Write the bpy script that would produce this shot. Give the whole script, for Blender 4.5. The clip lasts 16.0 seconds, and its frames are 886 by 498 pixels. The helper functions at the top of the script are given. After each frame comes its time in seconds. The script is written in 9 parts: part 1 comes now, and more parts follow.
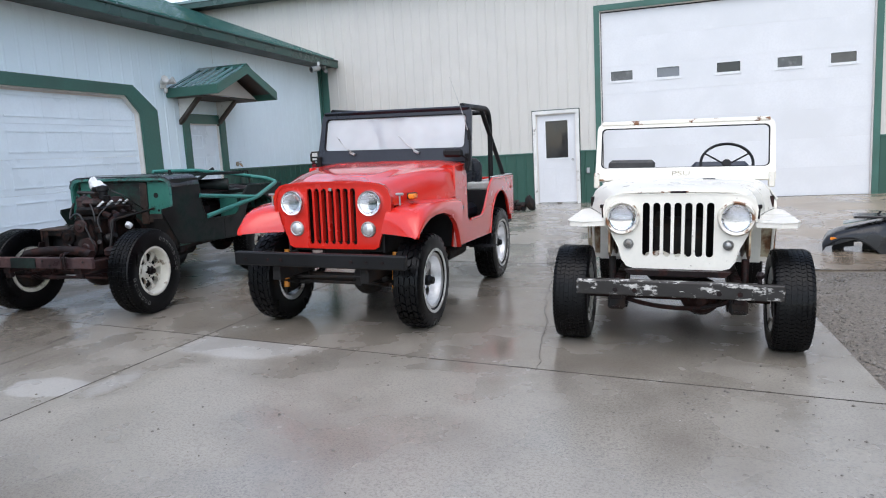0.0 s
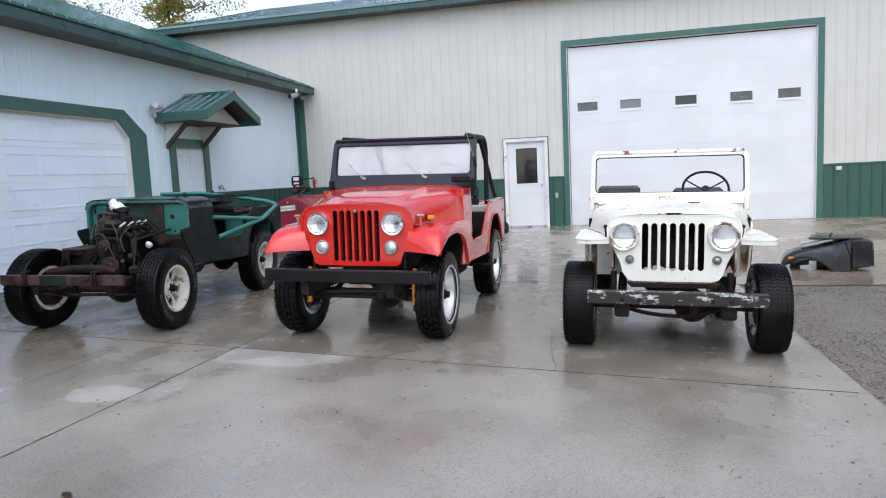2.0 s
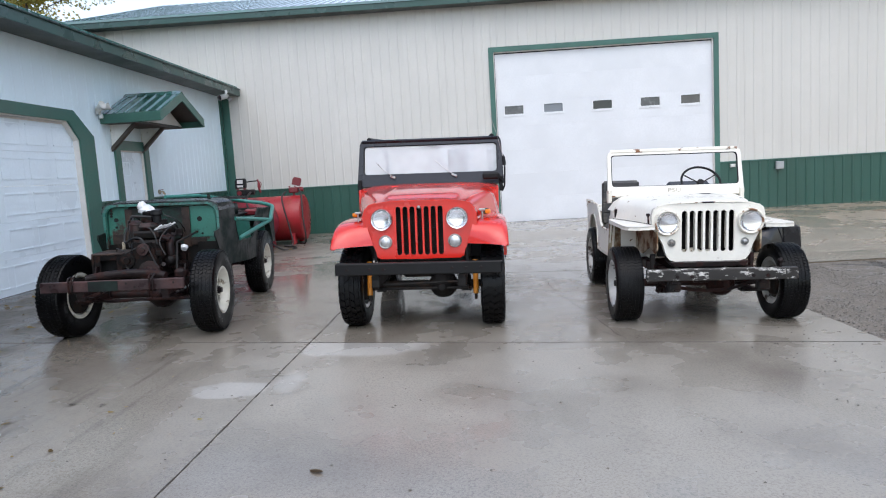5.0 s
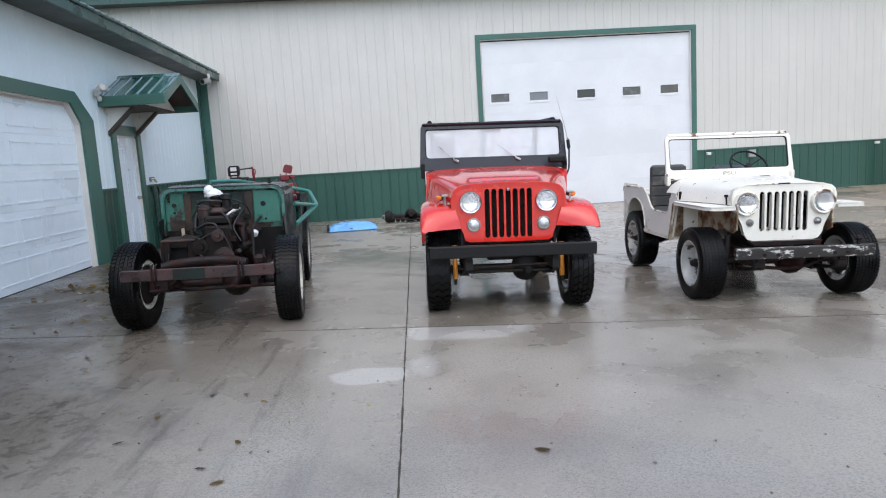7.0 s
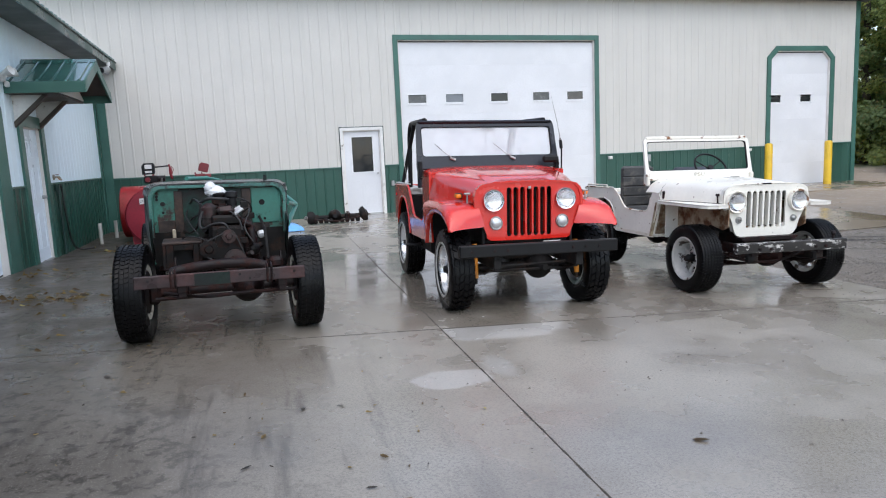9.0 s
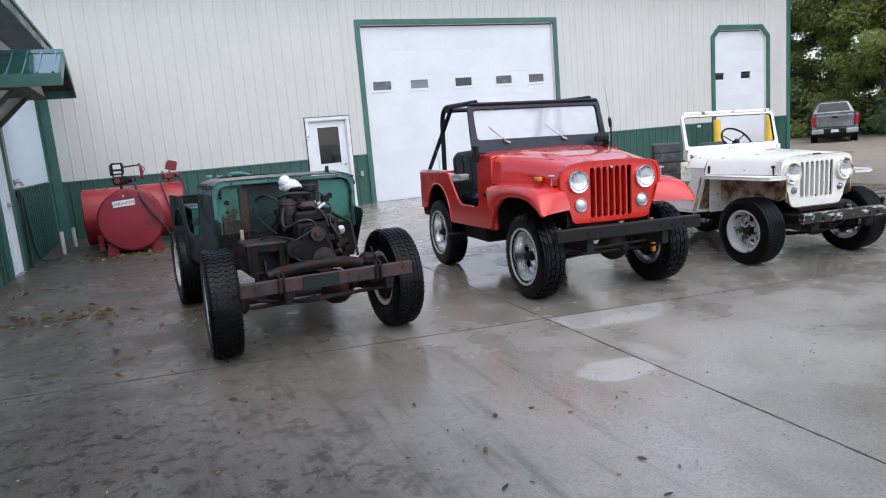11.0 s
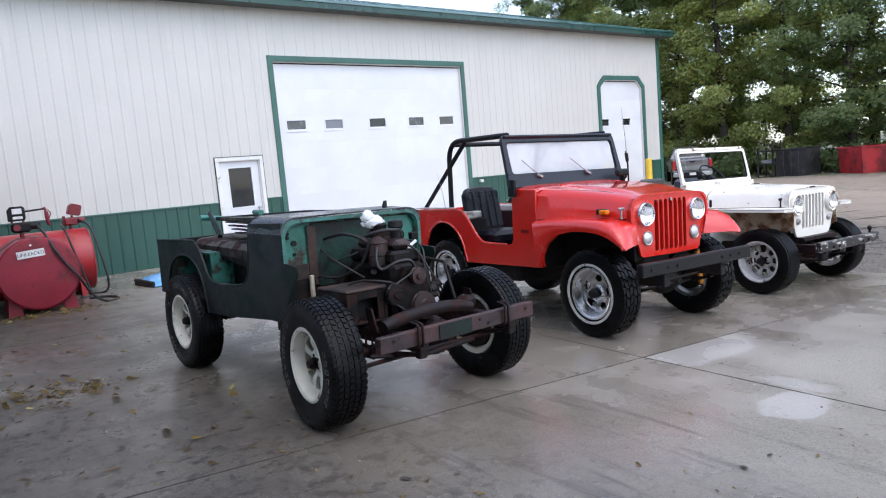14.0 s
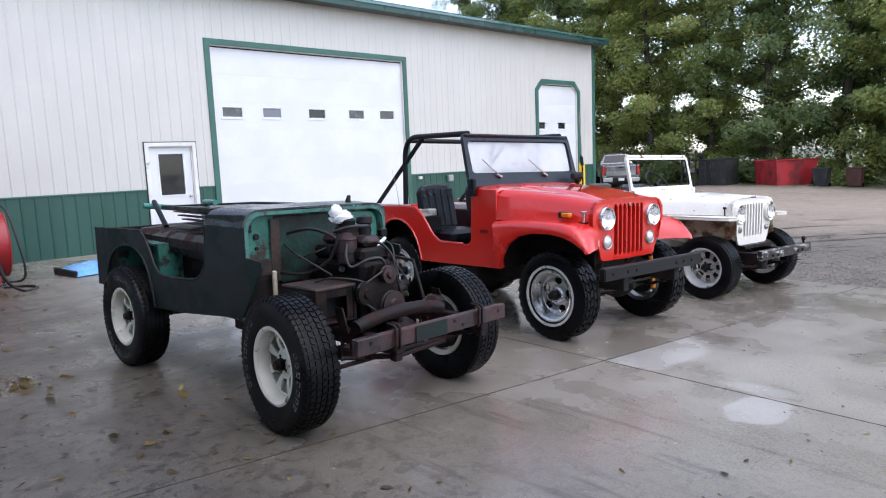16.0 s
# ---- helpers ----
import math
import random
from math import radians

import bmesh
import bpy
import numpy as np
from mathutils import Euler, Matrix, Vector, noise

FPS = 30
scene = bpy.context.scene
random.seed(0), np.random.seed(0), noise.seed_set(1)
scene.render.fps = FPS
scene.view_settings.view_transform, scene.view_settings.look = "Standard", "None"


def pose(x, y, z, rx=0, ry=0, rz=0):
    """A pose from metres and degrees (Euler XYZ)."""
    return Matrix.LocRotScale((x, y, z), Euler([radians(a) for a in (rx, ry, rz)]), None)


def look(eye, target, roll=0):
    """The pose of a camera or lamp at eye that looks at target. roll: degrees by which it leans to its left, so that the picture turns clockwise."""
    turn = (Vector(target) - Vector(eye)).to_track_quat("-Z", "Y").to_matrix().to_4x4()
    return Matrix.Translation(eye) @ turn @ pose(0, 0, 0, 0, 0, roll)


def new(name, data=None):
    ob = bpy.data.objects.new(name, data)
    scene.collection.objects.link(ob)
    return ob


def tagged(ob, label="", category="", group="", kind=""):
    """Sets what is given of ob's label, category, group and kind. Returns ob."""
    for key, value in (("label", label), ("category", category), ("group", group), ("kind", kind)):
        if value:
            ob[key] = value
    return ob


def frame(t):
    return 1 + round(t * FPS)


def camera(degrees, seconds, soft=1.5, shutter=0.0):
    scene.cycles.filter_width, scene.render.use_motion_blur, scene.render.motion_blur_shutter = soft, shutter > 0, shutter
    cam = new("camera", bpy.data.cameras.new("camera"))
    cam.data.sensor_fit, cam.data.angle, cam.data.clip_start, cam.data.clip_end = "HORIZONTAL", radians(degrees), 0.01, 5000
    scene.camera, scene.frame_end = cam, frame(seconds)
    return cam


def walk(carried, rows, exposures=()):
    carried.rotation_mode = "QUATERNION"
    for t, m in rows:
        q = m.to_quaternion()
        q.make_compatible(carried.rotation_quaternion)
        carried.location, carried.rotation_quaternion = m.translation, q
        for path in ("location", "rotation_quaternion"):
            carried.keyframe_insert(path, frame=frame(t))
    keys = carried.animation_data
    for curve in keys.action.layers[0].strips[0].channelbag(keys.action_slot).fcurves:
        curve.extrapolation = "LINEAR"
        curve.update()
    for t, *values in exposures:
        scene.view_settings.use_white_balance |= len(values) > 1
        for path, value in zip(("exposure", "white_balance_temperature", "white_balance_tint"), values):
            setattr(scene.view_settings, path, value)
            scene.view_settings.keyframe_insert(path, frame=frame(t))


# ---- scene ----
cam = camera(67.0, 16.0, soft=1.1)
PATH = [
    (0, (0.244, -0.038, 1.329), (-0.345, 1.852, 1.044), -3.2),
    (0.5, (0.025, -0.138, 1.339), (-0.439, 1.787, 1.057), -3.4),
    (1, (-0.103, -0.272, 1.338), (-0.587, 1.648, 1.055), -2.6),
    (1.5, (-0.09, -0.481, 1.345), (-0.575, 1.444, 1.103), -2.6),
    (2, (-0.128, -0.653, 1.358), (-0.58, 1.283, 1.139), -2.8),
    (2.5, (-0.326, -0.897, 1.337), (-0.702, 1.052, 1.091), -3.9),
    (3, (-0.551, -0.989, 1.35), (-0.922, 0.966, 1.155), -1.8),
    (3.5, (-0.817, -1.062, 1.369), (-1.109, 0.905, 1.154), -2.6),
    (6, (-2.439, -1.352, 1.405), (-2.443, 0.634, 1.163), -3.3),
    (6.5, (-2.801, -1.261, 1.404), (-2.805, 0.722, 1.147), -4.4),
    (7, (-3.153, -1.218, 1.405), (-3.016, 0.759, 1.135), -3.5),
    (7.5, (-3.547, -1.202, 1.421), (-3.332, 0.766, 1.138), -3.3),
    (8, (-3.89, -1.076, 1.406), (-3.626, 0.89, 1.15), -3.8),
    (8.5, (-4.211, -0.975, 1.417), (-3.792, 0.962, 1.151), -2.6),
    (11, (-5.805, -0.067, 1.478), (-5.034, 1.748, 1.146), -4.9),
    (11.5, (-6.107, 0.128, 1.471), (-5.261, 1.911, 1.151), -3.4),
    (12, (-6.429, 0.318, 1.492), (-5.46, 2.04, 1.182), -3.6),
    (12.5, (-6.642, 0.587, 1.478), (-5.582, 2.258, 1.184), -4.5),
    (13, (-6.827, 0.804, 1.49), (-5.657, 2.401, 1.209), -3.7),
    (13.5, (-7.035, 1.015, 1.504), (-5.796, 2.549, 1.171), -5.5),
    (14, (-7.121, 1.276, 1.512), (-5.942, 2.874, 1.275), -4.9),
    (14.5, (-7.161, 1.425, 1.517), (-5.89, 2.944, 1.237), -3.6),
    (15, (-7.229, 1.514, 1.511), (-5.926, 3.003, 1.215), -4.0),
    (15.5, (-7.256, 1.551, 1.527), (-5.894, 2.995, 1.28), -2.1),
    (16, (-7.27, 1.558, 1.531), (-5.923, 3.014, 1.27), -2.4),
]
EXPOSURES = [(0.0, 1.06, 6450.0, 10.0), (8.5, 1.04, 6450.0, 10.0), (11.0, 1.06, 6300.0, 11.0), (12.0, 1.06, 6300.0, 12.0), (13.5, 1.22, 6220.0, 13.0), (16.0, 1.28, 6240.0, 14.0)]
walk(cam, [(t, look(eye, target, roll)) for t, eye, target, roll in PATH], EXPOSURES)

# ---- world and sun: a bright overcast day ----
world = bpy.data.worlds.new("overcast_sky")
scene.world = world
world.use_nodes = True
wn, wl = world.node_tree.nodes, world.node_tree.links
sky = wn.new("ShaderNodeTexSky")
sky.sky_type = "NISHITA"
sky.sun_disc = False
sky.sun_elevation, sky.sun_rotation = radians(60), radians(185)
sky.air_density, sky.dust_density, sky.ozone_density = 1.0, 1.0, 1.0
grey = wn.new("ShaderNodeHueSaturation")
grey.inputs["Saturation"].default_value = 0.66
wl.new(sky.outputs[0], grey.inputs["Color"])
wl.new(grey.outputs[0], wn["Background"].inputs["Color"])
wn["Background"].inputs["Strength"].default_value = 0.16

sun_data = bpy.data.lights.new("sun", "SUN")
sun_data.energy, sun_data.angle, sun_data.color = 0.75, radians(75), (1.0, 0.95, 0.88)
sun = new("sun", sun_data)
sun.matrix_world = look((3.2, -5.0, 18), (0, 5, 0))

# ---- materials ----
MATS = {}


def nodes_of(name):
    m = bpy.data.materials.new(name)
    m.use_nodes = True
    return m, m.node_tree.nodes, m.node_tree.links, m.node_tree.nodes["Principled BSDF"]


def col(c):
    return (c[0], c[1], c[2], 1.0)


def noise_tex(n, l, vec, scale, detail=5.0, rough=0.55):
    t = n.new("ShaderNodeTexNoise")
    t.inputs["Scale"].default_value, t.inputs["Detail"].default_value, t.inputs["Roughness"].default_value = scale, detail, rough
    l.new(vec, t.inputs["Vector"])
    return t.outputs["Fac"]


def ramp(n, l, fac, lo, hi, a=0.0, b=1.0):
    t = n.new("ShaderNodeMapRange")
    t.interpolation_type = "SMOOTHSTEP"
    for key, value in (("From Min", lo), ("From Max", hi), ("To Min", a), ("To Max", b)):
        t.inputs[key].default_value = value
    l.new(fac, t.inputs["Value"])
    return t.outputs["Result"]


def mix(n, l, fac, a, b):
    t = n.new("ShaderNodeMix")
    t.data_type = "RGBA"
    for sock, v in ((t.inputs[0], fac), (t.inputs[6], a), (t.inputs[7], b)):
        if isinstance(v, (int, float)):
            sock.default_value = v
        elif isinstance(v, (tuple, list)):
            sock.default_value = col(v)
        else:
            l.new(v, sock)
    return t.outputs[2]


def math_node(n, l, op, a, b=0.0):
    t = n.new("ShaderNodeMath")
    t.operation = op
    for sock, v in ((t.inputs[0], a), (t.inputs[1], b)):
        if isinstance(v, (int, float)):
            sock.default_value = v
        else:
            l.new(v, sock)
    return t.outputs[0]


def bump_to(n, l, bsdf, height, strength, distance=0.01):
    b = n.new("ShaderNodeBump")
    b.inputs["Strength"].default_value, b.inputs["Distance"].default_value = strength, distance
    l.new(height, b.inputs["Height"])
    l.new(b.outputs[0], bsdf.inputs["Normal"])


def surface(name, base, rough=0.5, metal=0.0, var=0.12, scale=2.0, fine=40.0, bump=0.1, second=None, cover=0.5, second_scale=4.0,
            second_rough=0.8, piece=0.0, coat=0.0, edge=0.06, stretch=(1, 1, 1), spec=0.5):
    """A painted, metal or mineral surface: base colour with slow and fine variation; second: a colour of wear or rust that covers a part of it."""
    m, n, l, bsdf = nodes_of(name)
    tc = n.new("ShaderNodeTexCoord")
    mp = n.new("ShaderNodeMapping")
    mp.inputs["Scale"].default_value = stretch
    oi = n.new("ShaderNodeObjectInfo")
    l.new(tc.outputs["Object"], mp.inputs["Vector"])
    off = n.new("ShaderNodeVectorMath")
    off.operation = "MULTIPLY_ADD"
    l.new(oi.outputs["Random"], off.inputs[0])
    off.inputs[1].default_value = (7.0, 5.0, 3.0)
    l.new(mp.outputs[0], off.inputs[2])
    vec = off.outputs[0]
    slow, quick = noise_tex(n, l, vec, scale), noise_tex(n, l, vec, fine, 3.0)
    dark = tuple(c * (1 - 1.6 * var) for c in base)
    light = tuple(min(1.0, c * (1 + 1.2 * var)) for c in base)
    c = mix(n, l, ramp(n, l, slow, 0.3, 0.7), dark, light)
    c = mix(n, l, ramp(n, l, quick, 0.35, 0.75, 0.0, 0.5), c, dark)
    if piece:
        c = mix(n, l, math_node(n, l, "MULTIPLY", oi.outputs["Random"], piece), c, dark)
    r_lo, r_hi = max(0.02, rough - 0.12), min(1.0, rough + 0.12)
    r = ramp(n, l, slow, 0.3, 0.7, r_lo, r_hi)
    if second:
        patch = noise_tex(n, l, vec, second_scale, 8.0, 0.65)
        q = 0.5 + 0.095 * 4.91 * ((1 - cover) ** 0.14 - cover ** 0.14)
        mask = ramp(n, l, patch, q - edge * 0.5, q + edge * 0.5)
        tone = mix(n, l, ramp(n, l, quick, 0.3, 0.7), tuple(v * 0.55 for v in second), second)
        c = mix(n, l, mask, c, tone)
        t = n.new("ShaderNodeMix")
        l.new(mask, t.inputs[0])
        l.new(r, t.inputs[2])
        t.inputs[3].default_value = second_rough
        r = t.outputs[0]
        if metal:
            l.new(ramp(n, l, mask, 0.0, 1.0, metal, 0.0), bsdf.inputs["Metallic"])
    if metal and not second:
        bsdf.inputs["Metallic"].default_value = metal
    l.new(c, bsdf.inputs["Base Color"])
    l.new(r, bsdf.inputs["Roughness"])
    bsdf.inputs["Coat Weight"].default_value = coat
    bsdf.inputs["Coat Roughness"].default_value = 0.08
    bsdf.inputs["Specular IOR Level"].default_value = spec
    if bump:
        bump_to(n, l, bsdf, quick, bump, 0.004)
    MATS[name] = m
    return m


def glass(name, tint=(1, 1, 1), rough=0.0):
    m, n, l, bsdf = nodes_of(name)
    bsdf.inputs["Base Color"].default_value = col(tint)
    bsdf.inputs["Transmission Weight"].default_value = 1.0
    bsdf.inputs["Roughness"].default_value = rough
    bsdf.inputs["IOR"].default_value = 1.45
    MATS[name] = m
    return m


def ellipse(n, l, pos, wob, cx, cy, rx, ry, soft):
    """1 inside a wobbly ellipse on the ground, 0 outside."""
    sep = n.new("ShaderNodeSeparateXYZ")
    l.new(pos, sep.inputs[0])
    dx = math_node(n, l, "DIVIDE", math_node(n, l, "SUBTRACT", sep.outputs[0], cx), rx)
    dy = math_node(n, l, "DIVIDE", math_node(n, l, "SUBTRACT", sep.outputs[1], cy), ry)
    d = math_node(n, l, "SQRT", math_node(n, l, "ADD", math_node(n, l, "MULTIPLY", dx, dx), math_node(n, l, "MULTIPLY", dy, dy)))
    d = math_node(n, l, "ADD", d, math_node(n, l, "MULTIPLY", math_node(n, l, "SUBTRACT", wob, 0.5), 0.9))
    return ramp(n, l, d, 1 - soft, 1 + soft, 1.0, 0.0)


def concrete_material(name="wet_concrete", tint=(1.0, 1.0, 1.0)):
    """Rain-wet broom-finished concrete: damp mottling, glossy films of water, a few pale dried spots."""
    m, n, l, bsdf = nodes_of(name)
    geo = n.new("ShaderNodeNewGeometry")
    pos = geo.outputs["Position"]
    big, mid = noise_tex(n, l, pos, 0.45, 4.0, 0.5), noise_tex(n, l, pos, 2.2, 4.0, 0.5)
    grit, blot = noise_tex(n, l, pos, 75.0, 6.0, 0.7), noise_tex(n, l, pos, 7.0, 5.0, 0.6)
    wet = ramp(n, l, math_node(n, l, "ADD", math_node(n, l, "MULTIPLY", big, 0.7), math_node(n, l, "MULTIPLY", mid, 0.3)), 0.36, 0.64)
    c = mix(n, l, wet, (0.362 * tint[0], 0.330 * tint[1], 0.280 * tint[2]), (0.246 * tint[0], 0.218 * tint[1], 0.180 * tint[2]))
    where = n.new("ShaderNodeSeparateXYZ")
    l.new(pos, where.inputs[0])
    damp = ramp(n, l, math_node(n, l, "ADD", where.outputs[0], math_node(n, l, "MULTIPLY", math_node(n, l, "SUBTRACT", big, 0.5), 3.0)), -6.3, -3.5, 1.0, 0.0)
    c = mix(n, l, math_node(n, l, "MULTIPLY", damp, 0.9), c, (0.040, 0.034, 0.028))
    c = mix(n, l, math_node(n, l, "MULTIPLY", ramp(n, l, mid, 0.40, 0.80, 0.0, 0.40), math_node(n, l, "SUBTRACT", 1.0, math_node(n, l, "MULTIPLY", damp, 0.7))), c, (0.365 * tint[0], 0.345 * tint[1], 0.298 * tint[2]))
    c = mix(n, l, ramp(n, l, blot, 0.60, 0.85, 0.0, 0.35), c, (0.14, 0.125, 0.11))
    c = mix(n, l, ramp(n, l, grit, 0.44, 0.66, 0.0, 0.6), c, (0.125, 0.112, 0.096))
    spark = noise_tex(n, l, pos, 190.0, 2.0)
    c = mix(n, l, ramp(n, l, spark, 0.58, 0.72, 0.0, 0.45), c, (0.46, 0.43, 0.39))
    stain = noise_tex(n, l, pos, 0.9, 5.0, 0.55)
    c = mix(n, l, ramp(n, l, stain, 0.42, 0.74, 0.0, 0.42), c, (0.12, 0.102, 0.086))
    smear = n.new("ShaderNodeMapping")
    smear.inputs["Rotation"].default_value = (0, 0, radians(-38))
    smear.inputs["Scale"].default_value = (4.5, 0.55, 1.0)
    l.new(pos, smear.inputs["Vector"])
    drag = noise_tex(n, l, smear.outputs[0], 1.6, 6.0, 0.65)
    c = mix(n, l, math_node(n, l, "MULTIPLY", ramp(n, l, drag, 0.50, 0.68, 0.0, 0.55), ramp(n, l, where.outputs[0], -4.6, -3.0, 1.0, 0.0)), c, (0.055, 0.047, 0.040))
    # mud trodden over the slabs by the low wing
    mud, silt = noise_tex(n, l, pos, 11.0, 9.0, 0.72), noise_tex(n, l, pos, 1.7, 7.0, 0.68)
    c = mix(n, l, math_node(n, l, "MULTIPLY", damp, ramp(n, l, mud, 0.50, 0.60, 0.0, 0.65)), c, (0.014, 0.012, 0.010))
    c = mix(n, l, math_node(n, l, "MULTIPLY", damp, ramp(n, l, silt, 0.53, 0.66, 0.0, 0.5)), c, (0.105, 0.092, 0.078))
    # the slabs under the vehicles stay wetter and browner
    soak = ramp(n, l, math_node(n, l, "ADD", where.outputs[1], math_node(n, l, "MULTIPLY", math_node(n, l, "SUBTRACT", mid, 0.5), 2.6)), 3.5, 4.7)
    soak = math_node(n, l, "MULTIPLY", soak, ramp(n, l, math_node(n, l, "ADD", where.outputs[1], math_node(n, l, "MULTIPLY", big, 3.0)), 9.5, 12.5, 1.0, 0.0))
    brown = math_node(n, l, "MULTIPLY", soak, math_node(n, l, "SUBTRACT", 1.0, math_node(n, l, "MULTIPLY", damp, 0.85)))
    c = mix(n, l, math_node(n, l, "MULTIPLY", brown, 0.52), c, (0.135 * tint[0], 0.112 * tint[1], 0.088 * tint[2]))
    wob = noise_tex(n, l, pos, 3.5, 6.0, 0.6)
    sep = n.new("ShaderNodeSeparateXYZ")
    l.new(pos, sep.inputs[0])
    # the pale spill ends at the two joints
    past_b = math_node(n, l, "ADD", sep.outputs[1], math_node(n, l, "MULTIPLY", sep.outputs[0], 0.098))
    below_b = ramp(n, l, past_b, 3.995, 4.015, 1.0, 0.0)
    for cx, cy, rx, ry, soft, amount, held in ((-3.385, 3.09, 0.26, 0.17, 0.10, 0.34, False), (-2.66, 4.20, 0.62, 0.34, 0.14, 0.36, True), (-3.02, 3.24, 0.10, 0.22, 0.35, 0.28, False)):
        spot = ellipse(n, l, pos, wob, cx, cy, rx, ry, soft)
        if held:
            spot = math_node(n, l, "MULTIPLY", spot, below_b)
            spot = math_node(n, l, "MULTIPLY", spot, ramp(n, l, sep.outputs[0], -3.125, -3.10))
        c = mix(n, l, math_node(n, l, "MULTIPLY", spot, amount), c, (0.62, 0.61, 0.59))
    l.new(c, bsdf.inputs["Base Color"])
    film = ramp(n, l, math_node(n, l, "ADD", wet, math_node(n, l, "MULTIPLY", math_node(n, l, "SUBTRACT", mid, 0.5), 0.9)), 0.0, 1.0, 0.38, 0.17)
    film = math_node(n, l, "SUBTRACT", film, math_node(n, l, "MULTIPLY", soak, 0.085))
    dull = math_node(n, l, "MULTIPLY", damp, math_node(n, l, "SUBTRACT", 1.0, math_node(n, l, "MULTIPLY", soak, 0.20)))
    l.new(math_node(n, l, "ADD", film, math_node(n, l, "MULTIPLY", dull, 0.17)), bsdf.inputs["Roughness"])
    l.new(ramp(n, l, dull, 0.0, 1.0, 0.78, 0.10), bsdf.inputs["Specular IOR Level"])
    h = math_node(n, l, "ADD", math_node(n, l, "MULTIPLY", grit, 0.25), math_node(n, l, "ADD", math_node(n, l, "MULTIPLY", mid, 0.8), math_node(n, l, "MULTIPLY", math_node(n, l, "MULTIPLY", mud, damp), 0.8)))
    bump_to(n, l, bsdf, h, 0.11, 0.01)
    MATS[name] = m


def gravel_material():
    """Wet dirt and gravel with puddled wheel ruts."""
    m, n, l, bsdf = nodes_of("wet_gravel")
    geo = n.new("ShaderNodeNewGeometry")
    pos = geo.outputs["Position"]
    big, mid, fine = noise_tex(n, l, pos, 0.25, 5.0), noise_tex(n, l, pos, 3.0, 6.0, 0.65), noise_tex(n, l, pos, 45.0, 5.0, 0.7)
    v = n.new("ShaderNodeTexVoronoi")
    v.inputs["Scale"].default_value = 38.0
    l.new(pos, v.inputs["Vector"])
    c = mix(n, l, ramp(n, l, fine, 0.3, 0.7), (0.14, 0.115, 0.09), (0.34, 0.285, 0.225))
    c = mix(n, l, ramp(n, l, big, 0.35, 0.65, 0.0, 0.5), c, (0.38, 0.30, 0.225))
    c = mix(n, l, ramp(n, l, mid, 0.5, 0.7, 0.0, 0.6), c, (0.12, 0.10, 0.08))
    sep = n.new("ShaderNodeSeparateXYZ")
    l.new(pos, sep.inputs[0])
    soak = ramp(n, l, math_node(n, l, "ADD", sep.outputs[0], math_node(n, l, "MULTIPLY", math_node(n, l, "SUBTRACT", big, 0.5), 6.0)), 4.5, 10.0, 0.60, 0.0)
    c = mix(n, l, soak, c, mix(n, l, ramp(n, l, fine, 0.3, 0.7), (0.065, 0.058, 0.050), (0.17, 0.155, 0.135)))
    # dark wet wheel ruts running out of the lot
    turn, pull = n.new("ShaderNodeMapping"), n.new("ShaderNodeMapping")
    turn.inputs["Rotation"].default_value = (0, 0, radians(36))
    pull.inputs["Scale"].default_value = (0.22, 1.7, 1.0)
    l.new(pos, turn.inputs["Vector"])
    l.new(turn.outputs[0], pull.inputs["Vector"])
    rut = ramp(n, l, noise_tex(n, l, pull.outputs[0], 1.5, 6.0, 0.6), 0.575, 0.61)
    rut = math_node(n, l, "MULTIPLY", rut, math_node(n, l, "MULTIPLY", ramp(n, l, sep.outputs[0], 2.0, 3.5), ramp(n, l, sep.outputs[0], 8.0, 11.0, 1.0, 0.0)))
    rut = math_node(n, l, "MULTIPLY", rut, math_node(n, l, "MULTIPLY", ramp(n, l, sep.outputs[1], 2.0, 3.2), ramp(n, l, sep.outputs[1], 7.5, 9.5, 1.0, 0.0)))
    dry = ramp(n, l, sep.outputs[0], 7.0, 13.0, 0.0, 0.6)
    c = mix(n, l, dry, c, (0.40, 0.325, 0.255))
    green = math_node(n, l, "MULTIPLY", ramp(n, l, sep.outputs[0], 19.5, 22.5), ramp(n, l, mid, 0.35, 0.55))
    c = mix(n, l, green, c, (0.05, 0.075, 0.02))
    c = mix(n, l, math_node(n, l, "MULTIPLY", rut, 0.85), c, (0.022, 0.019, 0.016))
    l.new(c, bsdf.inputs["Base Color"])
    l.new(math_node(n, l, "SUBTRACT", ramp(n, l, mid, 0.45, 0.75, 0.75, 0.18), math_node(n, l, "MULTIPLY", soak, 0.28)), bsdf.inputs["Roughness"])
    bump_to(n, l, bsdf, math_node(n, l, "ADD", fine, v.outputs["Distance"]), 0.7, 0.02)
    MATS["wet_gravel"] = m


def leaf_material(name, a, b, dry):
    m, n, l, bsdf = nodes_of(name)
    geo = n.new("ShaderNodeNewGeometry")
    c = mix(n, l, geo.outputs["Random Per Island"], a, b)
    t = ramp(n, l, geo.outputs["Random Per Island"], 0.90, 0.94)
    c = mix(n, l, t, c, dry)
    l.new(c, bsdf.inputs["Base Color"])
    bsdf.inputs["Roughness"].default_value = 0.45
    bsdf.inputs["Transmission Weight"].default_value = 0.0
    tr = n.new("ShaderNodeBsdfTranslucent")
    l.new(c, tr.inputs["Color"])
    ms = n.new("ShaderNodeMixShader")
    ms.inputs[0].default_value = 0.55
    l.new(bsdf.outputs[0], ms.inputs[1])
    l.new(tr.outputs[0], ms.inputs[2])
    l.new(ms.outputs[0], n["Material Output"].inputs["Surface"])
    MATS[name] = m


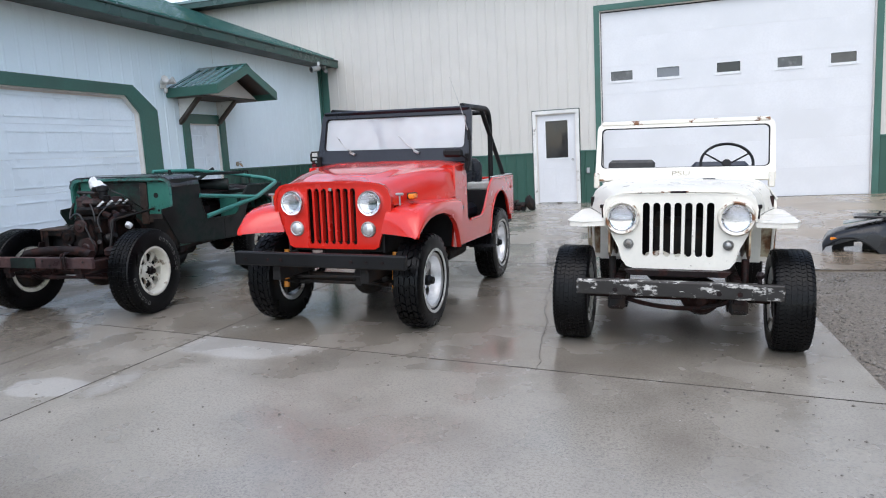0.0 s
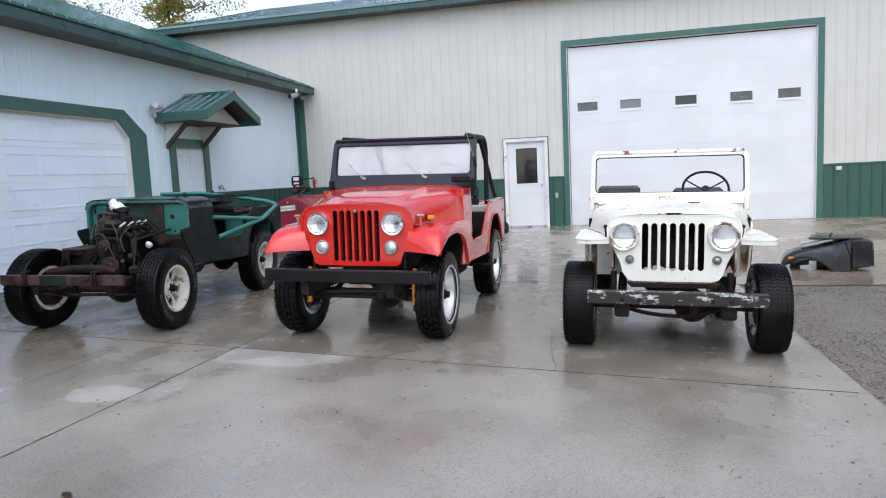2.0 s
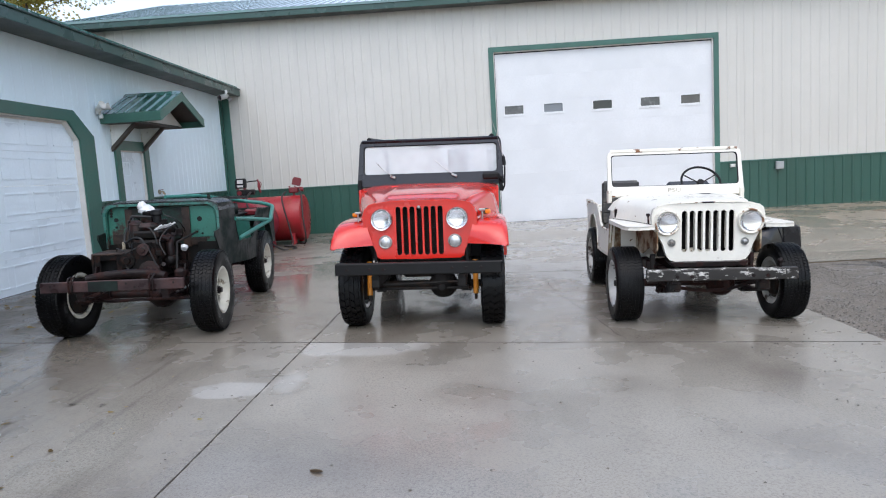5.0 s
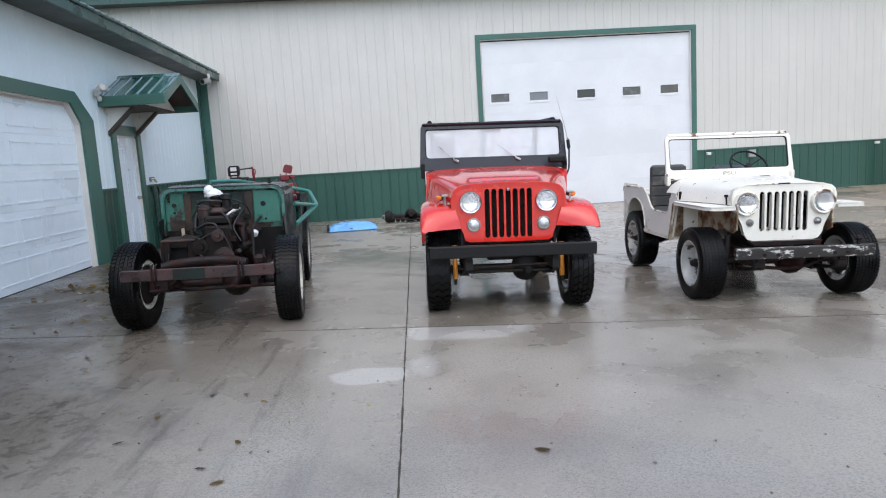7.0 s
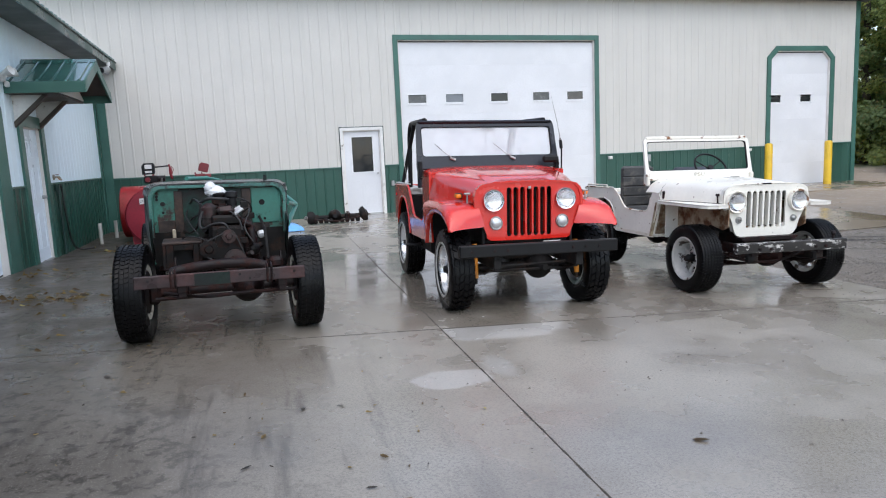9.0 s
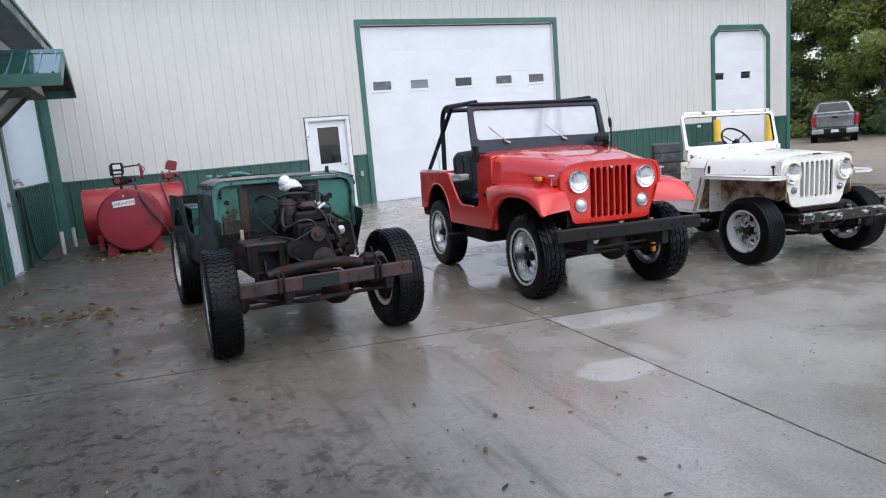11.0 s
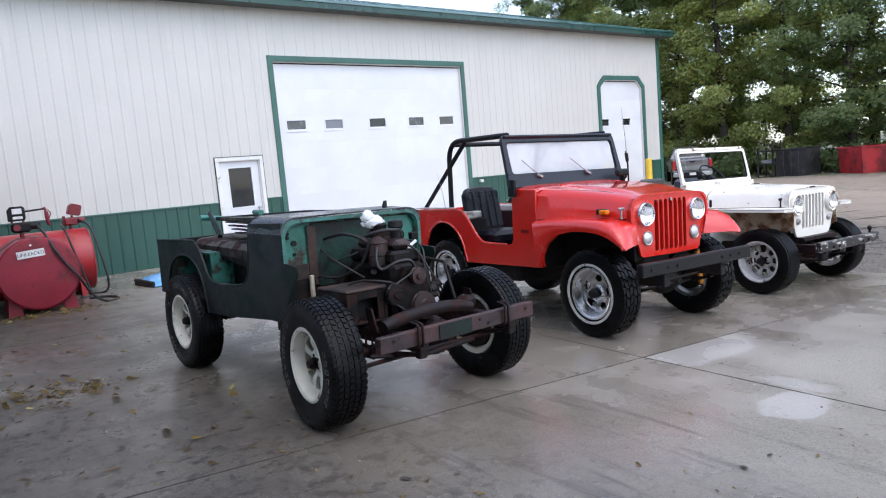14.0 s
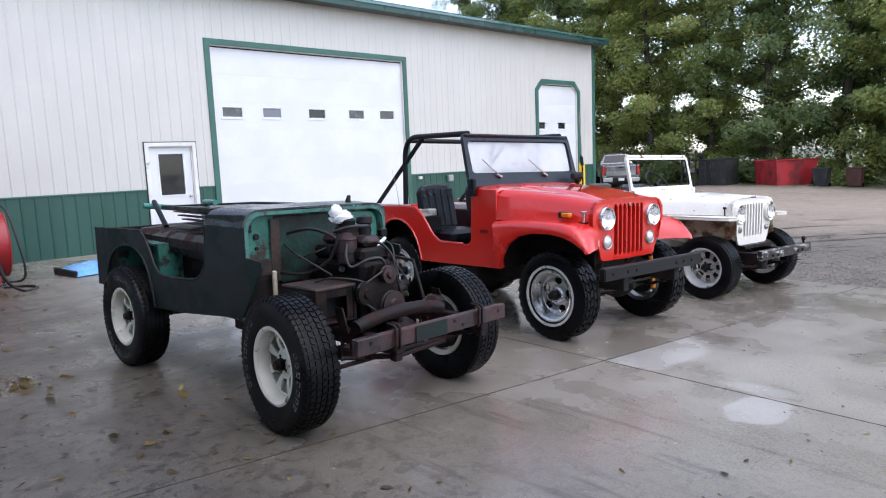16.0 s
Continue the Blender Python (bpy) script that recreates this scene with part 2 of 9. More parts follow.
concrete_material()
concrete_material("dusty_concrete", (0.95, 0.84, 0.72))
gravel_material()
leaf_material("maple_leaves", (0.17, 0.225, 0.06), (0.45, 0.50, 0.16), (0.40, 0.33, 0.08))
leaf_material("dark_leaves", (0.125, 0.19, 0.075), (0.32, 0.40, 0.155), (0.24, 0.21, 0.07))
leaf_material("autumn_leaves", (0.16, 0.18, 0.04), (0.36, 0.30, 0.08), (0.34, 0.22, 0.04))
leaf_material("fallen_leaves", (0.09, 0.055, 0.022), (0.34, 0.24, 0.08), (0.58, 0.50, 0.20))
surface("white_siding", (0.58, 0.558, 0.515), 0.42, 0, 0.035, 0.6, 30, 0.03, piece=0.25)
# Off-white siding and doors of the low wing, blue skylight mixed into the colour.
surface("skylit_siding", (0.75, 0.87, 0.93), 0.45, 0, 0.03, 0.6, 30, 0.03, piece=0.15)
surface("skylit_door", (0.80, 0.88, 0.94), 0.36, 0, 0.04, 1.0, 25, 0.03)
surface("green_siding", (0.023, 0.084, 0.062), 0.40, 0, 0.12, 0.8, 30, 0.03, piece=0.4, stretch=(1, 1, 0.25))
surface("green_trim", (0.040, 0.125, 0.098), 0.42, 0, 0.12, 1.5, 30, 0.05)
surface("green_roof", (0.034, 0.120, 0.105), 0.14, 0, 0.15, 1.2, 25, 0.01, piece=0.4, coat=1.0, spec=1.0)
# The trim's green for the eave fascias, darkened to carry their shade.
surface("fascia_shaded", (0.020, 0.066, 0.054), 0.32, 0, 0.15, 1.5, 30, 0.04)
surface("white_door", (0.685, 0.69, 0.705), 0.40, 0, 0.04, 1.0, 25, 0.03)
surface("white_trim", (0.72, 0.71, 0.68), 0.45, 0, 0.07, 2.0, 30, 0.04, second=(0.40, 0.36, 0.30), cover=0.12, second_scale=6, edge=0.1)
surface("gutter_dark", (0.018, 0.045, 0.038), 0.4, 0, 0.2, 2, 30, 0.05)
surface("wall_core", (0.45, 0.44, 0.42), 0.8)
surface("dark_glass", (0.02, 0.022, 0.024), 0.08, 0, 0.1, 3, 20, 0.0)
# Pale eave boards given a dark grey that holds the shade under the eaves.
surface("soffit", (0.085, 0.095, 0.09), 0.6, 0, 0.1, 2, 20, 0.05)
surface("stained_wood", (0.085, 0.068, 0.055), 0.7, 0, 0.25, 5, 50, 0.3, stretch=(1, 1, 0.2))
surface("aluminium", (0.72, 0.72, 0.72), 0.33, 1.0, 0.1, 3, 40, 0.03)
surface("dull_aluminium", (0.46, 0.46, 0.45), 0.5, 0.9, 0.2, 3, 40, 0.05, second=(0.16, 0.14, 0.12), cover=0.25, second_scale=6)
surface("silver_paint", (0.54, 0.535, 0.51), 0.38, 0.2, 0.12, 4, 40, 0.05, second=(0.09, 0.07, 0.055), cover=0.22, second_scale=8, edge=0.08)
surface("chrome", (0.75, 0.75, 0.76), 0.14, 1.0, 0.06, 3, 60, 0.0)
surface("yellow_paint", (0.75, 0.48, 0.03), 0.45, 0, 0.08, 3, 30, 0.05)
surface("tyre_rubber", (0.0028, 0.0029, 0.0034), 0.36, 0, 0.25, 5, 60, 0.12, spec=0.17)
surface("white_band", (0.52, 0.51, 0.48), 0.6, 0, 0.1, 9, 60, 0.05, second=(0.2, 0.19, 0.17), cover=0.2, second_scale=14)
surface("white_lettering", (0.20, 0.20, 0.19), 0.6, 0, 0.1, 9, 60, 0.05, second=(0.05, 0.05, 0.05), cover=0.35, second_scale=20)
surface("red_paint", (0.60, 0.020, 0.012), 0.20, 0, 0.05, 1.5, 30, 0.0, coat=0.6)
surface("black_paint", (0.009, 0.009, 0.010), 0.42, 0, 0.2, 2, 40, 0.06, spec=0.22)
surface("blue_black", (0.012, 0.015, 0.023), 0.36, 0, 0.2, 3, 50, 0.06, spec=0.4)
surface("black_satin", (0.010, 0.010, 0.011), 0.5, 0, 0.2, 3, 50, 0.08, spec=0.22)
surface("black_vinyl", (0.007, 0.009, 0.014), 0.36, 0, 0.2, 3, 70, 0.15, spec=0.32)
surface("dark_void", (0.006, 0.006, 0.006), 0.9, 0, 0.2, 2, 20, 0.0)
surface("under_grime", (0.008, 0.0072, 0.007), 0.65, 0, 0.3, 5, 40, 0.4, second=(0.028, 0.017, 0.012), cover=0.28, second_scale=6, spec=0.3)
surface("rusty_frame", (0.011, 0.0064, 0.0066), 0.42, 0, 0.3, 5, 45, 0.35, second=(0.034, 0.014, 0.012), cover=0.36, second_scale=6, spec=0.20)
surface("rusty_bumper", (0.040, 0.023, 0.025), 0.36, 0, 0.3, 5, 45, 0.25, second=(0.075, 0.036, 0.034), cover=0.36, second_scale=5, edge=0.2, spec=0.4)
surface("rust_brown", (0.040, 0.021, 0.014), 0.6, 0, 0.35, 6, 45, 0.3, second=(0.016, 0.012, 0.010), cover=0.4, second_scale=7, edge=0.2)
surface("green_clean", (0.028, 0.150, 0.115), 0.42, 0, 0.12, 3, 40, 0.06, second=(0.020, 0.07, 0.055), cover=0.10, second_scale=7, edge=0.12)
# Door panes whose grey, patchy and brown tones are reflections put into the colour.
surface("pane_reflect_grey", (0.17, 0.185, 0.205), 0.15, 0, 0.05, 2, 20, 0.0)
surface("pane_reflect_patchy", (0.075, 0.078, 0.082), 0.10, 0, 0.15, 3, 20, 0.0, second=(0.20, 0.205, 0.205), cover=0.22, second_scale=5, edge=0.25, second_rough=0.2)
surface("pane_reflect_brown", (0.085, 0.080, 0.076), 0.10, 0, 0.15, 3, 20, 0.0)
surface("warm_white", (0.72, 0.68, 0.64), 0.45, 0, 0.06, 2, 30, 0.03)
surface("engine_grime", (0.0050, 0.0040, 0.0040), 0.40, 0.0, 0.35, 8, 60, 0.5, second=(0.026, 0.012, 0.009), cover=0.34, second_scale=9, spec=0.20)
surface("engine_red", (0.034, 0.011, 0.0095), 0.5, 0, 0.3, 8, 50, 0.4, second=(0.022, 0.018, 0.016), cover=0.4, second_scale=10)
surface("white_paint", (0.775, 0.745, 0.67), 0.36, 0, 0.05, 2, 30, 0.04, second=(0.14, 0.07, 0.035), cover=0.038, second_scale=15, edge=0.03)
surface("white_worn", (0.75, 0.71, 0.62), 0.45, 0, 0.07, 2, 30, 0.06, second=(0.22, 0.10, 0.045), cover=0.16, second_scale=8, edge=0.06)
surface("white_inner", (0.46, 0.40, 0.28), 0.5, 0, 0.12, 3, 30, 0.08, second=(0.17, 0.075, 0.03), cover=0.45, second_scale=5, edge=0.18)
surface("chipped_bumper", (0.016, 0.013, 0.012), 0.42, 0, 0.35, 6, 40, 0.4, second=(0.60, 0.58, 0.55), cover=0.20, second_scale=22, second_rough=0.5, edge=0.08, stretch=(0.55, 1, 1.2))
surface("primer_black", (0.0065, 0.0085, 0.0085), 0.40, 0, 0.3, 2.5, 35, 0.12, second=(0.012, 0.026, 0.021), cover=0.34, second_scale=3.0, edge=0.22, spec=0.30)
surface("teal_edge", (0.045, 0.165, 0.14), 0.35, 0, 0.15, 5, 40, 0.1, second=(0.05, 0.08, 0.075), cover=0.28, second_scale=9, edge=0.1)
surface("bulkhead_grime", (0.018, 0.016, 0.015), 0.6, 0, 0.35, 6, 40, 0.3, second=(0.020, 0.068, 0.054), cover=0.42, second_scale=4.5, edge=0.30, spec=0.3)
surface("teal_paint", (0.030, 0.145, 0.115), 0.42, 0, 0.18, 3, 35, 0.08, second=(0.035, 0.03, 0.026), cover=0.30, second_scale=5, edge=0.08)
surface("teal_tube", (0.045, 0.215, 0.18), 0.42, 0, 0.15, 4, 40, 0.06)
surface("firewall_paint", (0.025, 0.14, 0.105), 0.45, 0, 0.25, 4, 40, 0.1, second=(0.045, 0.028, 0.022), cover=0.42, second_scale=4.5, edge=0.07)
surface("rubber_hose", (0.015, 0.014, 0.014), 0.5, 0, 0.2, 9, 50, 0.1)
surface("white_rim", (0.70, 0.67, 0.58), 0.38, 0, 0.10, 5, 40, 0.05, second=(0.26, 0.19, 0.12), cover=0.13, second_scale=9, edge=0.10)
surface("amber_lens", (0.75, 0.22, 0.01), 0.2, 0, 0.08, 8, 40, 0.0)
surface("red_lens", (0.45, 0.012, 0.012), 0.2, 0, 0.08, 8, 40, 0.0)
surface("clear_lens", (0.62, 0.62, 0.62), 0.10, 0.55, 0.10, 12, 30, 0.0)
surface("yellow_shock", (0.55, 0.20, 0.015), 0.5, 0, 0.15, 5, 40, 0.1)
surface("tank_red", (0.235, 0.011, 0.026), 0.42, 0, 0.14, 2, 30, 0.06, second=(0.17, 0.025, 0.028), cover=0.25, second_scale=3, edge=0.2)
surface("tank_scarlet", (0.34, 0.014, 0.020), 0.38, 0, 0.12, 2, 30, 0.05, second=(0.30, 0.04, 0.03), cover=0.2, second_scale=3, edge=0.2)
surface("pump_red", (0.17, 0.011, 0.018), 0.4, 0, 0.14, 4, 40, 0.06)
surface("sign_white", (0.72, 0.71, 0.70), 0.45)
surface("sign_ink", (0.03, 0.03, 0.035), 0.5)
surface("plastic_white", (0.72, 0.73, 0.74), 0.35, 0, 0.05, 5, 50, 0.05)
surface("pvc_white", (0.65, 0.64, 0.61), 0.4)
surface("blue_plastic", (0.14, 0.38, 0.74), 0.3, 0, 0.1, 3, 40, 0.05)
surface("truck_grey", (0.22, 0.22, 0.225), 0.28, 0.6, 0.08, 2, 40, 0.02, coat=0.4)
surface("dumpster_black", (0.025, 0.026, 0.028), 0.5, 0, 0.25, 2, 30, 0.1, second=(0.09, 0.07, 0.06), cover=0.2, second_scale=4)
surface("dumpster_red", (0.42, 0.02, 0.025), 0.42, 0, 0.15, 1.5, 30, 0.05, second=(0.22, 0.03, 0.03), cover=0.25, second_scale=2, edge=0.2)
surface("bark", (0.075, 0.060, 0.048), 0.85, 0, 0.3, 6, 40, 0.8, stretch=(1, 1, 0.3))
surface("stone", (0.20, 0.18, 0.155), 0.6, 0, 0.3, 30, 90, 0.2, piece=0.6)
surface("debris", (0.05, 0.04, 0.03), 0.8, 0, 0.4, 30, 90, 0.2)
surface("pale_liner", (0.42, 0.42, 0.40), 0.5, 0, 0.1, 3, 40, 0.05, second=(0.22, 0.21, 0.19), cover=0.2, second_scale=5, edge=0.1)
surface("grey_seat", (0.055, 0.055, 0.055), 0.6, 0, 0.2, 5, 60, 0.15, second=(0.16, 0.15, 0.13), cover=0.25, second_scale=6, edge=0.15)
surface("galvanised", (0.40, 0.41, 0.41), 0.45, 0.6, 0.12, 5, 40, 0.05)
surface("faded_ink", (0.46, 0.42, 0.33), 0.6, 0, 0.2, 30, 80, 0.0, second=(0.60, 0.57, 0.50), cover=0.25, second_scale=40)
surface("blue_vinyl", (0.02, 0.028, 0.045), 0.45, 0, 0.2, 5, 60, 0.1)
surface("pale_wood", (0.38, 0.33, 0.25), 0.6, 0, 0.2, 5, 50, 0.1)
surface("cowl_paint", (0.030, 0.031, 0.036), 0.27, 0, 0.25, 3, 40, 0.08, second=(0.040, 0.11, 0.092), cover=0.22, second_scale=3.0, edge=0.16, second_rough=0.45)
surface("gloss_black", (0.008, 0.008, 0.010), 0.25, 0, 0.2, 3, 40, 0.02)
surface("tinted_pane", (0.16, 0.22, 0.21), 0.12, 0, 0.1, 3, 20, 0.0)
surface("brown_plastic", (0.09, 0.035, 0.028), 0.5, 0, 0.2, 3, 30, 0.05)
glass("headlight_glass", (0.97, 0.98, 1.0), 0.12)


def sky_sheen_glass(name, amount):
    """A clear pane with a pale film that paints the sky's reflection over it."""
    m, n, l, bsdf = nodes_of(name)
    bsdf.inputs["Transmission Weight"].default_value = 1.0
    bsdf.inputs["Roughness"].default_value = 0.02
    bsdf.inputs["Base Color"].default_value = (0.97, 0.98, 0.99, 1)
    tc = n.new("ShaderNodeTexCoord")
    f = ramp(n, l, noise_tex(n, l, tc.outputs["Object"], 1.6, 3.0), 0.2, 0.8, amount * 0.8, min(1.0, amount * 1.25))
    film = n.new("ShaderNodeBsdfTranslucent")
    film.inputs["Color"].default_value = (0.9, 0.92, 0.95, 1)
    dif = n.new("ShaderNodeBsdfDiffuse")
    dif.inputs["Color"].default_value = (0.85, 0.87, 0.9, 1)
    both = n.new("ShaderNodeMixShader")
    both.inputs[0].default_value = 0.5
    l.new(film.outputs[0], both.inputs[1])
    l.new(dif.outputs[0], both.inputs[2])
    ms = n.new("ShaderNodeMixShader")
    l.new(f, ms.inputs[0])
    l.new(bsdf.outputs[0], ms.inputs[1])
    l.new(both.outputs[0], ms.inputs[2])
    l.new(ms.outputs[0], n["Material Output"].inputs["Surface"])
    MATS[name] = m


glass("window_glass", (0.98, 0.99, 0.99))
sky_sheen_glass("sky_sheen_glass", 0.40)

# ---- building kit ----
class G:
    """Collects simple solids into one mesh."""

    def __init__(self):
        self.v, self.f = [], []

    def add(self, verts, faces, m=None):
        k = len(self.v)
        self.v += [tuple(m @ Vector(p)) if m else tuple(p) for p in verts]
        self.f += [tuple(i + k for i in f) for f in faces]
        return self

    def box(self, x0, x1, y0, y1, z0, z1, b=0.0, m=None):
        """A box between the limits, with chamfered edges of width b."""
        x0, x1, y0, y1, z0, z1 = min(x0, x1), max(x0, x1), min(y0, y1), max(y0, y1), min(z0, z1), max(z0, z1)
        if b <= 0:
            vs = [(x, y, z) for x in (x0, x1) for y in (y0, y1) for z in (z0, z1)]
            return self.add(vs, [(0, 1, 3, 2), (4, 6, 7, 5), (0, 4, 5, 1), (2, 3, 7, 6), (0, 2, 6, 4), (1, 5, 7, 3)], m)
        b = min(b, (x1 - x0) * 0.45, (y1 - y0) * 0.45, (z1 - z0) * 0.45)
        pts = []
        for sx in (0, 1):
            for sy in (0, 1):
                for sz in (0, 1):
                    x, y, z = (x0, x1)[sx], (y0, y1)[sy], (z0, z1)[sz]
                    dx, dy, dz = (b, -b)[sx], (b, -b)[sy], (b, -b)[sz]
                    pts += [(x, y + dy, z + dz), (x + dx, y, z + dz), (x + dx, y + dy, z)]
        bm = bmesh.new()
        for p in pts:
            bm.verts.new(p)
        bmesh.ops.convex_hull(bm, input=bm.verts[:])
        bmesh.ops.recalc_face_normals(bm, faces=bm.faces[:])
        bm.verts.index_update()
        vs, fs = [v.co.copy() for v in bm.verts], [[v.index for v in f.verts] for f in bm.faces]
        bm.free()
        return self.add(vs, fs, m)

    def prism(self, pts, axis, a, b, m=None):
        """A flat polygon, given in the two other axes in xyz order, drawn out along axis from a to b."""
        def at(p, h):
            return {"x": (h, p[0], p[1]), "y": (p[0], h, p[1]), "z": (p[0], p[1], h)}[axis]
        k = len(pts)
        vs = [at(p, a) for p in pts] + [at(p, b) for p in pts]
        fs = [tuple(range(k)), tuple(range(2 * k - 1, k - 1, -1))]
        fs += [(i, i + k, (i + 1) % k + k, (i + 1) % k) for i in range(k)]
        return self.add(vs, fs, m)

    def strip(self, outer, inner, axis, a, b, closed=True, m=None):
        """A band between two polylines of equal count, drawn out along axis."""
        k = len(outer)
        for i in range(k if closed else k - 1):
            j = (i + 1) % k
            self.prism([outer[i], outer[j], inner[j], inner[i]], axis, a, b, m)
        return self

    def lathe(self, prof, n=32, m=None, closed=False):
        """A profile of (radius, height) turned round the local z axis."""
        vs, fs, k = [], [], len(prof)
        for i in range(n):
            a = 2 * math.pi * i / n
            vs += [(r * math.cos(a), r * math.sin(a), h) for r, h in prof]
        for i in range(n):
            j = (i + 1) % n
            for q in range(k if closed else k - 1):
                p = (q + 1) % k
                fs.append((i * k + q, j * k + q, j * k + p, i * k + p))
        if not closed:
            if prof[0][0] > 1e-6:
                fs.append(tuple(i * k for i in range(n - 1, -1, -1)))
            if prof[-1][0] > 1e-6:
                fs.append(tuple(i * k + k - 1 for i in range(n)))
        return self.add(vs, fs, m)

    def cyl(self, p, q, r, n=16, r2=None):
        p, q = Vector(p), Vector(q)
        d = q - p
        m = Matrix.Translation(p) @ d.to_track_quat("Z", "Y").to_matrix().to_4x4()
        return self.lathe([(r, 0), (r if r2 is None else r2, d.length)], n, m)

    def tube(self, pts, r, n=10, caps=True):
        """A round tube along points; r may be a list."""
        pts = [Vector(p) for p in pts]
        k = len(pts)
        rs = r if isinstance(r, (list, tuple)) else [r] * k
        tang = [((pts[min(i + 1, k - 1)] - pts[max(i - 1, 0)]).normalized()) for i in range(k)]
        up = Vector((0, 0, 1)) if abs(tang[0].z) < 0.9 else Vector((1, 0, 0))
        u = tang[0].cross(up).normalized()
        vs, fs = [], []
        for i in range(k):
            u = (u - tang[i] * u.dot(tang[i])).normalized()
            w = tang[i].cross(u)
            vs += [pts[i] + rs[i] * (math.cos(2 * math.pi * j / n) * u + math.sin(2 * math.pi * j / n) * w) for j in range(n)]
        for i in range(k - 1):
            for j in range(n):
                q = (j + 1) % n
                fs.append((i * n + j, i * n + q, (i + 1) * n + q, (i + 1) * n + j))
        if caps:
            fs += [tuple(range(n - 1, -1, -1)), tuple((k - 1) * n + j for j in range(n))]
        return self.add(vs, fs)

    def loft(self, rings, closed=True, caps=True):
        """Quads between rings of equal count."""
        k, n = len(rings), len(rings[0])
        vs = [p for ring in rings for p in ring]
        fs = []
        for i in range(k - 1):
            for j in range(n if closed else n - 1):
                q = (j + 1) % n
                fs.append((i * n + j, i * n + q, (i + 1) * n + q, (i + 1) * n + j))
        if caps and closed:
            fs += [tuple(range(n - 1, -1, -1)), tuple((k - 1) * n + j for j in range(n))]
        return self.add(vs, fs)

    def sheet(self, grid, thick):
        """A curved sheet from a grid of points (rows of equal count), thickened inwards along its normals."""
        rows, n = len(grid), len(grid[0])
        pts = [[Vector(p) for p in row] for row in grid]
        def nrm(i, j):
            a = pts[min(i + 1, rows - 1)][j] - pts[max(i - 1, 0)][j]
            b = pts[i][min(j + 1, n - 1)] - pts[i][max(j - 1, 0)]
            c = a.cross(b)
            return c.normalized() if c.length > 1e-9 else Vector((0, 0, 1))
        top = [pts[i][j] for i in range(rows) for j in range(n)]
        low = [pts[i][j] - thick * nrm(i, j) for i in range(rows) for j in range(n)]
        o = rows * n
        fs = []
        for i in range(rows - 1):
            for j in range(n - 1):
                a, b, c, d = i * n + j, i * n + j + 1, (i + 1) * n + j + 1, (i + 1) * n + j
                fs += [(a, b, c, d), (a + o, d + o, c + o, b + o)]
        edge = [i for i in range(n)] + [i * n + n - 1 for i in range(1, rows)] + [(rows - 1) * n + j for j in range(n - 2, -1, -1)] + [i * n for i in range(rows - 2, 0, -1)]
        fs += [(edge[i], edge[i] + o, edge[(i + 1) % len(edge)] + o, edge[(i + 1) % len(edge)]) for i in range(len(edge))]
        return self.add(top + low, fs)

    def mesh(self, name, material, smooth=False, bevel=0.0, angle=35.0):
        bm = bmesh.new()
        vs = [bm.verts.new(p) for p in self.v]
        for f in self.f:
            if len(set(f)) > 2:
                try:
                    bm.faces.new([vs[i] for i in f])
                except ValueError:
                    pass
        bmesh.ops.recalc_face_normals(bm, faces=bm.faces[:])
        if bevel:
            bmesh.ops.remove_doubles(bm, verts=bm.verts[:], dist=1e-5)
            es = [e for e in bm.edges if len(e.link_faces) == 2 and e.calc_face_angle(0) > radians(30)]
            rounded = set(bmesh.ops.bevel(bm, geom=es, offset=bevel, segments=2, affect="EDGES", profile=0.5, clamp_overlap=True)["faces"])
        if smooth or bevel:
            for f in bm.faces:
                f.smooth = smooth or f in rounded
            for e in bm.edges:
                e.smooth = not (len(e.link_faces) == 2 and e.calc_face_angle(0) > radians(angle))
        me = bpy.data.meshes.new(name)
        bm.to_mesh(me)
        bm.free()
        me.materials.append(MATS[material])
        return me


def part(name, g, material, parent, label="", smooth=False, bevel=0.0, angle=35.0):
    """One mesh object under a thing or under a part; its coordinates are the thing's own."""
    ob = new(name, g.mesh(name, material, smooth, bevel, angle) if isinstance(g, G) else g)
    ob.parent = parent
    if label:
        ob["label"] = label
    return ob


def thing(name, label, category, m=None, group="", kind=""):
    ob = new(name)
    ob.empty_display_size = 0.1
    if m is not None:
        ob.matrix_world = m
    return tagged(ob, label, category, group, kind)


def solid(name, g, material, label="", category="", kind="", group="", m=None, smooth=False, bevel=0.0):
    """A thing of one mesh."""
    ob = new(name, g.mesh(name, material, smooth, bevel))
    if m is not None:
        ob.matrix_world = m
    return tagged(ob, label, category, group, kind)


def curve_pts(ctrl, k=8):
    """A smooth line through the points."""
    ctrl = [Vector(p) for p in ctrl]
    out = []
    for i in range(len(ctrl) - 1):
        p0, p1, p2, p3 = ctrl[max(i - 1, 0)], ctrl[i], ctrl[i + 1], ctrl[min(i + 2, len(ctrl) - 1)]
        for j in range(k):
            t = j / k
            out.append(0.5 * (2 * p1 + (p2 - p0) * t + (2 * p0 - 5 * p1 + 4 * p2 - p3) * t * t + (3 * p1 - p0 - 3 * p2 + p3) * t ** 3))
    return out + [ctrl[-1]]


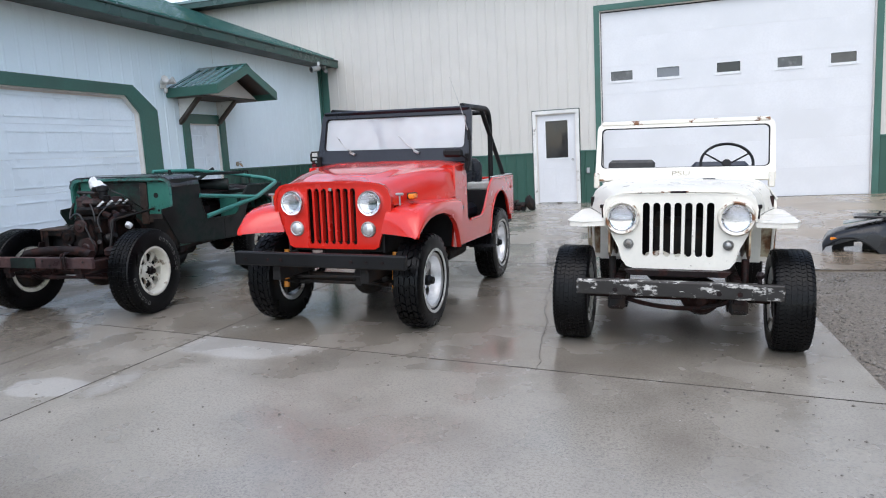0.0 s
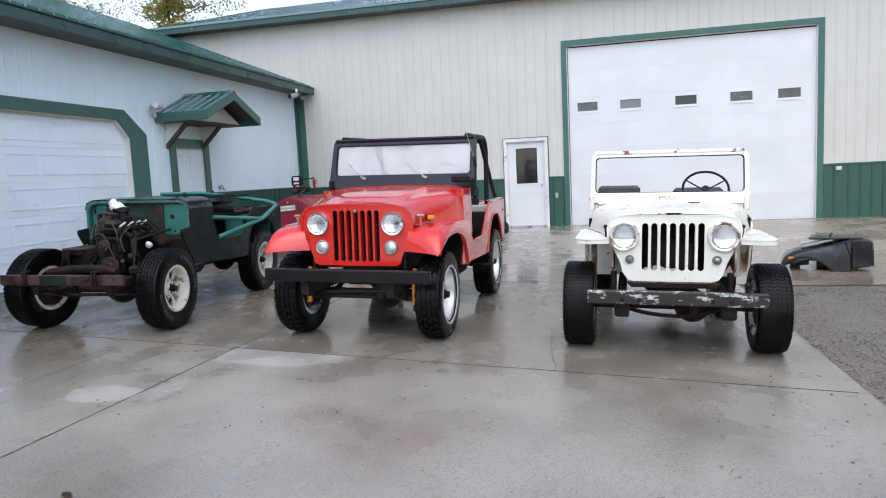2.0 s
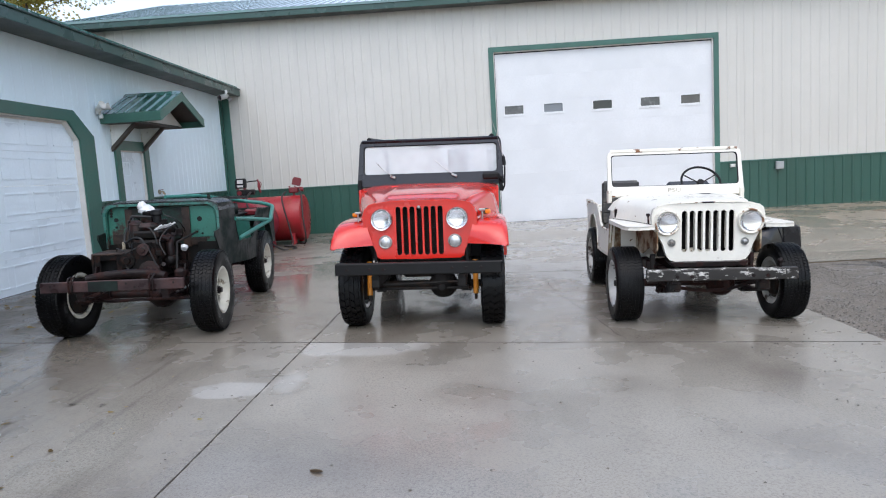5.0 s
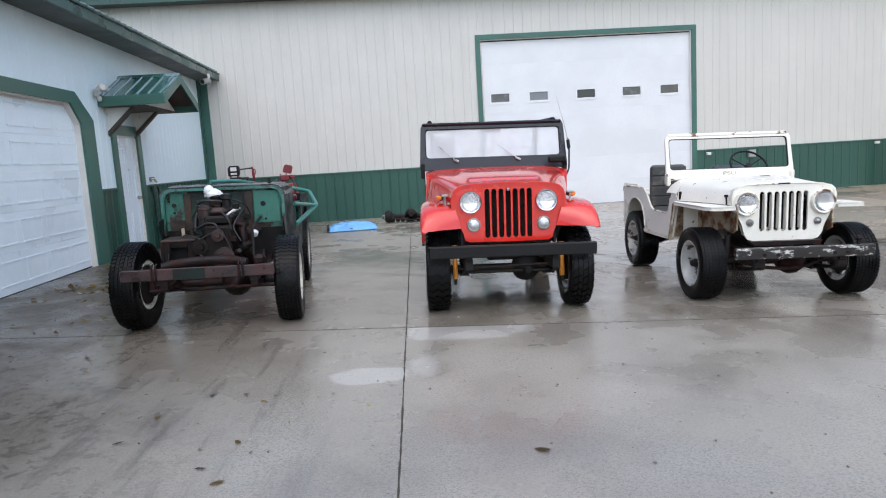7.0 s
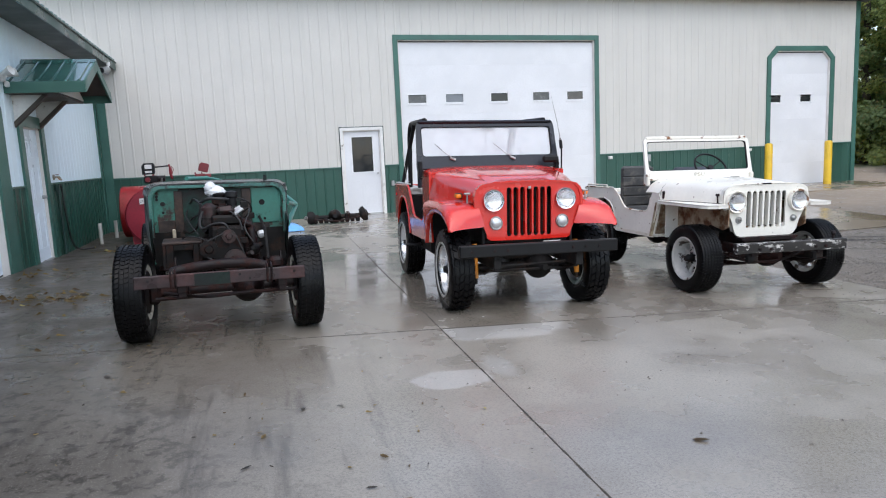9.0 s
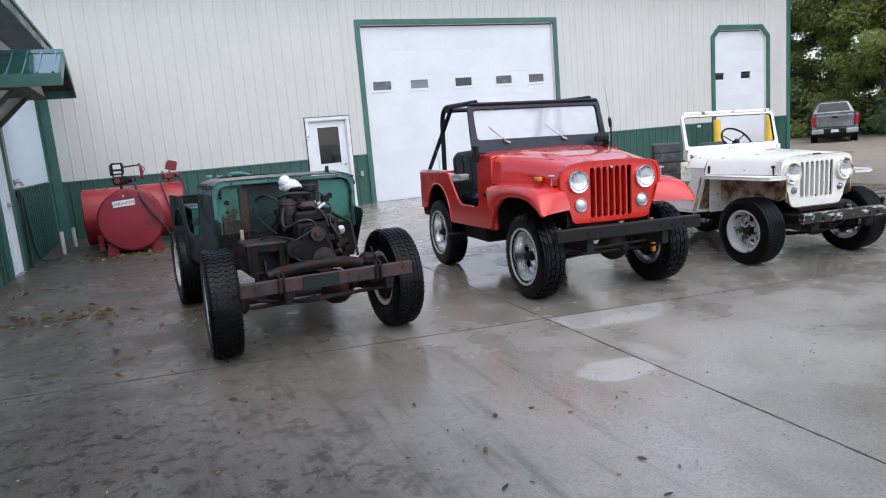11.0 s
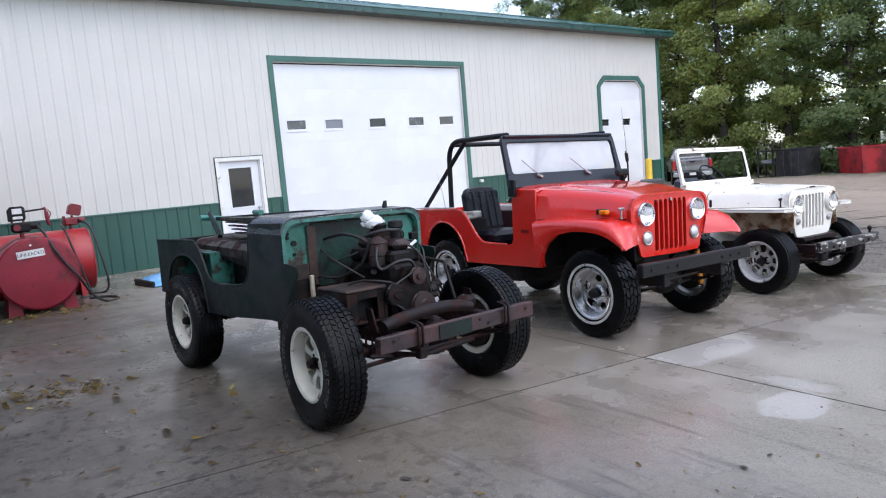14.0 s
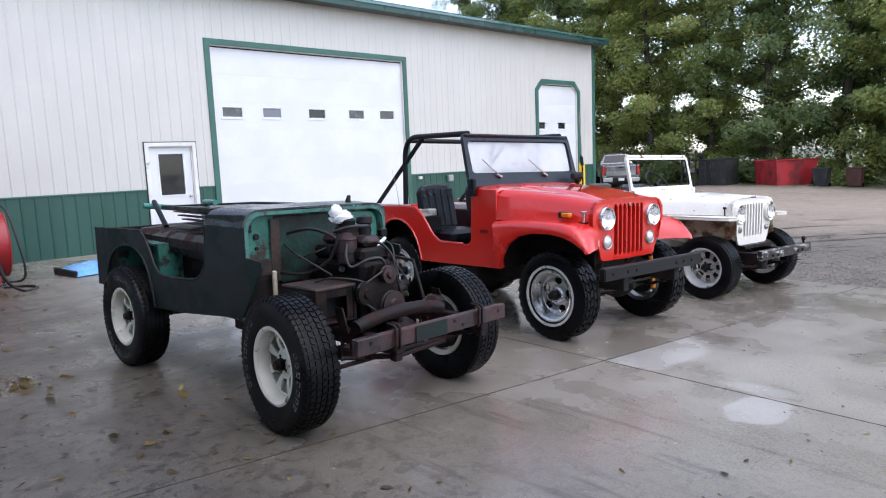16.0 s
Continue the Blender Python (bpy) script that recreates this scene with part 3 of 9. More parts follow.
def corner_path(pts, r, k=5):
    """A polyline with rounded corners."""
    pts = [Vector(p) for p in pts]
    out = [pts[0]]
    for i in range(1, len(pts) - 1):
        a, b = (pts[i - 1] - pts[i]), (pts[i + 1] - pts[i])
        d = min(r, a.length * 0.45, b.length * 0.45)
        p, q = pts[i] + a.normalized() * d, pts[i] + b.normalized() * d
        for j in range(k + 1):
            t = j / k
            out.append((1 - t) ** 2 * p + 2 * t * (1 - t) * pts[i] + t * t * q)
    return out + [pts[-1]]

# ---- ground ----
WALL_Y, LEFT_X = 15.72, -7.66
EAVE_Z, LOW_EAVE_Z = 5.36, 3.58


def smooth01(t):
    t = max(0.0, min(1.0, t))
    return t * t * (3 - 2 * t)


def lift(x, y):
    """The forecourt falls gently away from the garage; along the tall wall it runs level."""
    return -0.027 * (max(-7.7, min(2.2, x)) + 3.1) * (1 - smooth01((y - 8.0) / 5.0))


def ground_sheet():
    xs = [-400, -120, -40, -14] + [1.0 + 0.5 * i for i in range(46)] + [26, 34, 50, 120, 400]
    ys = [-400, -120, -40, -14] + [-8 + 0.6 * i for i in range(46)] + [24, 34, 60, 150, 400]
    g = G()
    n = len(ys)
    vs = []
    for x in xs:
        for y in ys:
            z = lift(x, y) - 0.02 - 0.015 * smooth01((y - 8.0) / 5.0)
            if x < 1.2:
                z = min(z, -0.2)
            if 1.6 < x < 24 and -8 < y < 19:
                z += 0.018 * (noise.noise(Vector((x * 0.9, y * 0.9, 0))) + 0.5 * noise.noise(Vector((x * 2.3, y * 2.3, 4))))
            vs.append((x, y, z))
    fs = [(i * n + j, (i + 1) * n + j, (i + 1) * n + j + 1, i * n + j + 1) for i in range(len(xs) - 1) for j in range(n - 1)]
    g.add(vs, fs)
    return solid("ground", g, "wet_gravel", "wet brown dirt and gravel lot with shallow ruts", "ground", "structure", smooth=True)


ground_sheet()

# Concrete slabs, parted by sawn joints.
pavement = thing("pavement", "rain-wet grey concrete forecourt slabs with sawn joints", "pavement", kind="structure")


def line_a(y):
    return -3.165 + 0.035 * (y - 3)


def line_b(x):
    return 4.32 - 0.098 * (x + 3.10)


def slab(x0, x1, y0, y1, nx=14, ny=14, material="wet_concrete"):
    """x0, x1: functions of y; y0, y1: functions of x."""
    gap = 0.004
    rows = []
    for i in range(nx + 1):
        row = []
        for j in range(ny + 1):
            u, v = i / nx, j / ny
            xm = 0.5 * (x0(5) + x1(5))
            y = y0(xm) + (y1(xm) - y0(xm)) * v
            x = x0(y) + gap + (x1(y) - x0(y) - 2 * gap) * u
            y = y0(x) + gap + (y1(x) - y0(x) - 2 * gap) * v
            row.append((x, y, lift(x, y)))
        rows.append(row)
    g = G().sheet(rows, 0.12)
    return part("slab", g, material, pavement)


def const(v):
    return lambda t: v


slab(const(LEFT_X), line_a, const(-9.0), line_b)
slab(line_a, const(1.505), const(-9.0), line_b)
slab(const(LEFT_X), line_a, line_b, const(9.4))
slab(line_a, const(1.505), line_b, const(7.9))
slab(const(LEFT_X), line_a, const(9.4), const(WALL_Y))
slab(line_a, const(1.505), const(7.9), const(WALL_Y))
slab(const(1.505), const(7.0), const(7.9), const(WALL_Y), 10, 10, "dusty_concrete")
slab(const(7.0), const(13.4), const(13.4), const(WALL_Y), 10, 10, "dusty_concrete")


def dark_line(name, pts, w0, w1, wander, seed, label):
    """A ragged dark seam along the ground through the points (x, y)."""
    rnd = random.Random(seed)
    path, off = [], 0.0
    for (xa, ya), (xb, yb) in zip(pts, pts[1:]):
        d = Vector((xb - xa, yb - ya, 0))
        n = max(2, int(d.length / 0.05))
        side = Vector((-d.y, d.x, 0)).normalized()
        for i in range(n):
            off = off * 0.9 + rnd.uniform(-wander, wander)
            p = Vector((xa, ya, 0)) + d * (i / n) + side * off
            path.append((p, side * rnd.uniform(w0, w1)))
    g = G()
    vs = []
    for p, w in path:
        z = lift(p.x, p.y)
        vs += [(p.x - w.x, p.y - w.y, z + 0.0018), (p.x + w.x, p.y + w.y, z + 0.0018), (p.x + w.x, p.y + w.y, z - 0.004), (p.x - w.x, p.y - w.y, z - 0.004)]
    fs = []
    for i in range(len(path) - 1):
        fs += [(4 * i + j, 4 * i + (j + 1) % 4, 4 * i + 4 + (j + 1) % 4, 4 * i + 4 + j) for j in range(4)]
    g.add(vs, fs)
    part(name, g, "debris", pavement, label)


dark_line("crack", [(-0.46, 4.02), (-0.52, 5.2), (-0.70, 6.4), (-0.74, 7.6)], 0.001, 0.0035, 0.014, 3, "thin dark crack in the slab")
dark_line("joint", [(line_a(-4), -4), (line_a(4), 4), (line_a(WALL_Y), WALL_Y)], 0.0025, 0.0065, 0.001, 4, "dirt-filled sawn joint")
dark_line("joint", [(LEFT_X, line_b(LEFT_X)), (-3.2, line_b(-3.2)), (1.49, line_b(1.49))], 0.0025, 0.0065, 0.001, 6, "dirt-filled sawn joint")
dark_line("joint", [(LEFT_X, 9.4), (-3.1, 9.4)], 0.0025, 0.0065, 0.001, 7, "dirt-filled sawn joint")
dark_line("joint", [(-3.1, 7.9), (1.49, 7.9), (6.95, 7.9)], 0.0025, 0.0065, 0.001, 8, "dirt-filled sawn joint")

# ---- buildings ----
RIB = 0.2286
PANEL_MESHES = {}


RIB_DEPTH = {"skylit_siding": 0.006, "white_siding": 0.009}


def panel_mesh(width, height, material):
    """A ribbed steel sheet: local x across, z up, ribs towards -y."""
    key = (round(width, 3), round(height, 3), material)
    if key not in PANEL_MESHES:
        prof, deep = [(0.0, 0.0)], -RIB_DEPTH.get(material, 0.013)
        x = RIB / 2
        while x < width - 0.03:
            prof += [(x - 0.024, 0.0), (x - 0.011, deep), (x + 0.011, deep), (x + 0.024, 0.0)]
            x += RIB
        prof.append((width - 0.001, 0.0))
        k = len(prof)
        g = G().add([(px, py, 0) for px, py in prof] + [(px, py, height) for px, py in prof], [(i, i + 1, i + 1 + k, i + k) for i in range(k - 1)])
        g.add([(0, 0.01, 0), (width, 0.01, 0), (width, 0.01, height), (0, 0.01, height)], [(0, 3, 2, 1)])
        PANEL_MESHES[key] = g.mesh("siding_panel", material)
    return PANEL_MESHES[key]


def side_with(parent, place, a0, a1, z0, z1, material, openings):
    """Siding from a0 to a1 along a wall. place(a, z) gives the pose; openings: (a0, a1, z0, z1)."""
    cuts = [a0]
    a = a0
    while a < a1 - 0.05:
        a = min(a + 4 * RIB, a1)
        cuts.append(a)
    cuts = sorted(set([round(c, 4) for c in cuts] + [round(v, 4) for o in openings for v in o[:2] if a0 < v < a1]))
    for p, q in zip(cuts, cuts[1:]):
        if q - p < 0.03:
            continue
        spans = [(z0, z1)]
        for o0, o1, b0, b1 in openings:
            if o0 < (p + q) / 2 < o1:
                spans = [s for lo, hi in spans for s in ((lo, min(hi, b0)), (max(lo, b1), hi)) if s[1] - s[0] > 0.02]
        for lo, hi in spans:
            ob = new("siding_panel", panel_mesh(q - p, hi - lo, material))
            ob.parent = parent
            ob.matrix_local = place(p, lo)


def core_with(g, a0, a1, z0, z1, openings, put):
    """The wall behind the siding, as blocks round the openings; put(a0, a1, z0, z1) adds one."""
    cuts = sorted({a0, a1, *[v for o in openings for v in o[:2]]})
    for p, q in zip(cuts, cuts[1:]):
        spans = [(z0, z1)]
        for o0, o1, b0, b1 in openings:
            if o0 < (p + q) / 2 < o1:
                spans = [s for lo, hi in spans for s in ((lo, min(hi, b0)), (max(lo, b1), hi)) if s[1] - s[0] > 0.001]
        for lo, hi in spans:
            put(p, q, lo, hi)


# Main building: front wall along x, roof rising behind it.
BIG = (-0.76, 4.62, -0.02, 4.22)
MAN = (-2.24, -1.33, -0.02, 2.07)
SIDE = (10.34, 12.50, -0.02, 3.92)
MAIN_X0, MAIN_X1, MAIN_BACK = -11.2, 13.52, 28.0

wall_main = thing("wall_main", "tall off-white ribbed steel wall over a green wainscot", "wall", kind="structure")
g = G()
core_with(g, MAIN_X0, MAIN_X1, -0.05, EAVE_Z, [BIG, MAN, SIDE], lambda p, q, lo, hi: g.box(p, q, WALL_Y + 0.012, WALL_Y + 0.20, lo, hi))
part("wall_core", g, "wall_core", wall_main)
WAINS = 1.18


def on_main(a, z):
    return Matrix.Translation((a, WALL_Y, z))


def trims(parent, boxes, material="green_trim", name="trim"):
    for lim in boxes:
        part(name, G().box(*lim, b=0.004), material, parent)


wall_side = thing("wall_side", "off-white ribbed steel end wall", "wall", kind="structure")
part("wall_core", G().box(MAIN_X1 - 0.2, MAIN_X1 - 0.012, WALL_Y + 0.2, MAIN_BACK, -0.05, EAVE_Z), "wall_core", wall_side)
wall_back = thing("wall_back", "plain steel rear wall", "wall", kind="structure")
part("wall_core", G().box(MAIN_X0, MAIN_X1, MAIN_BACK, MAIN_BACK + 0.2, -0.05, EAVE_Z), "white_siding", wall_back)
wall_west = thing("wall_west", "plain steel end wall", "wall", kind="structure")
part("wall_core", G().box(MAIN_X0, MAIN_X0 + 0.2, WALL_Y + 0.2, MAIN_BACK, -0.05, EAVE_Z), "white_siding", wall_west)
floor_main = solid("floor_main", G().box(MAIN_X0, MAIN_X1, WALL_Y, MAIN_BACK, -0.13, -0.02), "wall_core", "concrete shop floor", "floor", "structure")

roof_main = thing("roof_main", "green ribbed steel roof with a green fascia coloured dark for shade", "roof", kind="structure")
RIDGE_Y, PITCH = 21.9, 0.30
y_e = WALL_Y - 0.42
zf = EAVE_Z + 0.13
for sgn, ya, yb in ((1, y_e, RIDGE_Y), (-1, 2 * RIDGE_Y - y_e, RIDGE_Y)):
    za, zb = zf, zf + PITCH * abs(RIDGE_Y - y_e)
    part("roof_sheet", G().prism([(ya, za), (yb, zb), (yb, zb + 0.03), (ya, za + 0.03)], "x", MAIN_X0 - 0.3, MAIN_X1 + 0.32), "green_roof", roof_main)
part("roof_gable", G().prism([(WALL_Y, EAVE_Z), (MAIN_BACK, EAVE_Z), (RIDGE_Y, zf + PITCH * (RIDGE_Y - y_e) - 0.01)], "x", MAIN_X1 - 0.2, MAIN_X1 - 0.01), "white_siding", roof_main)
part("roof_gable", G().prism([(WALL_Y, EAVE_Z), (MAIN_BACK, EAVE_Z), (RIDGE_Y, zf + PITCH * (RIDGE_Y - y_e) - 0.01)], "x", MAIN_X0, MAIN_X0 + 0.19), "white_siding", roof_main)
part("fascia", G().box(MAIN_X0 - 0.3, MAIN_X1 + 0.32, y_e - 0.025, y_e, EAVE_Z - 0.02, zf + 0.02, 0.004), "fascia_shaded", roof_main)
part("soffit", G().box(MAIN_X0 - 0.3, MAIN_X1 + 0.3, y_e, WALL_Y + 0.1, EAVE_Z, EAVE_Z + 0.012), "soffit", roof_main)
part("gutter_lip", G().box(MAIN_X0 - 0.32, MAIN_X1 + 0.34, y_e - 0.05, y_e - 0.027, zf - 0.02, zf + 0.045, 0.006), "green_roof", roof_main)
g = G()
x = MAIN_X0 - 0.2
while x < MAIN_X1 + 0.3:
    g.prism([(y_e, zf + 0.03), (RIDGE_Y, zf + 0.03 + PITCH * (RIDGE_Y - y_e)), (RIDGE_Y, zf + 0.05 + PITCH * (RIDGE_Y - y_e)), (y_e, zf + 0.05)], "x", x - 0.018, x + 0.018)
    x += RIB
part("roof_ribs", g, "green_roof", roof_main)
trims(wall_main, [(MAIN_X1 - 0.13, MAIN_X1 + 0.02, WALL_Y - 0.03, WALL_Y - 0.001, -0.03, EAVE_Z - 0.002)], name="corner_trim")


def wains_cap(x0, x1):
    trims(wall_main, [(x0, x1, WALL_Y - 0.026, WALL_Y + 0.002, WAINS - 0.008, WAINS + 0.022)], name="wainscot_cap")


wains_cap(LEFT_X + 0.02, MAN[0] - 0.075)
wains_cap(MAN[1] + 0.075, BIG[0] - 0.13)
wains_cap(BIG[1] + 0.13, SIDE[0] - 0.15)
wains_cap(SIDE[1] + 0.15, MAIN_X1 - 0.13)


def framed(parent, o, w, chamfer, depth, place, material="green_trim", head=None):
    """Trim round an opening's sides and head; place(a, z, d) maps wall length, height and distance out of the wall."""
    a0, a1, _, z1 = o
    base = -0.02
    c, k, wt = chamfer, w * 0.42, head or w
    if c:
        inner = [(a0, base), (a0, z1 - c), (a0 + c, z1), (a1 - c, z1), (a1, z1 - c), (a1, base)]
        outer = [(a0 - w, base), (a0 - w, z1 - c + k * wt / w), (a0 + c - k, z1 + wt), (a1 - c + k, z1 + wt), (a1 + w, z1 - c + k * wt / w), (a1 + w, base)]
    else:
        inner = [(a0, base), (a0, z1), (a1, z1), (a1, base)]
        outer = [(a0 - w, base), (a0 - w, z1 + w), (a1 + w, z1 + w), (a1 + w, base)]
    for i in range(len(inner) - 1):
        quad = [inner[i], inner[i + 1], outer[i + 1], outer[i]]
        g = G()
        vs = [place(a, z, depth) for a, z in quad] + [place(a, z, -0.02) for a, z in quad]
        g.add(vs, [(0, 1, 2, 3), (7, 6, 5, 4), (0, 4, 5, 1), (1, 5, 6, 2), (2, 6, 7, 3), (3, 7, 4, 0)])
        part("trim", g, material, parent)
    # jambs that line the opening
    for i in range(len(inner) - 1):
        (p0, q0), (p1, q1) = inner[i], inner[i + 1]
        mid = Vector(((a0 + a1) / 2, z1 / 2))
        d = Vector((p1 - p0, q1 - q0))
        nrm = Vector((d.y, -d.x)).normalized() * 0.02
        if (mid - Vector((p0, q0))).dot(nrm) < 0:
            nrm = -nrm
        quad = [(p0, q0), (p1, q1), (p1 + nrm.x, q1 + nrm.y), (p0 + nrm.x, q0 + nrm.y)]
        vs = [place(a, z, -0.003) for a, z in quad] + [place(a, z, -0.16) for a, z in quad]
        g = G().add(vs, [(0, 1, 2, 3), (7, 6, 5, 4), (0, 4, 5, 1), (1, 5, 6, 2), (2, 6, 7, 3), (3, 7, 4, 0)])
        part("jamb", g, "warm_white", parent)


def on_main_pt(a, z, d):
    return (a, WALL_Y - d, z)


def on_left_pt(a, z, d):
    return (LEFT_X + d, a, z)


def overhead_door(name, label, o, sections, place, windows, win_z, stamped=False, win_w=0.5, win_h=0.24, base=0.0, paint="white_door", face=-0.075, gap=0.0007, panes=("dark_glass",)):
    """A sectional door with recessed joints; windows: the lengths at which each pane begins."""
    a0, a1, _, z1 = o
    door = thing(name, label, "garage door", kind="structure")
    hgt = (z1 - base) / sections
    back = face - 0.045

    def block(g, p0, p1, q0, q1, d0, d1):
        vs = [place(p, q, d) for p in (p0, p1) for q in (q0, q1) for d in (d0, d1)]
        g.add(vs, [(0, 1, 3, 2), (4, 6, 7, 5), (0, 4, 5, 1), (2, 3, 7, 6), (0, 2, 6, 4), (1, 5, 7, 3)])
    for s in range(sections):
        q0, q1 = base + s * hgt + gap, base + (s + 1) * hgt - gap
        g = G()
        hole = [(w, w + win_w) for w in windows] if q0 < win_z < q1 else []
        if hole:
            xs = [a0 + 0.021] + [v for h in hole for v in h] + [a1 - 0.021]
            for i, (p, q) in enumerate(zip(xs, xs[1:])):
                if i % 2 == 0:
                    block(g, p, q, q0, q1, back, face)
                else:
                    block(g, p, q, q0, win_z, back, face)
                    block(g, p, q, win_z + win_h, q1, back, face)
        else:
            block(g, a0 + 0.021, a1 - 0.021, q0, q1, back, face)
        panel = part("door_section", g, paint, door)
        if stamped and not hole:
            nn = max(2, round((a1 - a0) / 0.6))
            ww = (a1 - a0) / nn
            for i in range(nn):
                g2 = G()
                p0, p1 = a0 + ww * i + 0.06, a0 + ww * (i + 1) - 0.06
                r0, r1 = q0 + 0.09, q1 - 0.09
                for lim in ((p0, p1, r0, r0 + 0.018), (p0, p1, r1 - 0.018, r1), (p0, p0 + 0.012, r0 + 0.018, r1 - 0.018), (p1 - 0.012, p1, r0 + 0.018, r1 - 0.018)):
                    block(g2, *lim, face - 0.001, face + (0.008 if lim[1] - lim[0] > 0.1 else 0.001))
                part("raised_panel", g2, paint, panel)
    for w in windows:
        pane = G()
        block(pane, w + 0.012, w + win_w - 0.012, win_z + 0.012, win_z + win_h - 0.012, face - 0.03, face - 0.02)
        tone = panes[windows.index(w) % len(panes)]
        pw = part("window", pane, tone, door, "small window pane with a grey reflection in its colour" if tone == "pane_reflect_grey" else "small dark window pane")
        sill = G()
        block(sill, w - 0.02, w + win_w + 0.02, win_z - 0.035, win_z - 0.001, face + 0.001, face + 0.014)
        part("window_ledge", sill, "plastic_white", pw)
        fr = G()
        for lim in ((w, w + win_w, win_z, win_z + 0.018), (w, w + win_w, win_z + win_h - 0.018, win_z + win_h), (w, w + 0.018, win_z + 0.018, win_z + win_h - 0.018), (w + win_w - 0.018, w + win_w, win_z + 0.018, win_z + win_h - 0.018)):
            block(fr, *lim, face - 0.03, face + 0.008)
        part("window_frame", fr, "plastic_white", pw)
    seal = G()
    block(seal, a0 + 0.021, a1 - 0.021, base - 0.02, base + 0.004, back, face - 0.002)
    part("bottom_seal", seal, "black_satin", door)
    ws = G()
    block(ws, a0 + 0.021, a1 - 0.021, z1 - 0.045, z1 - 0.021, face + 0.001, face + 0.012)
    block(ws, a0 + 0.021, a0 + 0.034, base, z1 - 0.046, face + 0.001, face + 0.010)
    part("weather_seal", ws, "black_satin" if windows else "warm_white", door)
    return door


framed(wall_main, BIG, 0.12, 0, 0.035, on_main_pt)
framed(wall_main, SIDE, 0.14, 0.24, 0.035, on_main_pt)
overhead_door("door_main_bay", "wide white sectional steel garage door with five small windows", BIG, 7, on_main_pt, (-0.55, 0.43, 1.65, 2.83, 3.82), 2.68, panes=("pane_reflect_patchy", "pane_reflect_grey", "dark_glass", "pane_reflect_patchy", "pane_reflect_brown"))
overhead_door("door_side_bay", "narrow white sectional garage door with two small windows", SIDE, 6, on_main_pt, (10.38, 11.48), 2.44, win_w=0.42)


def entry_door(name, label, o, place, base, window=None, paint="white_door"):
    """A steel entry door in a white frame; window: its limits on the wall."""
    a0, a1, _, z1 = o
    d = thing(name, label, "door", kind="structure")

    def block(g, p0, p1, q0, q1, d0, d1):
        vs = [place(p, q, dd) for p in (p0, p1) for q in (q0, q1) for dd in (d0, d1)]
        g.add(vs, [(0, 1, 3, 2), (4, 6, 7, 5), (0, 4, 5, 1), (2, 3, 7, 6), (0, 2, 6, 4), (1, 5, 7, 3)])
    g = G()
    if window:
        w0, w1, v0, v1 = window
        for lim in ((a0 + 0.022, w0, base, z1 - 0.022), (w1, a1 - 0.022, base, z1 - 0.022), (w0, w1, base, v0), (w0, w1, v1, z1 - 0.022)):
            block(g, *lim, -0.09, -0.045)
    else:
        block(g, a0 + 0.022, a1 - 0.022, base, z1 - 0.022, -0.09, -0.045)
    leaf = part("door_leaf", g, paint, d)
    if window:
        p = G()
        block(p, w0, w1, v0, v1, -0.075, -0.065)
        part("window", p, "dark_glass", d, "dark glass in the door's upper half")
        f = G()
        for lim in ((w0 - 0.025, w1 + 0.025, v0 - 0.025, v0), (w0 - 0.025, w1 + 0.025, v1, v1 + 0.025), (w0 - 0.025, w0, v0, v1), (w1, w1 + 0.025, v0, v1)):
            block(f, *lim, -0.046, -0.032)
        part("window_frame", f, "plastic_white", d)
    # pressed panels
    rows = ((base + 0.18, base + 0.80),) if window else ((base + 0.18, base + 0.75), (base + 0.95, base + 1.45), (base + 1.6, base + 1.85))
    for r0, r1 in rows:
        for k in (0, 1):
            c0 = a0 + 0.12 + k * (a1 - a0 - 0.20) / 2
            c1 = c0 + (a1 - a0 - 0.30) / 2
            f = G()
            for lim in ((c0, c1, r0, r0 + 0.02), (c0, c1, r1 - 0.02, r1), (c0, c0 + 0.02, r0 + 0.02, r1 - 0.02), (c1 - 0.02, c1, r0 + 0.02, r1 - 0.02)):
                block(f, *lim, -0.046, -0.039)
            part("raised_panel", f, paint, leaf)
    kx = a1 - 0.09
    k0, k1, k2 = Vector(place(kx, base + 0.98, -0.045)), Vector(place(kx, base + 0.98, -0.02)), Vector(place(kx, base + 0.98, 0.02))
    kn = G().cyl(k0, k1, 0.03, 14)
    kn.cyl(k1, k2, 0.026, 14)
    part("door_knob", kn, "dull_aluminium", d, smooth=True)
    s = G()
    block(s, a0 - 0.05, a1 + 0.05, base - 0.03, base - 0.002, -0.10, 0.03)
    part("sill", s, "dull_aluminium", d)
    return d


framed(wall_main, MAN, 0.075, 0, 0.04, on_main_pt, "white_trim")
trims(wall_main, [(MAN[0] - 0.093, MAN[0] - 0.076, WALL_Y - 0.03, WALL_Y + 0.003, -0.02, MAN[3] + 0.076), (MAN[1] + 0.076, MAN[1] + 0.093, WALL_Y - 0.03, WALL_Y + 0.003, -0.02, MAN[3] + 0.076),
                  (MAN[0] - 0.093, MAN[1] + 0.093, WALL_Y - 0.03, WALL_Y + 0.003, MAN[3] + 0.0765, MAN[3] + 0.094)], "gutter_dark", "channel")
entry_door("door_shop", "white steel entry door with a dark half window", MAN, on_main_pt, 0.03, (-2.03, -1.52, 1.06, 1.91))

# Left building: lower, its wall along y.
GAR = (4.28, 9.16, -0.02, 2.50)
ENTRY = (10.36, 11.27, -0.02, 2.10)
LOW_Y0 = -7.0
wall_left = thing("wall_left", "low off-white ribbed steel wall over a green wainscot", "wall", kind="structure")
g = G()
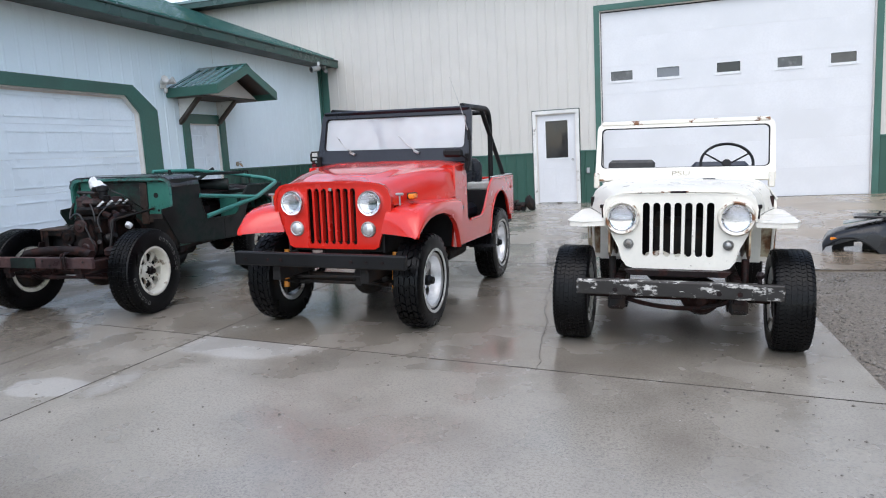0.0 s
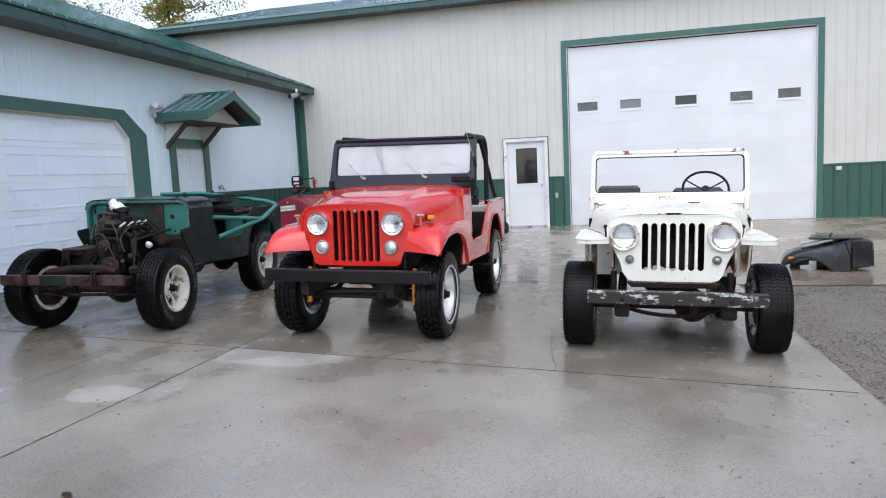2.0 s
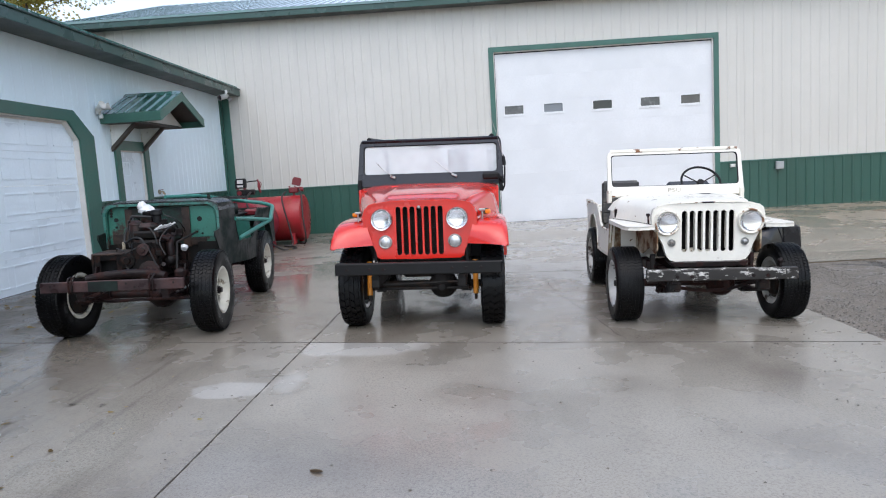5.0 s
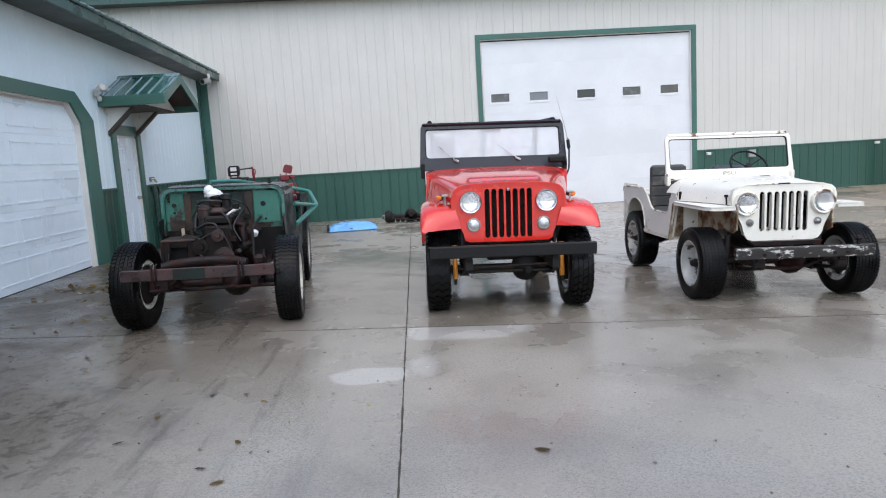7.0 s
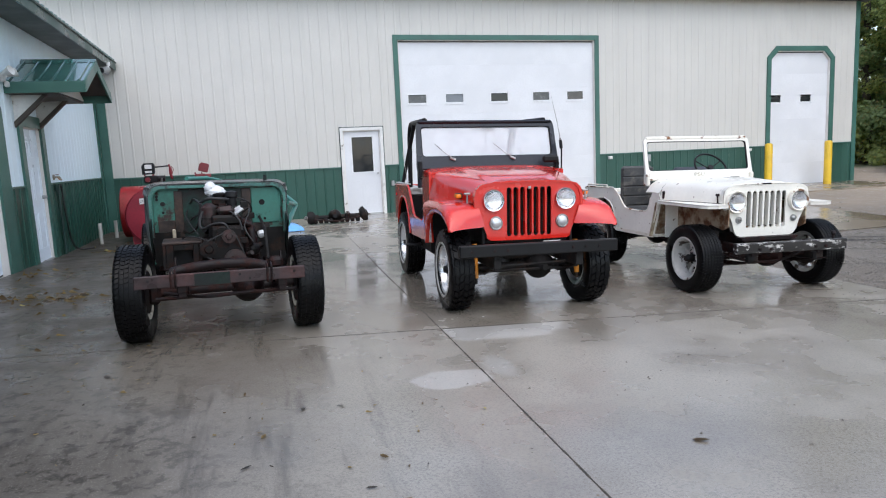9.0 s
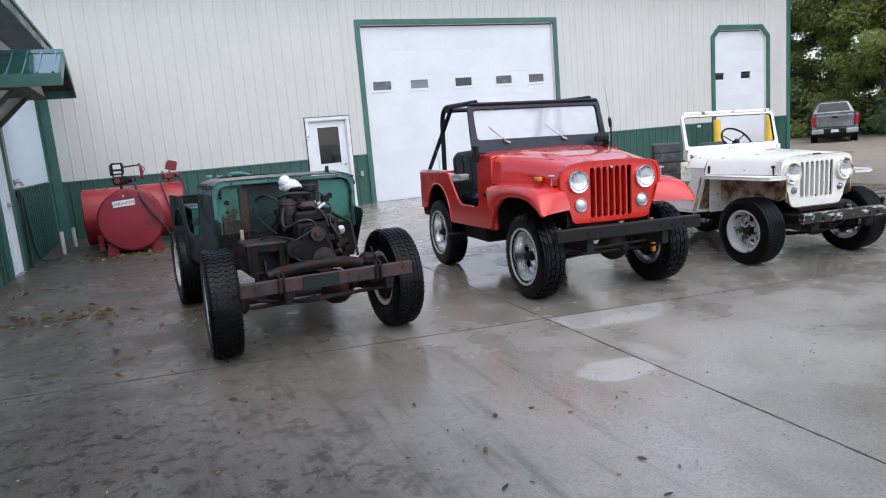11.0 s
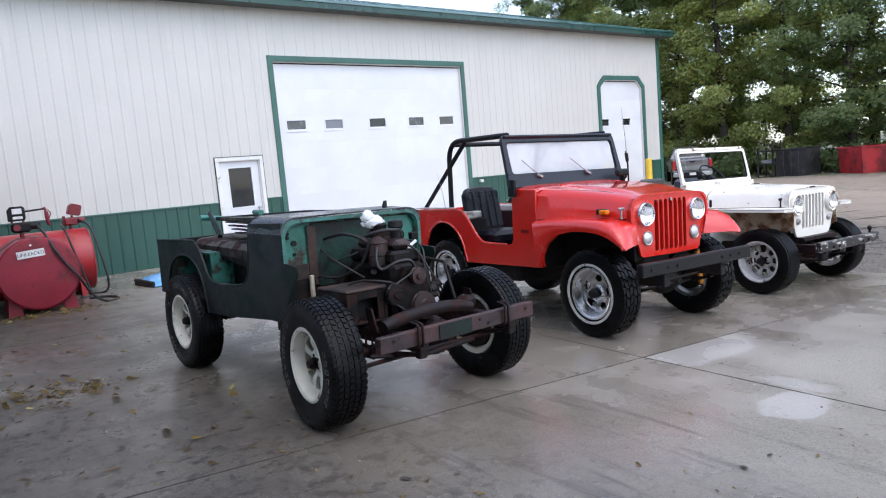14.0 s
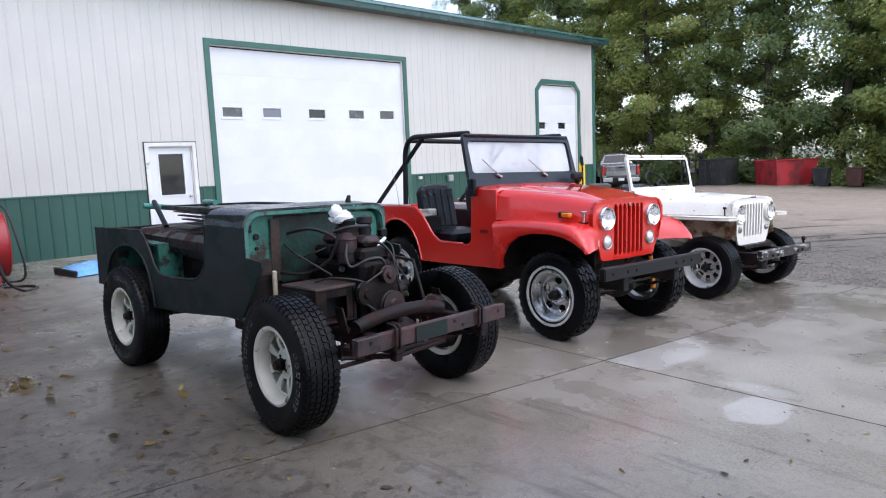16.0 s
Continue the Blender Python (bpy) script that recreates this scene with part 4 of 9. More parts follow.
core_with(g, LOW_Y0, WALL_Y, -0.05, LOW_EAVE_Z, [GAR, ENTRY], lambda p, q, lo, hi: g.box(LEFT_X - 0.2, LEFT_X - 0.012, p, q, lo, hi))
part("wall_core", g, "wall_core", wall_left)
framed(wall_left, GAR, 0.40, 0.28, 0.03, on_left_pt, head=0.17)
framed(wall_left, ENTRY, 0.17, 0, 0.035, on_left_pt)
overhead_door("door_garage", "white stamped-panel garage door with blue skylight in its colour", GAR, 5, on_left_pt, (), -9, stamped=True, base=0.11, paint="skylit_door", face=-0.085, gap=0.0012)
entry_door("door_entry", "white panelled steel entry door under a small porch roof", ENTRY, on_left_pt, 0.05, paint="skylit_door")
step = solid("door_step", G().box(LEFT_X + 0.04, LEFT_X + 0.28, 10.30, 11.34, 0.0, 0.035, 0.01), "stained_wood", "weathered timber doorstep board", "step", "structure")
for y0, y1 in ((GAR[1] + 0.37, ENTRY[0] - 0.175), (ENTRY[1] + 0.175, WALL_Y - 0.14)):
    trims(wall_left, [(LEFT_X - 0.002, LEFT_X + 0.026, y0, y1, WAINS + 0.03, WAINS + 0.06)], name="wainscot_cap")
trims(wall_left, [(LEFT_X - 0.001, LEFT_X + 0.035, WALL_Y - 0.14, WALL_Y - 0.03, 0.0, LOW_EAVE_Z - 0.003), (LEFT_X + 0.04, LEFT_X + 0.22, WALL_Y - 0.034, WALL_Y - 0.001, 0.0, LOW_EAVE_Z + 0.1)], name="corner_trim")
wall_left_end = thing("wall_left_end", "plain steel end wall", "wall", kind="structure")
part("wall_core", G().box(-16.6, LEFT_X - 0.2, LOW_Y0, LOW_Y0 + 0.2, -0.05, LOW_EAVE_Z), "white_siding", wall_left_end)
wall_left_back = thing("wall_left_back", "plain steel rear wall", "wall", kind="structure")
part("wall_core", G().box(-16.8, -16.6, LOW_Y0, WALL_Y, -0.05, LOW_EAVE_Z), "white_siding", wall_left_back)
floor_left = solid("floor_left", G().box(-16.6, LEFT_X - 0.001, LOW_Y0, WALL_Y - 0.001, -0.13, 0.03), "wall_core", "concrete garage floor", "floor", "structure")

roof_left = thing("roof_left", "green ribbed steel roof, its green fascia and white soffit coloured dark for shade", "roof", kind="structure")
x_e, x_r, zl = LEFT_X + 0.50, -12.2, LOW_EAVE_Z + 0.13
zr = zl + 0.41 * (x_e - x_r)
part("roof_sheet", G().prism([(x_e, zl), (x_r, zr), (x_r, zr + 0.03), (x_e, zl + 0.03)], "y", LOW_Y0 - 0.3, WALL_Y - 0.02), "green_roof", roof_left)
part("roof_sheet", G().prism([(2 * x_r - x_e, zl), (x_r, zr), (x_r, zr + 0.03), (2 * x_r - x_e, zl + 0.03)], "y", LOW_Y0 - 0.3, WALL_Y - 0.02), "green_roof", roof_left)
part("fascia", G().box(x_e, x_e + 0.025, LOW_Y0 - 0.3, WALL_Y - 0.025, LOW_EAVE_Z - 0.02, zl + 0.015, 0.004), "fascia_shaded", roof_left)
part("gutter_lip", G().box(x_e + 0.027, x_e + 0.05, LOW_Y0 - 0.3, WALL_Y - 0.025, zl - 0.005, zl + 0.03, 0.006), "gutter_dark", roof_left)
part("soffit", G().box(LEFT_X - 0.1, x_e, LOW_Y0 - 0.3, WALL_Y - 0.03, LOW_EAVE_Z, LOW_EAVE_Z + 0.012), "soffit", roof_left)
g = G()
y = LOW_Y0
while y < WALL_Y - 0.1:
    g.prism([(x_e + 0.06, zl + 0.012), (x_r, zr + 0.03), (x_r, zr + 0.05), (x_e + 0.06, zl + 0.045)], "y", y - 0.018, y + 0.018)
    y += RIB
part("roof_ribs", g, "green_roof", roof_left)

# A camera under the eave, a tap and a pipe on the left wall.
cctv = thing("security_camera", "small white bullet camera hung under the green eave, housing greyed for shade", "security camera", Matrix.Translation((-7.146, 14.535, LOW_EAVE_Z)))
part("mount", G().cyl((0.06, 0, -0.001), (0.06, 0, -0.08), 0.03, 14), "plastic_white", cctv, smooth=True)
part("arm", G().tube([(0.06, 0, -0.08), (0.05, -0.03, -0.12), (0.0, -0.06, -0.14)], 0.014, 10), "plastic_white", cctv, smooth=True)
aim = Matrix.Translation((0.0, -0.04, -0.155)) @ Matrix.Rotation(radians(104), 4, "X") @ Matrix.Rotation(radians(-24), 4, "Y")
# The white housing takes a grey metal colour in place of the eave's shade.
part("housing", G().lathe([(0.0, -0.11), (0.05, -0.11), (0.062, -0.09), (0.062, 0.10), (0.07, 0.10), (0.07, 0.135), (0.058, 0.135), (0.056, 0.11), (0.0, 0.11)], 20, aim), "galvanised", cctv, smooth=True)
part("lens", G().lathe([(0.0, 0.111), (0.054, 0.111), (0.05, 0.124), (0.0, 0.128)], 18, aim), "gloss_black", cctv, smooth=True)
tap = thing("wall_tap", "brass hose tap on the pale siding above the wainscot", "tap", Matrix.Translation((LEFT_X, 11.75, 1.33)))
part("flange", G().cyl((0.0, 0, 0), (0.02, 0, 0), 0.045, 14), "pale_wood", tap, smooth=True)
part("spout", G().tube([(0.02, 0, 0), (0.09, 0, 0.0), (0.12, 0, -0.06)], 0.016, 10), "pale_wood", tap, smooth=True)
part("handle", G().box(0.06, 0.075, -0.04, 0.04, 0.03, 0.045, 0.005), "gutter_dark", tap)
pipe = thing("wall_pipe", "thin dark pipe running down the green wainscot", "pipe", Matrix.Translation((LEFT_X, 11.79, 0.0)))
part("tube", G().tube([(0.03, 0, 1.20), (0.045, 0, 1.12), (0.045, 0.012, 0.5), (0.045, 0.02, 0.01)], 0.018, 10), "gutter_dark", pipe, smooth=True)
part("box", G().box(0.014, 0.07, -0.05, 0.05, 1.10, 1.20, 0.008), "gutter_dark", pipe)

# Small porch roof over the entry door.
porch = thing("porch_roof", "small green gabled porch roof on timber brackets", "porch roof", kind="structure")
PX0, PX1, PY, PH, PZ = LEFT_X, -6.66, 10.82, 0.94, 2.65
for s in (-1, 1):
    ya = PY + s * PH
    g = G().add([(PX0, ya, PZ), (PX1, ya, PZ), (PX1, PY, PZ + 0.40), (PX0, PY, PZ + 0.40), (PX0, ya, PZ + 0.03), (PX1, ya, PZ + 0.03), (PX1, PY, PZ + 0.43), (PX0, PY, PZ + 0.43)],
                [(0, 1, 2, 3), (7, 6, 5, 4), (0, 4, 5, 1), (1, 5, 6, 2), (2, 6, 7, 3), (3, 7, 4, 0)])
    sheet = part("roof_sheet", g, "green_roof", porch)
    for i in range(6):
        xx = PX0 + 0.06 + i * (PX1 - PX0 - 0.12) / 5
        g = G().add([(xx - 0.02, ya, PZ + 0.03), (xx + 0.02, ya, PZ + 0.03), (xx + 0.02, PY, PZ + 0.43), (xx - 0.02, PY, PZ + 0.43),
                     (xx - 0.01, ya, PZ + 0.052), (xx + 0.01, ya, PZ + 0.052), (xx + 0.01, PY, PZ + 0.452), (xx - 0.01, PY, PZ + 0.452)],
                    [(0, 3, 2, 1), (4, 5, 6, 7), (0, 1, 5, 4), (1, 2, 6, 5), (2, 3, 7, 6), (3, 0, 4, 7)])
        part("rib", g, "green_roof", sheet)
    part("fascia", G().box(PX0, PX1 + 0.02, ya - 0.012 + 0.012 * s, ya + 0.012 + 0.012 * s, PZ - 0.13, PZ + 0.02, 0.003), "green_trim", porch)
    g = G().add([(PX0, ya - s * 0.03, PZ - 0.015), (PX1, ya - s * 0.03, PZ - 0.015), (PX1, PY, PZ + 0.375), (PX0, PY, PZ + 0.375), (PX0, ya - s * 0.03, PZ), (PX1, ya - s * 0.03, PZ), (PX1, PY, PZ + 0.39), (PX0, PY, PZ + 0.39)],
                [(0, 1, 2, 3), (7, 6, 5, 4), (0, 4, 5, 1), (1, 5, 6, 2), (2, 6, 7, 3), (3, 7, 4, 0)])
    part("underside_board", g, "stained_wood", porch)
    # rake board on the gable front
    g = G().prism([(ya, PZ - 0.13), (ya, PZ + 0.03), (PY, PZ + 0.43), (PY, PZ + 0.28)], "x", PX1, PX1 + 0.025)
    part("rake_board", g, "green_trim", porch)
    yb = PY - 0.11 + s * 0.55
    tri = [(PX0 + 0.002, PZ - 0.50), (PX0 + 0.002, PZ - 0.131), (PX0 + 0.40, PZ - 0.131)]
    gus = part("bracket", G().prism(tri, "y", yb - 0.015, yb + 0.015), "white_trim", porch, "weathered triangular bracket panel")
    part("brace_board", G().prism([(PX0 + 0.002, PZ - 0.58), (PX0 + 0.002, PZ - 0.50), (PX0 + 0.40, PZ - 0.131), (PX0 + 0.47, PZ - 0.131)], "y", yb - 0.045, yb + 0.045), "stained_wood", gus)
part("ceiling_board", G().box(PX0, PX1 - 0.40, PY - PH + 0.015, PY + PH - 0.015, PZ - 0.13, PZ - 0.11), "stained_wood", porch)
part("gable_board", G().prism([(PY - PH + 0.1, PZ - 0.10), (PY + PH - 0.1, PZ - 0.10), (PY, PZ + 0.32)], "x", PX1 - 0.40, PX1 - 0.38), "white_siding", porch)
part("ridge_cap", G().prism([(PY - 0.10, PZ + 0.395), (PY, PZ + 0.46), (PY + 0.10, PZ + 0.395), (PY, PZ + 0.445)], "x", PX0, PX1 + 0.025), "green_roof", porch)

# ---- parts that the three vehicles share ----
# A vehicle's own axes: x across, y from the grille to the rear, z up; the nose points to -y.
def tyre_mesh(r, w, rim_r, blocks, rows, lug=0.012, name="tyre"):
    """A tyre round the local z axis with rows of tread blocks and shoulder lugs."""
    h = w / 2
    prof = [(rim_r, -h * 0.80), (rim_r + 0.012, -h * 0.94), (rim_r + (r - rim_r) * 0.45, -h * 1.02), (r - 0.035, -h * 0.99), (r - 0.014, -h * 0.90), (r - lug, -h * 0.72), (r - lug, 0.0),
            (r - lug, h * 0.72), (r - 0.014, h * 0.90), (r - 0.035, h * 0.99), (rim_r + (r - rim_r) * 0.45, h * 1.02), (rim_r + 0.012, h * 0.94), (rim_r, h * 0.80)]
    g = G().lathe(prof, 56, closed=True)
    for k in range(rows):
        z0 = -h * 0.80 + k * (1.6 * h / rows) + 0.004
        z1 = z0 + 1.6 * h / rows - 0.009
        for i in range(blocks):
            a0 = 2 * math.pi * (i + 0.5 * (k % 2)) / blocks
            a1 = a0 + 2 * math.pi / blocks * 0.74
            tw = 0.35 * (a1 - a0) * (1 if k % 2 else -1)
            vs = [(rr * math.cos(a), rr * math.sin(a), z) for rr in (r - lug - 0.003, r) for a, z in ((a0, z0), (a1, z0), (a1 + tw, z1), (a0 + tw, z1))]
            g.add(vs, [(0, 3, 2, 1), (4, 5, 6, 7), (0, 1, 5, 4), (1, 2, 6, 5), (2, 3, 7, 6), (3, 0, 4, 7)])
    for s in (-1, 1):
        for i in range(blocks):
            a0 = 2 * math.pi * i / blocks
            a1 = a0 + 2 * math.pi / blocks * 0.55
            vs = [(rr * math.cos(a), rr * math.sin(a), s * z) for a in (a0, a1) for rr, z in ((r - 0.004, h * 0.80), (r - 0.010, h * 0.94), (r - 0.040, h * 1.015), (r - 0.044, h * 0.95), (r - 0.02, h * 0.78))]
            g.add(vs, [(0, 1, 2, 3, 4), (9, 8, 7, 6, 5), (0, 5, 6, 1), (1, 6, 7, 2), (2, 7, 8, 3), (3, 8, 9, 4), (4, 9, 5, 0)])
    return g.mesh(name, "tyre_rubber", smooth=True, angle=28)


def rim_mesh(rim_r, w, openings, r0, r1, frac, dish, material, hub_r=0.05):
    """A deep wheel: barrel, lip and a pressed centre with openings, facing local +z."""
    h = w / 2
    g = G().lathe([(rim_r + 0.006, h * 0.86), (rim_r + 0.012, h * 0.90), (rim_r - 0.002, h * 0.93), (rim_r - 0.016, h * 0.85), (rim_r - 0.02, h * 0.5), (rim_r - 0.03, h * 0.3), (rim_r - 0.03, -h * 0.8), (rim_r + 0.004, -h * 0.9), (rim_r - 0.004, h * 0.3)], 48, closed=True)
    zc = h * dish
    rs = [hub_r * 0.6, hub_r, hub_r + 0.012, r0 - 0.008, r0, r0 + 0.3 * (r1 - r0), r0 + 0.7 * (r1 - r0), r1, r1 + 0.01, rim_r - 0.024]
    zs = [zc + 0.012, zc + 0.012, zc, zc - 0.004, zc - 0.002, zc + 0.004, zc + 0.006, zc + 0.004, zc, zc - 0.02]
    n = 80
    for ring in range(len(rs) - 1):
        for i in range(n):
            mid = (i + 0.5) / n * openings
            off = abs(mid - math.floor(mid) - 0.5) * 2
            if 4 <= ring <= 6 and off < (frac if ring == 5 else frac * 0.86):
                continue
            a0, a1 = 2 * math.pi * i / n, 2 * math.pi * (i + 1) / n
            top = [(rs[ring] * math.cos(a0), rs[ring] * math.sin(a0), zs[ring]), (rs[ring] * math.cos(a1), rs[ring] * math.sin(a1), zs[ring]),
                   (rs[ring + 1] * math.cos(a1), rs[ring + 1] * math.sin(a1), zs[ring + 1]), (rs[ring + 1] * math.cos(a0), rs[ring + 1] * math.sin(a0), zs[ring + 1])]
            g.add(top + [(x, y, z - 0.012) for x, y, z in top], [(0, 1, 2, 3), (7, 6, 5, 4), (0, 4, 5, 1), (1, 5, 6, 2), (2, 6, 7, 3), (3, 7, 4, 0)])
    return g.mesh("rim", material, smooth=True, angle=40)


def hub_mesh(r, z, length, material):
    g = G().lathe([(r, z), (r, z + length * 0.6), (r * 0.72, z + length * 0.75), (r * 0.66, z + length), (0.0, z + length)], 18)
    for i in range(5):
        a = 2 * math.pi * i / 5
        p = Vector((r * 1.28 * math.cos(a), r * 1.28 * math.sin(a), z - 0.02))
        g.cyl(p, p + Vector((0, 0, 0.03)), 0.010, 6)
    return g.mesh("hub", material, smooth=True)


def drum_mesh(r):
    return G().lathe([(r * 0.3, -0.10), (r, -0.09), (r, -0.04), (r * 0.8, -0.03), (0.0, -0.03)], 24).mesh("brake_drum", "under_grime", smooth=True)


def add_wheel(car, meshes, x, y, r, side, steer=0.0, extras=()):
    """meshes: rim, tyre, hub, drum. side: -1 or 1, the way the wheel faces."""
    rim, tyre, hub, drum = meshes
    w = part("wheel", rim, None, car)
    w.matrix_local = Matrix.Translation((x, y, r)) @ Matrix.Rotation(radians(steer), 4, "Z") @ Matrix.Rotation(radians(90 * side), 4, "Y") @ Matrix.Rotation(radians(37 * (y + 1) + 20 * side), 4, "Z")
    part("tyre", tyre, None, w)
    part("hub", hub, None, w)
    part("brake_drum", drum, None, w)
    for nm, me in extras:
        tagged(part(nm, me, None, w), kind="stuff")
    return w


def axle(car, y, z, half, pumpkin_x, material="under_grime"):
    g = G().cyl((-half, y, z), (half, y, z), 0.036, 14)
    m = Matrix.Translation((pumpkin_x, y, z)) @ Matrix.Rotation(radians(90), 4, "X")
    g.lathe([(0.02, -0.13), (0.08, -0.12), (0.125, -0.06), (0.135, 0.0), (0.125, 0.05), (0.09, 0.12), (0.05, 0.16), (0.03, 0.2)], 20, m)
    a = part("axle", g, material, car, smooth=True)
    bolts = G()
    for i in range(10):
        t = 2 * math.pi * i / 10
        p = Vector((pumpkin_x + 0.115 * math.cos(t), y - 0.055, z + 0.115 * math.sin(t)))
        bolts.cyl(p, p + Vector((0, -0.014, 0)), 0.008, 6)
    tagged(part("bolt_ring", bolts, "rusty_frame", a), kind="stuff")
    return a


def leaf_spring(car, x, y0, y1, z, sag, material="under_grime"):
    ym, hl = (y0 + y1) / 2, (y1 - y0) / 2
    g = G()
    for k in range(4):
        f = 1 - 0.2 * k
        pts = [(ym + hl * f * t, z - sag * (1 - (f * t) ** 2) - 0.009 * k) for t in [i / 8 - 1 for i in range(17)]]
        g.strip(pts, [(p, q - 0.008) for p, q in pts], "x", x - 0.024, x + 0.024, closed=False)
    sp = part("leaf_spring", g, material, car)
    u = G()
    for dy in (-0.035, 0.035):
        u.tube(corner_path([(x - 0.035, ym + dy, z - sag - 0.06), (x - 0.035, ym + dy, z - sag + 0.09), (x + 0.035, ym + dy, z - sag + 0.09), (x + 0.035, ym + dy, z - sag - 0.06)], 0.02), 0.007, 6)
    u.box(x - 0.045, x + 0.045, ym - 0.05, ym + 0.05, z - sag - 0.055, z - sag - 0.042)
    part("u_bolts", u, material, sp)
    return sp


def headlight(car, x, y, z, r, label="", ring="chrome"):
    m = Matrix.Translation((x, y, z)) @ Matrix.Rotation(radians(90), 4, "X")
    b = part("headlight", G().lathe([(r * 0.80, 0.0), (r * 1.02, -0.02), (r * 1.08, 0.0), (r * 1.06, 0.022), (r * 0.98, 0.034), (r * 0.90, 0.030), (r * 0.86, 0.018), (r * 0.80, 0.012)], 40, m, closed=True), ring, car, label, smooth=True, angle=50)
    part("reflector", G().lathe([(r * 0.86, 0.016), (r * 0.6, -0.012), (r * 0.2, -0.03), (0.0, -0.032)], 32, m), "chrome", b, smooth=True)
    ln = part("lens", G().lathe([(r * 0.865, 0.018), (r * 0.72, 0.034), (r * 0.45, 0.046), (r * 0.2, 0.051), (0.0, 0.052)], 40, m), "headlight_glass", b, "domed ribbed glass lens", smooth=True)
    ln.visible_shadow = False
    return b


def round_lamp(car, name, x, y, z, r, lens, ring="chrome"):
    m = Matrix.Translation((x, y, z)) @ Matrix.Rotation(radians(90), 4, "X")
    b = part(name, G().lathe([(r * 0.7, 0.0), (r * 1.15, 0.0), (r * 1.12, 0.012), (r, 0.018), (r * 0.85, 0.012)], 28, m, closed=True), ring, car, smooth=True)
    part("lens", G().lathe([(r * 0.95, 0.010), (r * 0.7, 0.022), (r * 0.3, 0.028), (0.0, 0.029)], 28, m), lens, b, smooth=True)
    return b


def slotted_grille(car, outline_half, slots, x_half, z0, z1, slot_w, y, thick, material, back_z0, back_z1, back_half, back=0.09):
    """outline_half: the right half of the plate's outline, from the bottom middle to the top middle."""
    pitch = 2 * x_half / slots
    xs = [-x_half + pitch * (i + 0.5) for i in range(slots)]
    rr = slot_w / 2
    up, low = [], []
    for xc in xs:
        up += [(xc + rr * math.cos(radians(a)), z1 - rr + rr * math.sin(radians(a))) for a in (180, 150, 120, 90, 60, 30, 0)]
        low += [(xc + rr * math.cos(radians(a)), z0 + rr - rr * math.sin(radians(a))) for a in (180, 150, 120, 90, 60, 30, 0)]
    e = xs[-1] + rr + 0.0
    right = [p for p in outline_half]
    k_low = [p for p in right if p[1] <= z0 + rr]
    k_high = [p for p in right if p[1] >= z1 - rr]
    k_mid = [p for p in right if z0 + rr < p[1] < z1 - rr]

    def cut(pa, pb, zz):
        f = (zz - pa[1]) / (pb[1] - pa[1])
        return (pa[0] + f * (pb[0] - pa[0]), zz)
    allp = right
    lo_x = next(cut(a, b, z0 + rr) for a, b in zip(allp, allp[1:]) if a[1] <= z0 + rr < b[1])
    hi_x = next(cut(a, b, z1 - rr) for a, b in zip(allp, allp[1:]) if a[1] <= z1 - rr < b[1])
    mirror = lambda ps: [(-a, b) for a, b in reversed(ps)]
    g = G()
    top = [(-hi_x[0], hi_x[1])] + up + [hi_x] + [p for p in k_high if p[0] > 1e-6] + [p for p in mirror([q for q in k_high])]
    g.prism(top, "y", y, y + thick)
    bot = [p for p in mirror(k_low)] + [p for p in k_low if p[0] > 1e-6] + [lo_x] + list(reversed(low)) + [(-lo_x[0], lo_x[1])]
    g.prism(bot, "y", y, y + thick)
    for s in (-1, 1):
        cheek = [(e, z0 + rr), lo_x] + k_mid + [hi_x, (e, z1 - rr)]
        g.prism([(s * a, b) for a, b in cheek], "y", y, y + thick)
    gr = part("grille", g, material, car)
    for i in range(slots - 1):
        xm = (xs[i] + xs[i + 1]) / 2
        wv = pitch - slot_w
        part("grille_bar", G().box(xm - wv / 2, xm + wv / 2, y - 0.004, y + thick + 0.03, z0 + rr, z1 - rr, 0.003), material, gr)
    core = G().box(-back_half, back_half, y + back, y + back + 0.05, back_z0, back_z1)
    rad = part("radiator", core, "dark_void", car)
    if back > 0.1:
        return gr
    fins = G()
    for i in range(26):
        zz = back_z0 + 0.01 + (back_z1 - back_z0 - 0.02) * i / 25
        fins.box(-back_half, back_half, y + 0.086, y + 0.0895, zz - 0.003, zz + 0.003)
    tagged(part("radiator_core", fins, "black_satin", rad), kind="stuff")
    return gr


def steering_wheel(car, c, r, tilt, material="black_satin", spokes=3):
    m = Matrix.Translation(c) @ Matrix.Rotation(radians(tilt), 4, "X")
    g = G()
    prof = [(r + 0.012 * math.cos(2 * math.pi * j / 8), 0.012 * math.sin(2 * math.pi * j / 8)) for j in range(8)]
    g.lathe(prof, 40, m, closed=True)
    for i in range(spokes):
        a = 2 * math.pi * i / spokes + 0.5
        p, q = m @ Vector((0.02 * math.cos(a), 0.02 * math.sin(a), -0.03)), m @ Vector((r * math.cos(a), r * math.sin(a), 0))
        g.cyl(p, q, 0.007, 8)
    g.cyl(m @ Vector((0, 0, -0.05)), m @ Vector((0, 0, 0.005)), 0.035, 16)
    st = part("steering_wheel", g, material, car, smooth=True)
    part("steering_column", G().cyl(m @ Vector((0, 0, -0.05)), m @ Vector((0, 0, -0.6)), 0.02, 12), material, st, smooth=True)
    return st


